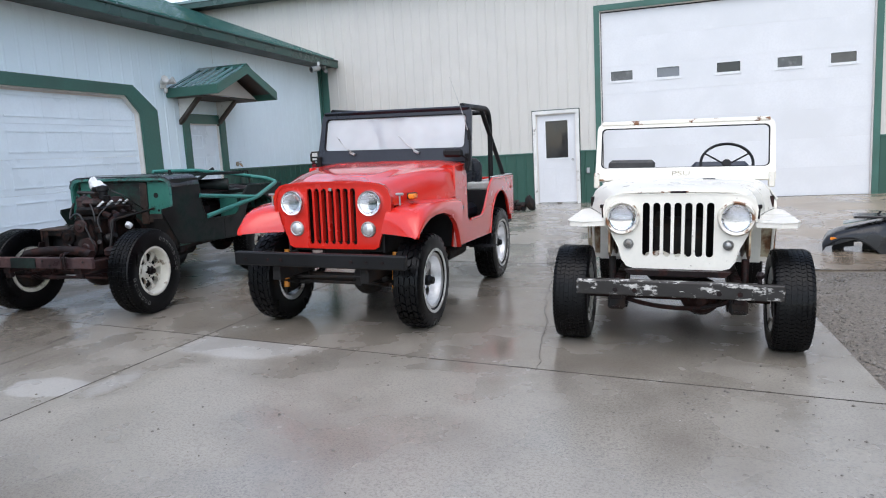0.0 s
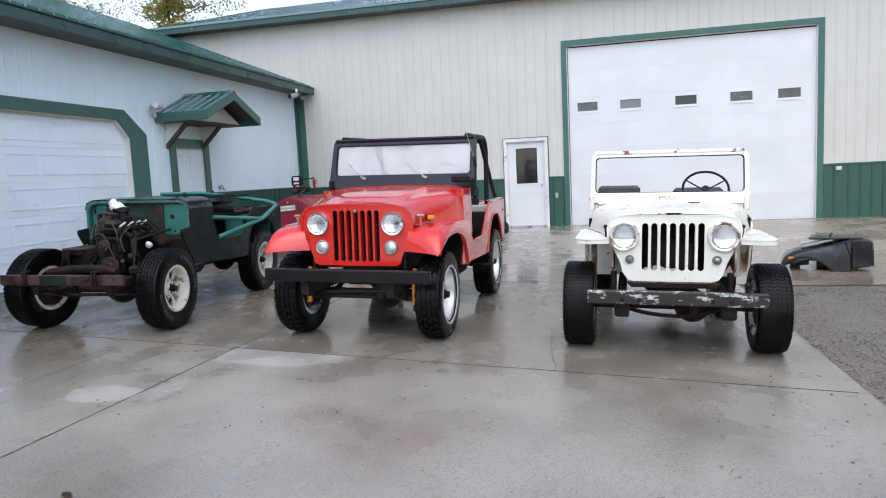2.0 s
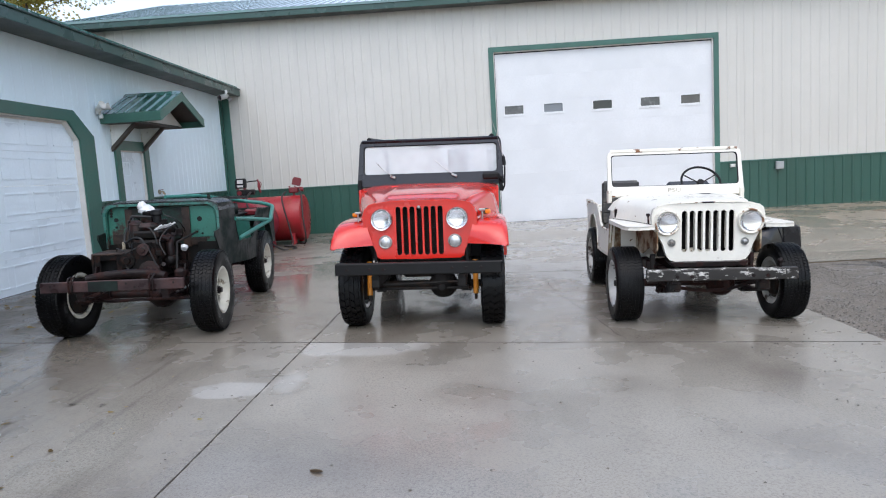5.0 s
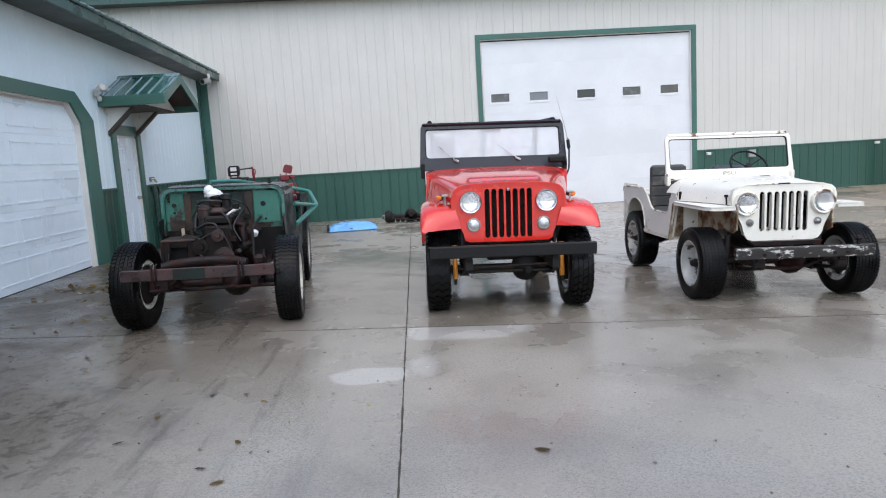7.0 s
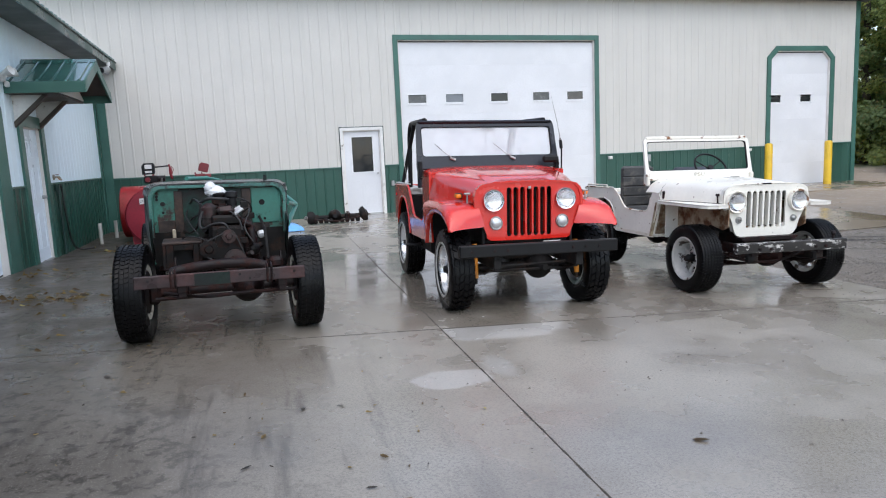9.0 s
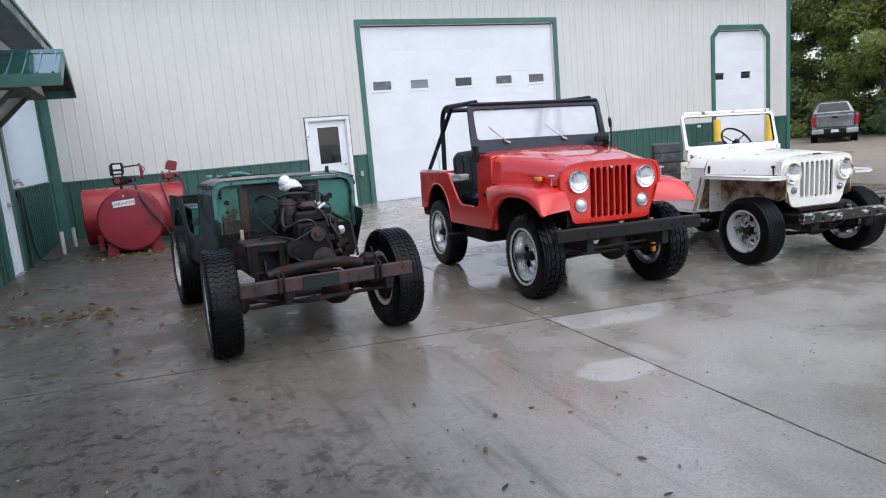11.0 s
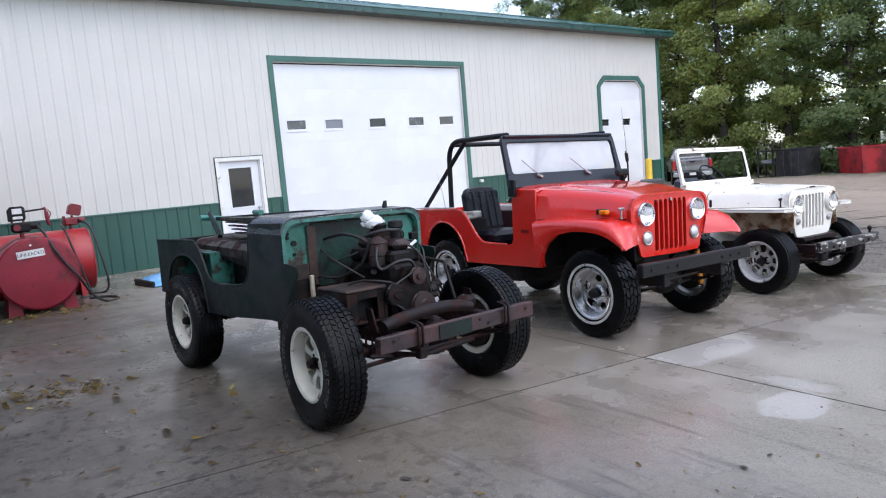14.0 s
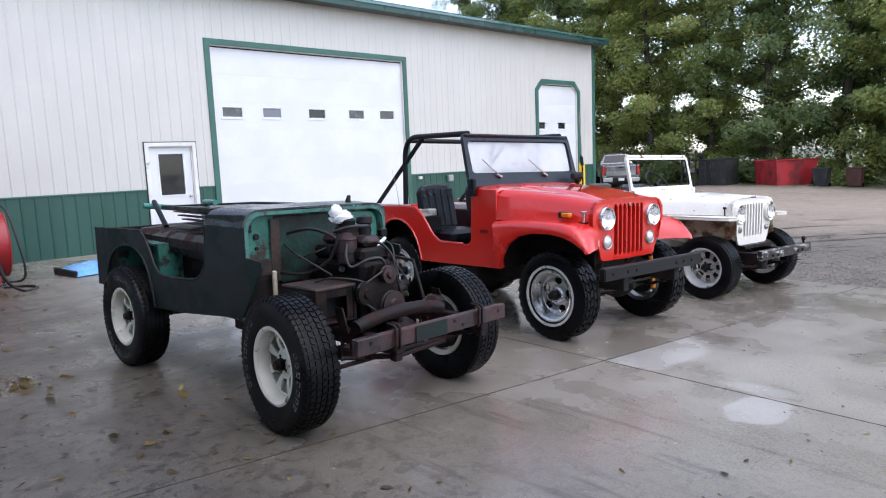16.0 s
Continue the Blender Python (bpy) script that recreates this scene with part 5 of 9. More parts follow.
def bucket_seat(car, x, y, z, w, h, material, ribs=5, lean=12):
    base = Matrix.Translation((x, y, z))
    seat = part("seat", G().box(-w / 2, w / 2, -0.24, 0.22, 0.0, 0.14, 0.04, base), material, car, smooth=True)
    m = base @ Matrix.Translation((0, 0.20, 0.10)) @ Matrix.Rotation(radians(-lean), 4, "X")
    g = G()
    prof = [(-w / 2 + 0.03, 0.0), (-w / 2, 0.1), (-w / 2 + 0.01, h - 0.08), (-w / 2 + 0.06, h - 0.015), (0, h), (w / 2 - 0.06, h - 0.015), (w / 2 - 0.01, h - 0.08), (w / 2, 0.1), (w / 2 - 0.03, 0.0)]
    g.prism(prof, "y", 0.0, 0.09, m)
    bk = part("backrest", g, material, car, bevel=0.02)
    pl = G()
    for i in range(ribs):
        xx = -w / 2 + w * (i + 0.5) / ribs
        pl.box(xx - w / ribs * 0.42, xx + w / ribs * 0.42, -0.012, 0.004, 0.05, h - 0.06, 0.011, m)
    part("pleats", pl, material, bk, smooth=True)
    return seat


def wheel_house(car, s, x0, x1, y0, y1, z0, z1, material, label=""):
    """A sheet-metal box over a rear wheel, open below and towards the outside."""
    g = G().box(s * x0, s * (x0 + 0.015), y0, y1, z0, z1)
    g.box(s * (x0 + 0.0152), s * x1, y0 + 0.0152, y1 - 0.0152, z1 - 0.015, z1)
    for ya, yb in ((y0, y0 + 0.015), (y1 - 0.015, y1)):
        g.box(s * (x0 + 0.0152), s * x1, ya, yb, z0, z1)
    return part("wheel_box", g, material, car, label)


def bent_sheet(rows, thick=0.012):
    return G().sheet(rows, thick)


def rails(car, y0, y1, z0, z1, half, material):
    for s in (-1, 1):
        part("frame_rail", G().box(s * half - 0.035, s * half + 0.035, y0, y1, z0, z1, 0.006), material, car)


def window_frame(car, name, wb, wt, hgt, inner, m, thick, material, r=0.05, pane_mat="window_glass"):
    """A windshield frame in its own plane (x across, z up the slope). inner: x half, bottom, top."""
    xi, b, t = inner
    def rounded(xb, xt, z0, z1, rb, rt):
        pts = []
        pts += [(-xb + rb - rb * math.cos(radians(a)), z0 + rb - rb * math.sin(radians(a))) for a in (90, 60, 30, 0)][::1]
        pts = [(-xb + rb * (1 - math.sin(radians(a))), z0 + rb * (1 - math.cos(radians(a)))) for a in (0, 30, 60, 90)]
        pts += [(-xt + rt * (1 - math.cos(radians(a))), z1 - rt * (1 - math.sin(radians(a)))) for a in (0, 30, 60, 90)]
        right = [(-x, z) for x, z in reversed(pts)]
        return pts + right
    outer = rounded(wb, wt, 0.0, hgt, 0.012, r)
    inn = rounded(xi, xi, b, t, 0.035, 0.035)
    g = G().strip(outer, inn, "y", 0.0, thick, True, m)
    fr = part(name, g, material, car)
    gk = G().strip([(x * 1.0, z) for x, z in inn], [(x * 0.985, b + (t - b) / 2 + (z - b - (t - b) / 2) * 0.965) for x, z in inn], "y", thick * 0.25, thick * 0.75, True, m)
    part("gasket", gk, "black_satin", fr)
    if pane_mat is None:
        return fr
    pane = G().prism([(x * 0.99, b + (t - b) / 2 + (z - b - (t - b) / 2) * 0.98) for x, z in inn], "y", thick * 0.47, thick * 0.55, m)
    gl = part("glass", pane, pane_mat, fr, "clear pane with a white sky reflection in its colour")
    gl.visible_shadow = False
    return fr

# ---- red vehicle ----
def red_vehicle():
    car = thing("utility_vehicle", "bright red open utility vehicle with black windshield frame and roll bar", "car",
                Matrix.Translation((-2.161, 4.672, -0.025)) @ pose(0, 0, 0, 0, 1.55, -2.8))
    paint = "red_paint"
    FY, RY, R = 0.295, 2.405, 0.375
    # body sides
    side = [(3.06, 0.62), (3.06, 1.055), (2.24, 1.072), (2.14, 1.06), (2.05, 1.01), (1.95, 0.90), (1.86, 0.80), (1.77, 0.745), (1.68, 0.735), (1.38, 0.735), (1.315, 0.75), (1.292, 0.79),
            (1.285, 1.17), (1.225, 1.268), (0.95, 1.258), (0.95, 0.965), (0.905, 0.72), (0.868, 0.56), (0.91, 0.545), (2.05, 0.52), (2.075, 0.60), (2.12, 0.72), (2.20, 0.83), (2.32, 0.91), (2.46, 0.94), (2.60, 0.92), (2.72, 0.85), (2.80, 0.74), (2.845, 0.64)]
    for s in (-1, 1):
        g = G().prism(side, "x", s * 0.700, s * 0.722)
        sd = part("body_side", g, paint, car, bevel=0.004)
        lip = [(2.05, 0.525), (2.075, 0.60), (2.12, 0.72), (2.20, 0.83), (2.32, 0.91), (2.46, 0.94), (2.60, 0.92), (2.72, 0.85), (2.80, 0.74), (2.84, 0.64)]
        part("wheel_arch_lip", G().tube([(s * 0.722, p.x, p.y) for p in curve_pts([(q[0], q[1], 0) for q in lip], 3)], 0.011, 8), paint, sd, smooth=True)
        top = [(3.05, 1.06), (2.24, 1.076), (2.14, 1.064), (2.05, 1.014), (1.95, 0.904), (1.86, 0.804), (1.77, 0.749), (1.68, 0.739), (1.40, 0.739)]
        part("rim_bead", G().tube([(s * 0.716, p.x, p.y) for p in curve_pts([(q[0], q[1], 0) for q in top], 3)], 0.012, 8), paint, sd, smooth=True)
        part("rail_track", G().box(s * 0.655, s * 0.715, 2.30, 3.04, 1.082, 1.094, 0.003), "aluminium", car, "thin bright rail on the tub rim")
        part("reflector_lamp", G().box(s * 0.722, s * 0.732, 2.93, 2.99, 0.93, 0.96, 0.004), "red_lens", sd)
        # plain bars where the badge stands
        for k in range(4):
            part("badge_bar", G().box(s * 0.7225, s * 0.7265, 1.150 - 0.028 * k, 1.164 - 0.028 * k, 0.858, 0.892, 0.002), "black_satin", sd)
        # inner rear wheel box
        wheel_house(car, s, 0.44, 0.699, 2.06, 2.88, 0.56, 0.965, "black_satin")
        part("box_liner", G().box(s * 0.46, s * 0.698, 2.10, 3.03, 0.967, 1.045, 0.012), "pale_liner", car, "pale grey liner along the tub's rim")
    part("rear_whip", G().tube([(-0.66, 2.50, 1.09), (-0.672, 2.52, 1.25), (-0.70, 2.56, 1.47)], [0.004, 0.003, 0.0015], 6), "dull_aluminium", car)
    part("tub_floor", G().box(-0.699, 0.699, 1.0, 3.04, 0.535, 0.56), "black_satin", car)
    part("tailgate", G().box(-0.699, 0.699, 3.035, 3.06, 0.56, 1.055, 0.006), paint, car)
    part("firewall", G().box(-0.695, 0.695, 0.955, 0.98, 0.56, 1.0), "black_satin", car)
    part("dashboard", G().box(-0.695, 0.695, 1.215, 1.285, 1.06, 1.262, 0.02), "black_satin", car)
    # cowl
    rows = []
    for y, z in ((0.955, 1.258), (1.01, 1.270), (1.12, 1.284), (1.225, 1.290)):
        rows.append([(x, y, z - 0.03 * abs(x / 0.722) ** 6 - 0.006 * (x / 0.722) ** 2) for x in [-0.722 + 1.444 * i / 24 for i in range(25)]])
    part("cowl", bent_sheet(rows, 0.012), paint, car, smooth=True)
    face = [(x, 1.255 - 0.03 * abs(x / 0.722) ** 6 - 0.006 * (x / 0.722) ** 2) for x in [-0.699 + 1.398 * i / 24 for i in range(25)]]
    part("cowl_face", G().prism([(-0.699, 0.97)] + face + [(0.699, 0.97)], "y", 0.951, 0.961), paint, car)
    vent = G().box(-0.16, 0.16, 1.04, 1.12, 1.278, 1.290, 0.004)
    part("cowl_vent", vent, paint, car)
    # hood
    rows = []
    for i in range(13):
        t = i / 12
        y = 0.078 + 0.870 * t
        w = 0.515 + 0.200 * (0.6 * t + 0.4 * smooth01(t))
        zt = 1.166 + 0.094 * t + 0.010 * math.sin(math.pi * t)
        zb = 1.0 + 0.0 * t
        row = []
        for j in range(41):
            u = -1 + 2 * j / 40
            a = max(0.0, 1 - abs(u) ** (7 + 9 * t))
            z = zb + (zt - zb) * a ** (0.42 - 0.06 * t) if abs(u) < 1 else zb - 0.0
            x = w * u
            if abs(u) > 0.985:
                x = w * (1 if u > 0 else -1)
            bulge = 0.020 * smooth01((0.36 + 0.06 * t - abs(x)) / 0.06) * smooth01((t - 0.02) / 0.3)
            row.append((x, y, z + bulge - 0.012 * (abs(u) ** 2)))
        rows.append(row)
    hood = part("hood", bent_sheet(rows, 0.012), paint, car, smooth=True)
    part("hood_seam", G().tube([(x * 1.002, y + 0.004, z + 0.0005) for x, y, z in rows[-1]], 0.004, 6), "dark_void", hood, "thin dark gap at the hood's rear edge")
    part("hood_seam", G().tube([(x, y - 0.002, z + 0.001) for x, y, z in rows[0]], 0.0055, 6), "dark_void", hood, "dark gap between hood and grille")
    for side_row in (0, -1):
        part("hood_seam", G().tube([(r[side_row][0] * 1.004, r[side_row][1], r[side_row][2] + 0.004) for r in rows], 0.005, 6), "dark_void", hood, "thin dark gap along the hood's lower edge")
    for s in (-1, 1):
        part("hood_hinge", G().box(s * 0.34 - 0.03, s * 0.34 + 0.03, 0.915, 0.995, 1.276, 1.290, 0.004), paint, hood)
        lt = G().cyl((s * 0.565, 0.09, 0.99), (s * 0.565, 0.09, 1.07), 0.008, 8)
        lt.box(s * 0.565 - 0.03, s * 0.565 + 0.03, 0.075, 0.105, 1.065, 1.085, 0.006)
        part("hood_latch", lt, "dull_aluminium", car, smooth=True)
        mk = part("side_marker", G().box(s * 0.575, s * 0.622, 0.20, 0.32, 1.025, 1.075, 0.008), "black_satin", car)
        part("lens", G().box(s * 0.59, s * 0.640, 0.185, 0.275, 1.030, 1.07, 0.010), "amber_lens", mk, "amber plastic lens")
    # grille
    half = [(0.0, 0.648), (0.36, 0.652), (0.395, 0.672), (0.405, 0.72), (0.44, 0.80), (0.495, 0.88), (0.515, 0.96), (0.515, 1.05), (0.495, 1.11), (0.455, 1.148), (0.40, 1.163), (0.2, 1.172), (0.0, 1.175)]
    slotted_grille(car, half, 7, 0.222, 0.685, 1.125, 0.044, 0.043, 0.022, paint, 0.62, 1.12, 0.40)
    part("grille_surround", G().strip([(x, z) for x, z in half[4:]] + [(-x, z) for x, z in reversed(half[4:-1])], [(x * 0.955, z - 0.012) for x, z in half[4:]] + [(-x * 0.955, z - 0.012) for x, z in reversed(half[4:-1])], "y", 0.033, 0.085, closed=False), paint, car)
    part("badge_bar", G().box(-0.012, 0.012, 0.029, 0.039, 1.105, 1.13, 0.003), "dull_aluminium", car)
    for s in (-1, 1):
        headlight(car, s * 0.341, 0.041, 1.012, 0.096, "round sealed headlight in a chrome ring")
        round_lamp(car, "parking_lamp", s * 0.315, 0.041, 0.808, 0.054, "clear_lens", "dull_aluminium")
        # front fender: crown, side skirt and front apron in one pressing
        crown = [(0.95, 0.965), (0.84, 0.975), (0.70, 0.985), (0.50, 0.99), (0.32, 0.988), (0.18, 0.978), (0.08, 0.957), (0.0, 0.925), (-0.06, 0.87), (-0.095, 0.82), (-0.108, 0.775)]
        arch = [(0.872, 0.56), (0.83, 0.68), (0.76, 0.79), (0.64, 0.868), (0.46, 0.905), (0.28, 0.908), (0.14, 0.892), (0.04, 0.86), (-0.03, 0.825), (-0.08, 0.795), (-0.103, 0.765)]
        rows = []
        for (yc, zc), (ya, za) in zip(crown, arch):
            xi = 0.475 + 0.215 * smooth01((yc - 0.1) / 0.8)
            back = max(yc, 0.030)
            xi -= 0.045 * max(0.0, min(1.0, (0.93 - zc) / 0.15))
            row = [(s * xi, back, zc + 0.004), (s * (xi + 0.55 * (0.745 - xi)), 0.35 * back + 0.65 * yc, zc + 0.004), (s * 0.735, yc, zc - 0.004), (s * 0.765, yc, zc - 0.016), (s * 0.781, yc * 0.8 + ya * 0.2, zc - 0.045 if zc - 0.045 > za + 0.01 else za + 0.01),
                   (s * 0.783, yc * 0.3 + ya * 0.7, 0.25 * zc + 0.75 * za - 0.0), (s * 0.783, ya, za), (s * 0.755, ya, za - 0.002)]
            rows.append(row if s > 0 else row)
        g = bent_sheet(rows if s < 0 else [list(r) for r in rows], 0.010 * (-s))
        part("fender", g, paint, car, smooth=True, angle=50)
        part("inner_fender", G().box(s * 0.41, s * 0.43, 0.08, 0.95, 0.62, 0.99), "black_satin", car)
        part("wheel_well", G().box(s * 0.43, s * 0.70, 0.885, 0.90, 0.56, 0.96), "black_satin", car)
    # windshield
    lean = math.degrees(math.atan2(0.13, 0.49))
    m = Matrix.Translation((0, 1.215, 1.285)) @ Matrix.Rotation(radians(-lean), 4, "X")
    ws = window_frame(car, "windshield_frame", 0.785, 0.765, 0.508, (0.722, 0.128, 0.447), m, 0.038, "blue_black", 0.05, "sky_sheen_glass")
    part("header_pad", G().box(-0.75, 0.75, -0.02, 0.06, 0.478, 0.515, 0.016, m), "black_vinyl", ws, smooth=True)
    for x0, x1 in ((-0.40, -0.58), (0.26, 0.06)):
        g = G().tube([m @ Vector((x0, -0.02, 0.10)), m @ Vector(((x0 + x1) / 2, -0.025, 0.165)), m @ Vector((x1, -0.012, 0.26))], 0.005, 6)
        g.box(-0.03, 0.03, -0.03, 0.0, -0.012, 0.012, 0.004, m @ Matrix.Translation((x0, 0, 0.095)) @ Matrix.Rotation(radians(25), 4, "Y"))
        part("wiper", g, "dull_aluminium", ws)
    for s in (-1, 1):
        part("hinge_bracket", G().box(s * 0.735, s * 0.775, 1.185, 1.275, 1.20, 1.36, 0.008), "black_satin", ws)
    mr = part("mirror", G().box(0.56, 0.74, 1.10, 1.155, 1.325, 1.40, 0.02), "black_satin", car, "black mirror head at the windshield's foot", smooth=True)
    part("mirror_arm", G().tube([(0.73, 1.14, 1.34), (0.765, 1.17, 1.31), (0.765, 1.215, 1.28)], 0.009, 8), "black_satin", mr, smooth=True)
    inner = part("rear_view_mirror", G().box(-0.10, 0.10, 1.36, 1.38, 1.665, 1.715, 0.01), "black_satin", car)
    part("cord", G().tube(curve_pts([(0.0, 1.372, 1.667), (0.006, 1.374, 1.60), (-0.004, 1.373, 1.53), (0.010, 1.374, 1.47), (0.004, 1.374, 1.43)], 4), 0.006, 6), "black_satin", inner, "dark cord dangling from the mirror")
    # aerial
    an = part("aerial", G().tube([(0.765, 1.16, 1.20), (0.79, 1.16, 1.26), (0.795, 1.17, 1.45), (0.78, 1.175, 1.58)], 0.009, 8), "black_satin", car, smooth=True)
    part("whip", G().tube([(0.79, 1.17, 1.52), (0.73, 1.14, 1.75), (0.645, 1.10, 2.02)], [0.004, 0.003, 0.0015], 6), "dull_aluminium", an)
    part("coil", G().cyl((0.793, 1.17, 1.47), (0.783, 1.175, 1.56), 0.018, 10), "black_satin", an, smooth=True)
    # roll bar
    for s in (-1, 1):
        x = s * 0.635
        hoop = part("roll_bar", G().tube(corner_path([(s * 0.665, 1.37, 1.785), (x, 2.40, 1.80), (x, 2.415, 1.06)], 0.22, 8), 0.027, 12), "black_satin", car, smooth=True)
        part("brace", G().tube([(x, 2.09, 1.785), (x, 2.955, 1.07)], 0.024, 12), "black_satin", hoop, smooth=True)
        part("foot_plate", G().box(x - 0.06, x + 0.06, 2.35, 2.48, 0.968, 0.98, 0.004), "black_satin", hoop)
        part("foot_post", G().cyl((x, 2.415, 0.975), (x, 2.415, 1.08), 0.027, 12), "black_satin", hoop, smooth=True)
    part("cross_bar", G().tube([(-0.635, 2.345, 1.765), (0.635, 2.345, 1.765)], 0.025, 12), "black_satin", car, smooth=True)
    for x in (-0.35, 0.35):
        bucket_seat(car, x, 1.95, 0.70, 0.46, 0.52, "black_vinyl")
        part("seat_stand", G().box(x - 0.18, x + 0.18, 1.78, 2.12, 0.56, 0.70, 0.01), "black_satin", car)
    steering_wheel(car, (0.36, 1.60, 1.36), 0.19, 52)
    # chassis
    rails(car, -0.20, 3.02, 0.43, 0.53, 0.38, "under_grime")
    bp = part("bumper", G().box(-0.728, 0.728, -0.245, -0.185, 0.548, 0.655, 0.010), "black_paint", car, "black painted steel channel bumper")
    for x in (-0.42, -0.3, 0.3, 0.42, 0.55, -0.62):
        m2 = Matrix.Translation((x, -0.245, 0.60)) @ Matrix.Rotation(radians(90), 4, "X")
        part("bolt", G().lathe([(0.013, 0.0), (0.013, 0.008), (0.0, 0.009)], 8, m2), "rusty_frame", bp)
    for s in (-1, 1):
        part("bumper_gusset", G().box(s * 0.38 - 0.03, s * 0.38 + 0.03, -0.20, -0.1, 0.50, 0.57, 0.006), "under_grime", car)
        leaf_spring(car, s * 0.40, -0.16, 0.72, 0.44, 0.07)
        leaf_spring(car, s * 0.42, 1.95, 2.95, 0.44, 0.07)
        sh = part("shock_absorber", G().cyl((s * 0.49, 0.10, 0.31), (s * 0.49, 0.14, 0.62), 0.024, 12), "yellow_shock", car, "yellow shock absorber", smooth=True)
        part("shock_rod", G().cyl((s * 0.49, 0.095, 0.26), (s * 0.49, 0.10, 0.32), 0.014, 8), "under_grime", sh)
    axle(car, FY, R, 0.60, 0.18)
    axle(car, RY, R, 0.60, 0.12)
    part("tie_rod", G().tube([(-0.52, 0.14, 0.36), (0.52, 0.14, 0.36)], 0.013, 8), "under_grime", car, smooth=True)
    part("drag_link", G().tube([(0.40, 0.02, 0.44), (-0.46, 0.10, 0.40)], 0.012, 8), "under_grime", car, smooth=True)
    part("skid_plate", G().prism([(1.15, 0.43), (1.25, 0.34), (1.65, 0.34), (1.78, 0.43)], "x", -0.34, 0.34), "under_grime", car)
    part("muffler", G().cyl((0.48, 1.25, 0.42), (0.48, 1.75, 0.42), 0.075, 14), "under_grime", car, smooth=True)
    part("fuel_tank", G().box(-0.62, -0.30, 1.35, 1.95, 0.36, 0.535, 0.03), "under_grime", car, smooth=True)
    part("engine", G().box(-0.22, 0.22, 0.2, 0.95, 0.45, 0.95, 0.05), "under_grime", car)
    for s in (-1, 1):
        st = part("side_step", G().box(s * 0.60, s * 0.80, 1.86, 2.02, 0.40, 0.415, 0.005), "black_satin", car)
        part("step_arm", G().tube([(s * 0.38, 1.94, 0.46), (s * 0.62, 1.94, 0.405)], 0.014, 8), "black_satin", st)
    tyre = tyre_mesh(R, 0.216, 0.212, 32, 4, 0.014)
    rim = rim_mesh(0.212, 0.216, 5, 0.092, 0.152, 0.46, 0.12, "aluminium", 0.055)
    hub = hub_mesh(0.043, 0.012, 0.085, "black_satin")
    drum = drum_mesh(0.14)
    band = G().lathe([(0.236, 0.106), (0.256, 0.109), (0.257, 0.115), (0.236, 0.113)], 56, closed=True).mesh("white_band", "white_band")
    for y in (FY, RY):
        for s in (-1, 1):
            add_wheel(car, (rim, tyre, hub, drum), s * 0.645, y, R, s, 0, (("white_band", band),))
    return car


red_vehicle()

# ---- white vehicle ----
def text_mesh(body, size, depth, material, name):
    """Lettering from the built-in font as a mesh, centred; local x along, y up."""
    cu = bpy.data.curves.new(name, "FONT")
    cu.body, cu.size, cu.extrude, cu.align_x, cu.align_y = body, size, depth, "CENTER", "CENTER"
    tmp = bpy.data.objects.new(name, cu)
    scene.collection.objects.link(tmp)
    me = bpy.data.meshes.new_from_object(tmp.evaluated_get(bpy.context.evaluated_depsgraph_get()))
    bpy.data.objects.remove(tmp)
    bpy.data.curves.remove(cu)
    me.materials.clear()
    me.materials.append(MATS[material])
    me.name = name
    return me


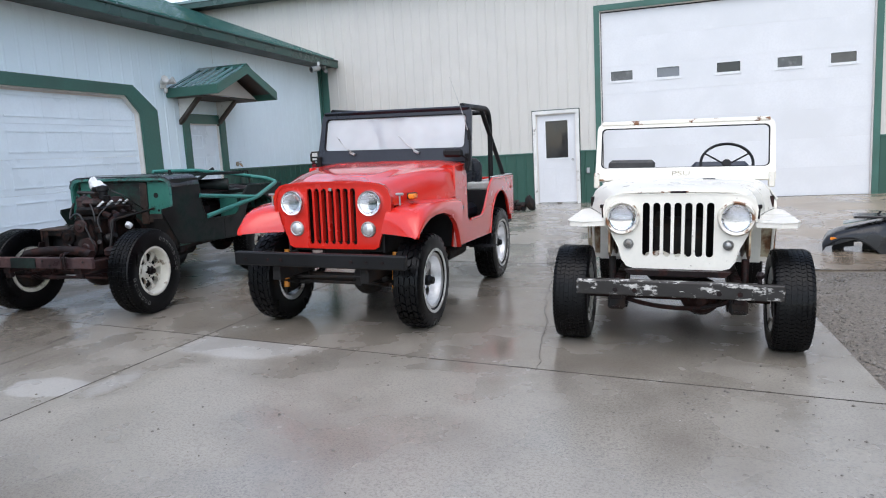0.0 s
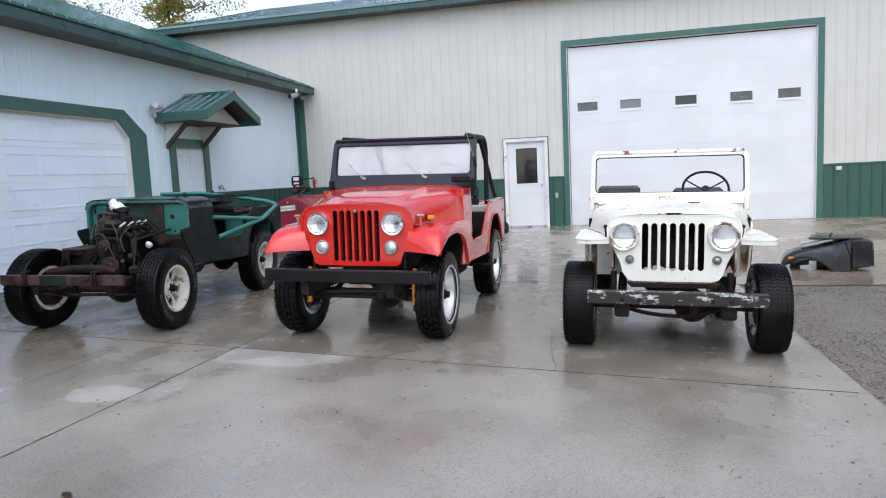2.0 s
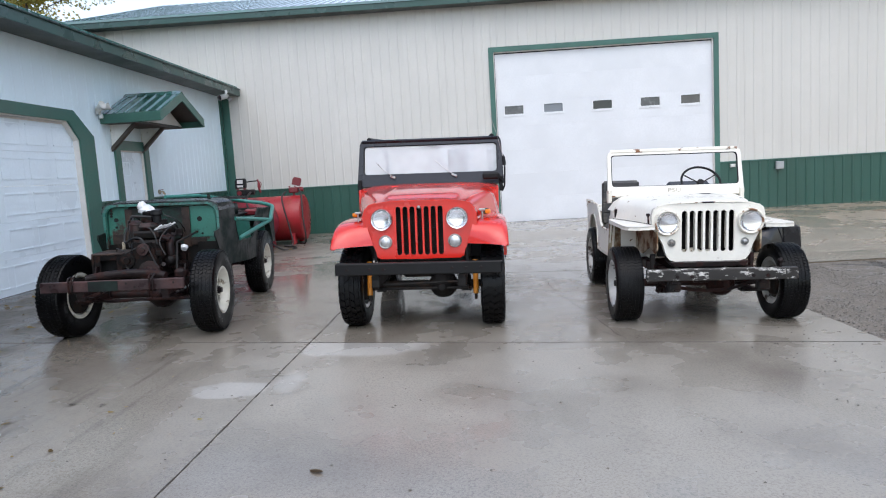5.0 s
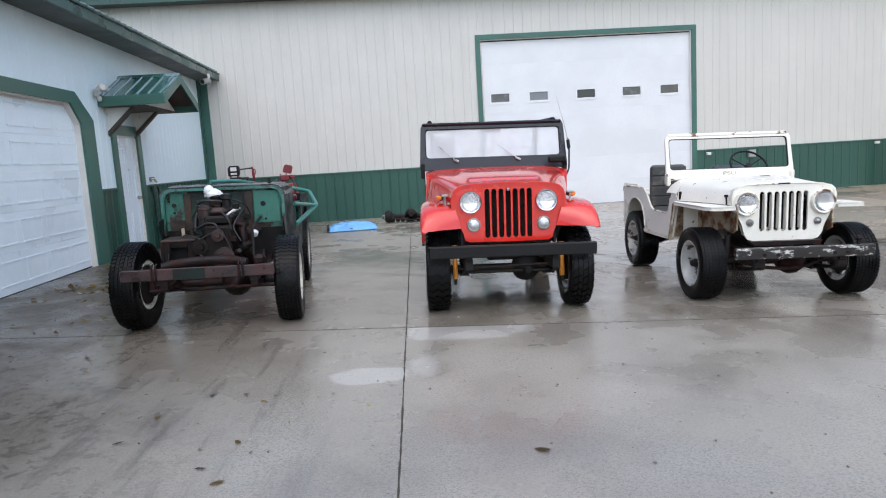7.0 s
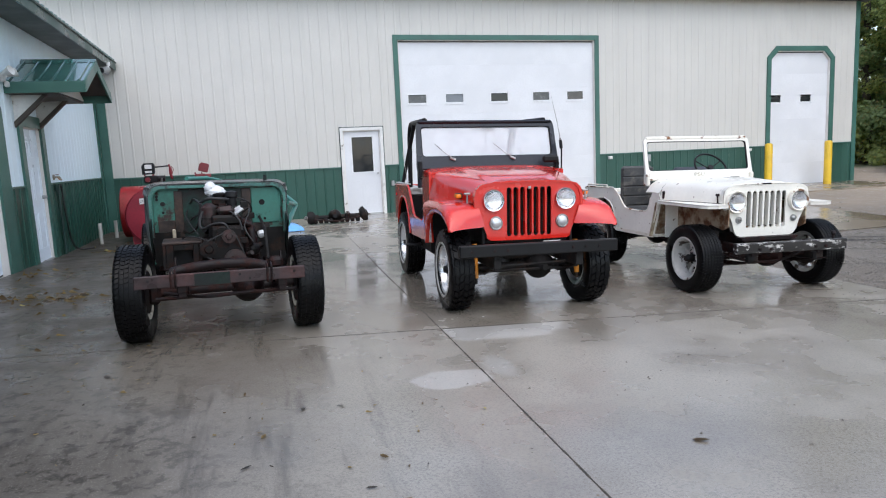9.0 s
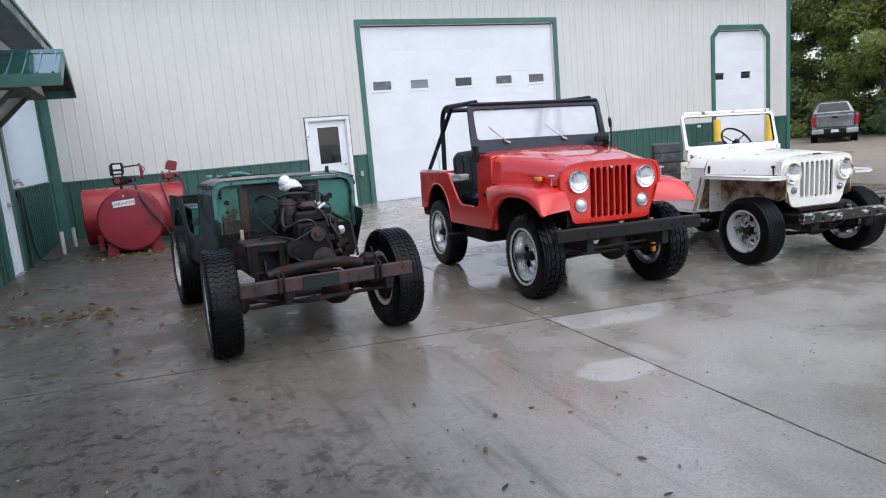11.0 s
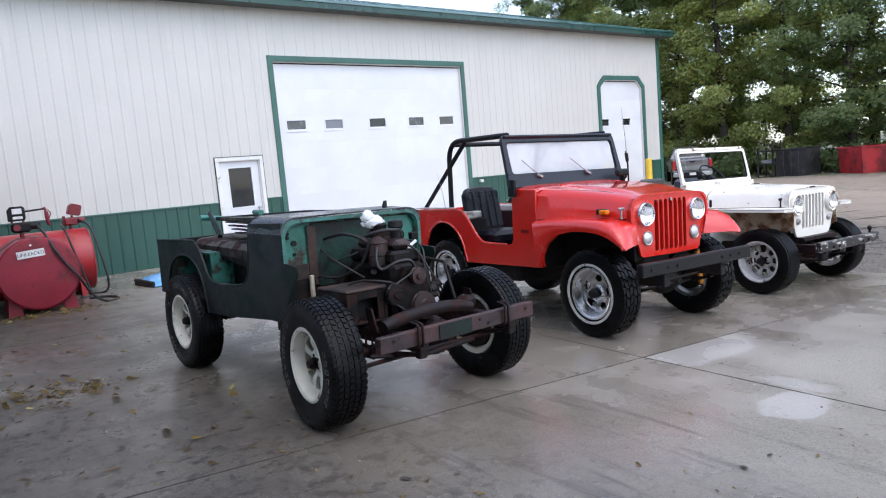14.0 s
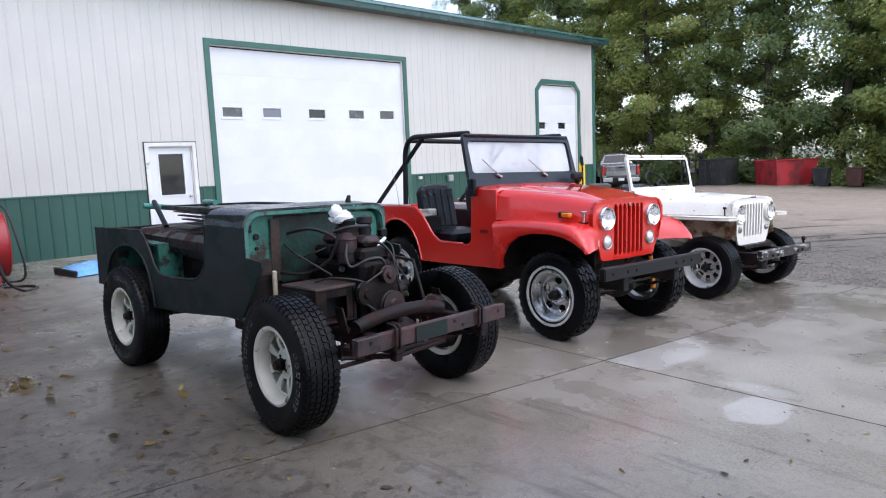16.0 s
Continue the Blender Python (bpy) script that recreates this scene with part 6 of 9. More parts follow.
def white_vehicle():
    car = thing("utility_vehicle", "old white flat-fendered utility vehicle with rust and chipped bumper", "car",
                Matrix.Translation((0.403, 4.648, -0.094)) @ pose(0, 0, 0, 0, 1.55, -2.6))
    paint, worn = "white_paint", "white_worn"
    FY, RY, R = 0.21, 2.24, 0.34
    side = [(2.74, 0.50), (2.75, 0.90), (2.735, 0.945), (2.70, 0.968), (2.06, 0.980), (1.97, 0.972), (1.88, 0.93), (1.79, 0.86), (1.71, 0.785), (1.62, 0.745), (1.26, 0.735), (1.17, 0.75), (1.12, 0.80), (1.085, 0.90), (1.05, 0.975), (0.93, 0.960), (0.895, 0.905), (0.895, 0.84),
            (0.97, 0.60), (1.03, 0.455), (1.88, 0.45), (1.90, 0.56), (1.94, 0.68), (2.02, 0.775), (2.14, 0.83), (2.28, 0.845), (2.40, 0.82), (2.50, 0.755), (2.56, 0.66), (2.59, 0.52)]
    for s in (-1, 1):
        sd = part("body_side", G().prism(side, "x", s * 0.668 + 0.012, s * 0.688 + 0.012), paint, car, bevel=0.004)
        lip = [(1.88, 0.46), (1.90, 0.56), (1.94, 0.68), (2.02, 0.775), (2.14, 0.83), (2.28, 0.845), (2.40, 0.82), (2.50, 0.755), (2.56, 0.66), (2.59, 0.53)]
        part("wheel_arch_lip", G().tube([(s * 0.688 + 0.012, p.x, p.y) for p in curve_pts([(q[0], q[1], 0) for q in lip], 3)], 0.009, 8), worn, sd, smooth=True)
        part("rim_bead", G().tube([(s * 0.684 + 0.012, p.x, p.y) for p in curve_pts([(q[0], q[1], 0) for q in side[1:14]], 3)], 0.011, 8), worn, sd, smooth=True)
        part("grab_rail", G().tube(corner_path([(s * 0.69, 2.08, 0.97), (s * 0.70, 2.08, 1.01), (s * 0.70, 2.62, 1.005), (s * 0.69, 2.62, 0.96)], 0.03), 0.009, 8), worn, car, smooth=True)
        wheel_house(car, s, 0.44, 0.664, 1.86, 2.62, 0.49, 0.90, worn)
        part("toe_panel", G().prism([(0.905, 0.86), (0.925, 0.86), (1.045, 0.47), (1.025, 0.47)], "x", s * 0.40, s * 0.712), "white_inner", car, "cream panel streaked with rust")
        part("tail_lamp", G().cyl((s * 0.60, 2.74, 0.74), (s * 0.60, 2.76, 0.74), 0.04, 14), "red_lens", car, smooth=True)
        # flat fender with a turned-down lip
        outline = [(0.482, -0.012), (0.62, -0.060), (0.71, -0.02), (0.738, 0.06), (0.738, 0.80), (0.70, 0.90), (0.43, 0.90)]
        g = G().prism([(s * a, b) for a, b in outline], "z", 0.872, 0.884)
        for (a, b), (c, d) in zip(outline[:5], outline[1:6]):
            g.add([(s * a, b, 0.882), (s * c, d, 0.882), (s * c, d, 0.850), (s * a, b, 0.850), (s * a * 0.985, b + 0.006, 0.882), (s * c * 0.985, d + 0.006, 0.882), (s * c * 0.985, d + 0.006, 0.850), (s * a * 0.985, b + 0.006, 0.850)],
                  [(0, 1, 2, 3), (7, 6, 5, 4), (0, 4, 5, 1), (1, 5, 6, 2), (2, 6, 7, 3), (3, 7, 4, 0)])
        fe = part("fender", g, paint, car)
        part("fender_skirt", G().prism([(0.86, 0.872), (0.93, 0.872), (1.02, 0.60), (0.99, 0.60)], "x", s * 0.690, s * 0.702), paint, fe)
        # inner fender wall under the hood side
        part("inner_fender", G().prism([(0.02, 0.875), (0.90, 0.875), (0.90, 0.60), (0.60, 0.56), (0.30, 0.66), (0.10, 0.62), (0.02, 0.66)], "x", s * 0.440, s * 0.452), "white_inner", car, "cream inner fender with rust stains")
    part("tub_floor", G().box(-0.679, 0.679, 0.95, 2.72, 0.47, 0.495), worn, car)
    part("tailgate", G().box(-0.679, 0.679, 2.715, 2.74, 0.49, 0.93, 0.006), paint, car)
    part("firewall", G().box(-0.60, 0.60, 0.885, 0.905, 0.47, 1.05), paint, car)
    part("dashboard", G().box(-0.60, 0.60, 1.04, 1.075, 0.94, 1.085, 0.01), paint, car)
    rows = [[(x, y, z - 0.145 * abs((x - 0.012) / 0.688) ** 9) for x in [-0.676 + 1.376 * i / 24 for i in range(25)]] for y, z in ((0.905, 1.098), (0.98, 1.103), (1.09, 1.104), (1.18, 1.10))]
    part("cowl", bent_sheet(rows, 0.01), paint, car, smooth=True)
    # hood: flat top, upright sides
    rows = []
    for i in range(9):
        t = i / 8
        y = 0.068 + 0.827 * t
        w = 0.475 + 0.105 * t + 0.094 * t * t
        zt = 1.062 + 0.040 * t
        zb = 0.895
        row = []
        for j in range(37):
            u = -1 + 2 * j / 36
            a = max(0.0, 1 - abs(u) ** (7 - t))
            x = w * (max(-1, min(1, u * 1.0)))
            row.append((x, y, zb + (zt - zb) * a ** 0.40 + 0.010 * (1 - u * u)))
        row = [(-w, y, zb - 0.005)] + row + [(w, y, zb - 0.005)]
        rows.append(row)
    hood = part("hood", bent_sheet(rows, 0.010), paint, car, smooth=True, angle=45)
    seam = rows[-1]
    part("hood_seam", G().tube([(x * 1.003, y + 0.006, z + 0.001) for x, y, z in seam], 0.0055, 6), "debris", hood, "dark gap along the hood's rear edge")
    part("hood_lip", G().tube([(x, 0.062, 1.066 + 0.010 * (1 - (x / 0.475) ** 2) - 0.06 * abs(x / 0.475) ** 10) for x in [-0.47 + 0.94 * i / 20 for i in range(21)]], 0.006, 6), "white_worn", hood)
    part("hood_catch", G().box(-0.05, 0.05, 0.045, 0.085, 1.064, 1.082, 0.005), "rusty_frame", hood)
    part("bump_block", G().box(0.17, 0.26, 0.80, 0.86, 1.108, 1.122, 0.004), "black_satin", hood)
    for s in (-1, 1):
        lt = G().box(s * 0.650, s * 0.672, 0.835, 0.86, 0.90, 0.985, 0.006)
        lt.cyl((s * 0.655, 0.847, 0.885), (s * 0.655, 0.847, 0.985), 0.010, 8)
        part("hood_latch", lt, "rusty_frame", car, smooth=True)
        ca = G().tube([(s * 0.50, 0.13, 0.89), (s * 0.505, 0.13, 0.97)], 0.008, 8)
        ca.box(s * 0.49, s * 0.52, 0.115, 0.145, 0.96, 0.985, 0.004)
        part("front_catch", ca, "rusty_frame", car)
        part("hood_seam", G().tube([(s * (0.478 + 0.105 * q + 0.094 * q * q), 0.068 + 0.827 * q, 0.889) for q in (0.0, 0.25, 0.5, 0.75, 1.0)], 0.006, 6), "debris", hood, "dark gap along the hood's lower edge")
    half = [(0.0, 0.545), (0.27, 0.548), (0.33, 0.565), (0.365, 0.61), (0.39, 0.70), (0.44, 0.80), (0.485, 0.87), (0.492, 0.96), (0.478, 1.02), (0.44, 1.052), (0.38, 1.062), (0.2, 1.066), (0.0, 1.068)]
    slotted_grille(car, half, 7, 0.238, 0.635, 1.005, 0.046, 0.050, 0.02, paint, 0.56, 1.0, 0.36, 0.30)
    part("fan_hub", G().cyl((0.0, 0.20, 0.80), (0.0, 0.30, 0.80), 0.05, 14), "engine_grime", car, smooth=True)
    for k in range(4):
        m = Matrix.Translation((0.0, 0.23, 0.80)) @ Matrix.Rotation(radians(35 + 90 * k), 4, "Y")
        part("fan_blade", G().box(0.04, 0.19, -0.012, 0.012, -0.03, 0.03, 0.005, m), "under_grime", car)
    part("lower_shroud", G().prism([(-0.24, 0.60), (0.10, 0.60), (0.04, 0.650), (-0.04, 0.640), (-0.10, 0.672), (-0.20, 0.650)], "y", 0.115, 0.125), "white_worn", car, "torn pale sheet metal behind the grille")
    sur = [(x, z) for x, z in half[3:]] + [(-x, z) for x, z in reversed(half[3:-1])]
    part("grille_surround", G().strip(sur, [(x * 0.965, z - 0.008) for x, z in sur], "y", 0.046, 0.10, closed=False), paint, car)
    for s in (-1, 1):
        headlight(car, s * 0.361, 0.042, 0.902, 0.108, "large round headlight in a worn white ring", "white_worn")
        round_lamp(car, "parking_lamp", s * 0.318, 0.048, 0.722, 0.030, "dull_aluminium", "dull_aluminium")
    # windshield
    lean = math.degrees(math.atan2(0.11, 0.49))
    m = Matrix.Translation((0.02, 1.175, 1.088)) @ Matrix.Rotation(radians(-lean), 4, "X")
    ws = window_frame(car, "windshield_frame", 0.700, 0.690, 0.500, (0.655, 0.110, 0.452), m, 0.030, paint, 0.06, None)
    part("top_rail", G().box(-0.66, 0.66, -0.008, 0.045, 0.470, 0.512, 0.012, m), worn, ws, smooth=True)
    part("lower_flange", G().box(-0.69, 0.69, -0.012, 0.0, 0.002, 0.016, 0.003, m), worn, ws)
    part("lettering", text_mesh("PSU", 0.062, 0.001, "faded_ink", "lettering"), None, ws, "faded stencilled letters").matrix_local = m @ Matrix.Translation((-0.01, -0.005, 0.058)) @ Matrix.Rotation(radians(90), 4, "X") @ Matrix.Diagonal((1.45, 0.9, 1.0, 1.0))
    for s in (-1, 1):
        part("hinge_bracket", G().box(s * 0.655 + 0.012, s * 0.700 + 0.012, 1.15, 1.23, 1.03, 1.16, 0.008), worn, ws)
    # cabin
    part("seat", G().box(-0.62, -0.20, 1.46, 1.86, 0.66, 0.76, 0.03), "grey_seat", car)
    back = G().box(-0.635, -0.215, 1.81, 1.885, 0.75, 1.245, 0.03)
    for k in range(4):
        back.box(-0.628, -0.222, 1.800, 1.830, 0.765 + 0.118 * k, 0.875 + 0.118 * k, 0.008)
    part("backrest", back, "grey_seat", car, "ribbed grey seat back", smooth=True)
    part("seat", G().box(0.12, 0.60, 1.50, 1.88, 0.62, 0.74, 0.03), "grey_seat", car)
    part("backrest", G().box(0.10, 0.58, 1.83, 1.92, 0.75, 1.215, 0.035), "blue_vinyl", car, smooth=True)
    for x0, x1 in ((-0.60, -0.24), (0.14, 0.58)):
        part("seat_stand", G().box(x0, x1, 1.50, 1.84, 0.495, 0.64, 0.01), "black_satin", car)
    steering_wheel(car, (0.375, 1.50, 1.215), 0.205, 50, "black_satin")
    # chassis
    rails(car, -0.28, 2.76, 0.40, 0.49, 0.37, "rusty_frame")
    bp = part("bumper", G().box(-0.618, 0.618, -0.345, -0.285, 0.442, 0.542, 0.008), "chipped_bumper", car, "steel bumper with chipped white and black paint")
    for x in (-0.37, 0.37, -0.25, 0.25):
        part("bolt", G().lathe([(0.016, 0.0), (0.016, 0.01), (0.0, 0.012)], 8, Matrix.Translation((x, -0.345, 0.48)) @ Matrix.Rotation(radians(90), 4, "X")), "rusty_frame", bp)
    part("tow_ball", G().lathe([(0.012, 0.0), (0.012, 0.03), (0.02, 0.038), (0.024, 0.055), (0.016, 0.073), (0.0, 0.078)], 14, Matrix.Translation((0.48, -0.31, 0.542))), "rusty_frame", bp, smooth=True)
    part("apron", G().prism([(-0.34, 0.552), (0.34, 0.552), (0.30, 0.515), (-0.30, 0.515)], "y", -0.02, 0.06), "rusty_frame", car)
    for s in (-1, 1):
        leaf_spring(car, s * 0.37, -0.34, 0.70, 0.37, 0.06, "rusty_frame")
        leaf_spring(car, s * 0.40, 1.78, 2.70, 0.39, 0.06, "rusty_frame")
        part("shackle", G().box(s * 0.37 - 0.055, s * 0.37 + 0.055, -0.27, -0.20, 0.33, 0.42, 0.015), "under_grime", car)
        part("shock_absorber", G().cyl((s * 0.44, 0.24, 0.30), (s * 0.44, 0.22, 0.60), 0.025, 12), "engine_red", car, smooth=True)
    axle(car, FY, R, 0.60, 0.16, "rusty_frame")
    axle(car, RY, R, 0.60, 0.12, "rusty_frame")
    part("bowed_rod", G().tube(curve_pts([(-0.42, 0.03, 0.37), (-0.2, 0.02, 0.31), (0.05, 0.02, 0.29), (0.25, 0.02, 0.32), (0.42, 0.03, 0.38)], 5), 0.016, 8), "rusty_frame", car, smooth=True)
    part("tie_rod", G().tube([(-0.50, 0.16, 0.35), (0.52, 0.14, 0.36)], 0.014, 8), "rusty_frame", car, smooth=True)
    part("engine", G().box(-0.2, 0.2, 0.16, 0.8, 0.42, 0.88, 0.05), "under_grime", car)
    part("transfer_case", G().box(-0.22, 0.22, 1.1, 1.6, 0.31, 0.45, 0.04), "rusty_frame", car)
    part("crossmember", G().box(-0.37, 0.37, -0.12, -0.04, 0.40, 0.48, 0.01), "rusty_frame", car)
    tyre = tyre_mesh(R, 0.236, 0.210, 70, 6, 0.0055)
    rim = rim_mesh(0.210, 0.236, 8, 0.09, 0.165, 0.60, -0.10, "silver_paint", 0.05)
    hub = hub_mesh(0.040, 0.006, 0.085, "under_grime")
    drum = drum_mesh(0.13)
    for y in (FY, RY):
        for s in (-1, 1):
            add_wheel(car, (rim, tyre, hub, drum), s * (0.706 if y == FY else 0.610) + 0.004, y, R, s, 0)
    return car


white_vehicle()

# ---- stripped green vehicle: body tub and bare chassis ----
def stripped_vehicle():
    car = thing("stripped_vehicle", "stripped vehicle with faded black-green tub, bare engine and rusty chassis", "car",
                Matrix.Translation((-4.755, 4.79, 0.0447)) @ pose(0, 0, 0, 0, 1.55, 4.0))
    FY, RY, R = 0.085, 2.20, 0.385
    XC = -0.03

    def half(y):
        """Half the width of the tub, which tapers towards the cowl."""
        return 0.58 + 0.06 * smooth01((y - 0.645) / 0.45) + 0.05 * max(0.0, min(1.0, (y - 1.05) / 1.7))

    def flare(g, s, off):
        g.v = [(XC + s * (half(y) + off - abs(x)), y, z) for x, y, z in g.v]
        return g

    side = [(2.78, 0.58), (2.78, 1.04), (2.05, 1.05), (1.97, 1.035), (1.90, 0.99), (1.83, 0.90), (1.77, 0.80), (1.70, 0.75), (1.60, 0.735), (1.28, 0.742), (1.16, 0.765), (1.09, 0.82), (1.055, 0.92), (1.04, 1.10), (1.02, 1.19), (0.645, 1.19),
            (0.645, 0.925), (0.48, 0.912), (0.475, 0.87), (0.70, 0.555), (0.74, 0.535), (1.45, 0.495), (1.80, 0.49), (1.82, 0.60), (1.87, 0.75), (1.96, 0.86), (2.09, 0.92), (2.24, 0.93), (2.38, 0.90), (2.50, 0.82), (2.57, 0.70), (2.60, 0.58)]
    for s in (-1, 1):
        sd = part("body_side", flare(G().prism(side, "x", 0.0, 0.016), s, 0.0), "primer_black", car, "side in scuffed black primer", bevel=0.004)
        bead = [(XC + s * (half(q[0]) - 0.006), q[0], q[1]) for q in side[1:14]]
        part("rim_bead", G().tube(curve_pts(bead, 3), 0.010, 8), "primer_black", sd, smooth=True)
        part("wheel_arch_lip", G().tube(curve_pts([(XC + s * half(q[0]), q[0], q[1]) for q in side[22:]], 3), 0.009, 8), "primer_black", sd, smooth=True)
        wb = wheel_house(car, s, 0.38, 0.60, 1.82, 2.62, 0.535, 0.95, "teal_paint", "faded green wheel box")
        wb.matrix_local = Matrix.Translation((XC, 0, 0))
        part("toe_panel", G().prism([(0.665, 0.80), (0.68, 0.80), (0.74, 0.53), (0.70, 0.53)], "x", XC + s * 0.34, XC + s * 0.56), "under_grime", car)
        part("side_seam", flare(G().box(-0.003, 0.001, 0.66, 1.03, 1.058, 1.065), s, 0.0), "dark_void", sd)
        part("side_seam", flare(G().box(-0.003, 0.001, 1.44, 1.445, 0.51, 0.72), s, 0.0), "dark_void", sd)
        part("body_mount", G().box(XC + s * 0.44, XC + s * 0.54, 0.78, 0.90, 0.44, 0.53, 0.01), "rusty_frame", car)
    part("tub_floor", G().box(XC - 0.57, XC + 0.57, 0.72, 2.76, 0.515, 0.535), "teal_paint", car)
    part("tailgate", G().box(XC - 0.66, XC + 0.66, 2.755, 2.775, 0.535, 1.035, 0.005), "primer_black", car)
    # firewall, recessed behind a rolled edge
    r, B = 0.095, 0.58
    top = [(XC - B, 0.76)] + [(XC - B + r - r * math.cos(radians(a)), 1.205 - r + r * math.sin(radians(a))) for a in (0, 20, 40, 60, 90)]
    ring = top + [(2 * XC - x, z) for x, z in reversed(top)]
    inn = [(XC + (x - XC) * 0.957, z - (0.024 if z > 0.78 else 0)) for x, z in ring]
    part("firewall_flange", G().strip(ring, inn, "y", 0.642, 0.656, closed=False), "teal_edge", car, "rolled edge in chipped green")
    fw = part("firewall", G().prism(inn, "y", 0.70, 0.712), "firewall_paint", car, "firewall with worn green paint and grime")
    part("firewall_return", G().strip(inn, [(XC + (x - XC) * 0.988, z - 0.005) for x, z in inn], "y", 0.655, 0.701, closed=False), "firewall_paint", car)
    part("lower_bulkhead", G().box(XC - 0.555, XC + 0.555, 0.702, 0.714, 0.50, 0.762), "under_grime", car)
    part("centre_panel", G().prism([(-0.37, 0.80), (-0.33, 0.735), (0.20, 0.735), (0.24, 0.80), (0.24, 1.165), (-0.37, 1.165)], "y", 0.688, 0.701), "bulkhead_grime", fw, "grimy centre with the last of its green")
    for x0, x1, z0, z1 in ((-0.405, -0.335, 0.745, 1.155), (0.165, 0.245, 0.745, 1.16), (-0.545, -0.406, 0.765, 0.90), (0.246, 0.40, 0.765, 0.84)):
        part("rust_strip", G().box(x0, x1, 0.679, 0.687 if z1 > 1 else 0.699, z0, z1, 0.004), "rust_brown", fw, "strip rusted brown")
    part("clean_panel", G().prism([(0.25, 0.845), (0.505, 0.845), (0.505, 1.10), (0.47, 1.16), (0.25, 1.165)], "y", 0.690, 0.7), "green_clean", fw, "panel in sound green paint", bevel=0.004)
    for x, z, rr in ((-0.50, 1.045, 0.020), (-0.545, 1.11, 0.013), (-0.545, 1.085, 0.012), (0.34, 1.03, 0.026), (-0.50, 0.97, 0.012), (0.36, 0.88, 0.012)):
        part("hole", G().cyl((x, 0.702, z), (x, 0.687, z), rr, 12), "dark_void", fw)
    # cowl top
    rows = []
    for y in (0.642, 0.66, 0.75, 0.90, 1.02):
        k = half(y) / B
        up = 0.010 * smooth01((y - 0.66) / 0.3)
        rows.append([(XC + (x - XC) * k, y, z + up + (0.006 * (1 - ((x - XC) / 0.58) ** 2) if z > 1.2 else 0)) for x, z in top[1:] + [(XC - 0.45 + 0.1 * i, 1.205) for i in range(10)] + [(2 * XC - x, z) for x, z in reversed(top[1:])]])
    part("cowl", bent_sheet(rows, 0.012), "cowl_paint", car, "faded cowl top, black over green", smooth=True, angle=50)
    part("dash_panel", G().box(XC - 0.61, XC + 0.61, 1.02, 1.05, 0.96, 1.19, 0.01), "primer_black", car)
    # rusty panel and tunnel inside
    part("inner_tank", G().box(-0.45, 0.30, 1.62, 1.98, 0.535, 0.90, 0.06), "rusty_frame", car, "brown rusty box behind the seats", smooth=True)
    part("tunnel", G().box(-0.16, 0.16, 0.74, 1.6, 0.535, 0.72, 0.05), "rusty_frame", car, smooth=True)
    pan = []
    for i in range(9):
        y = 1.12 + 0.185 * i
        e = -0.62 + 0.02 * i
        pan.append([(e + 0.03, y, 0.86 + 0.008 * i), (e, y, 0.93), (e + 0.01, y, 0.985), (e + 0.05, y, 1.02), (e + 0.30, y, 1.035), (0.10, y, 1.03), (0.42, y, 0.99)])
    part("loose_panel", bent_sheet(pan, 0.008), "rusty_frame", car, "curved rusty sheet lying across the tub", smooth=True)
    # folded windshield frame lying askew on the tub
    m = Matrix.Translation((-0.60, 1.06, 1.224)) @ Matrix.Rotation(radians(-12), 4, "Z") @ Matrix.Rotation(radians(-0.6), 4, "X")
    fold = G().strip([(0.0, 0.0), (0.80, 0.12), (0.80, 1.35), (0.0, 1.42)], [(0.07, 0.10), (0.73, 0.20), (0.73, 1.27), (0.07, 1.33)], "z", -0.03, 0.0, True, m)
    wf = part("windshield_frame", fold, "primer_black", car, "windshield frame folded flat on the tub")
    for k in range(4):
        part("slat", G().box(0.0, 0.05, 0.06 + 0.02 * k, 1.02 - 0.12 * k, -0.046 - 0.026 * k, -0.036 - 0.026 * k, 0.003, m), "rusty_frame" if k % 2 else "primer_black", wf)
    part("infill", G().box(0.08, 0.72, 0.22, 1.26, -0.022, -0.014, 0.0, m), "cowl_paint", wf)
    part("stay", G().tube([(-0.25, 2.70, 1.235), (-0.34, 2.30, 1.04)], 0.022, 8), "primer_black", wf, smooth=True)
    part("hinge_tab", G().prism([(0.86, 1.215), (0.90, 1.215), (0.86, 1.275)], "x", 0.38, 0.41), "primer_black", wf)
    part("rolled_canvas", G().cyl((-0.05, 1.75, 1.06), (0.40, 1.95, 1.07), 0.07, 14), "primer_black", car, "dark roll lying in the tub", smooth=True)
    # tubular bars standing out over one side
    t1 = part("tube_bar", G().tube(corner_path([(-0.33, 2.74, 1.205), (0.52, 2.68, 1.10), (0.70, 2.56, 1.06), (0.81, 1.86, 0.925), (0.615, 1.13, 0.775)], 0.07), 0.024, 12), "teal_tube", car, "bent teal tube bar", smooth=True)
    part("cross_tube", G().tube([(0.61, 1.02, 1.0), (0.80, 1.84, 0.925)], 0.021, 12), "teal_tube", t1, smooth=True)
    part("long_tube", G().tube([(-0.30, 1.55, 1.245), (-0.10, 2.10, 1.235), (0.30, 2.70, 1.13)], 0.020, 12), "teal_tube", t1, smooth=True)
    part("seat_red", G().box(0.36, 0.54, 2.40, 2.62, 0.95, 1.03, 0.02), "pump_red", car)
    # chassis
    rails(car, -0.46, 2.88, 0.45, 0.53, 0.36, "rusty_frame")
    bp = part("bumper", G().box(-0.68, 0.53, -0.485, -0.44, 0.502, 0.594, 0.006), "rusty_bumper", car, "rusty steel channel bumper")
    part("bumper_patch", G().box(-0.27, -0.02, -0.4935, -0.4895, 0.504, 0.592), "primer_black", bp)
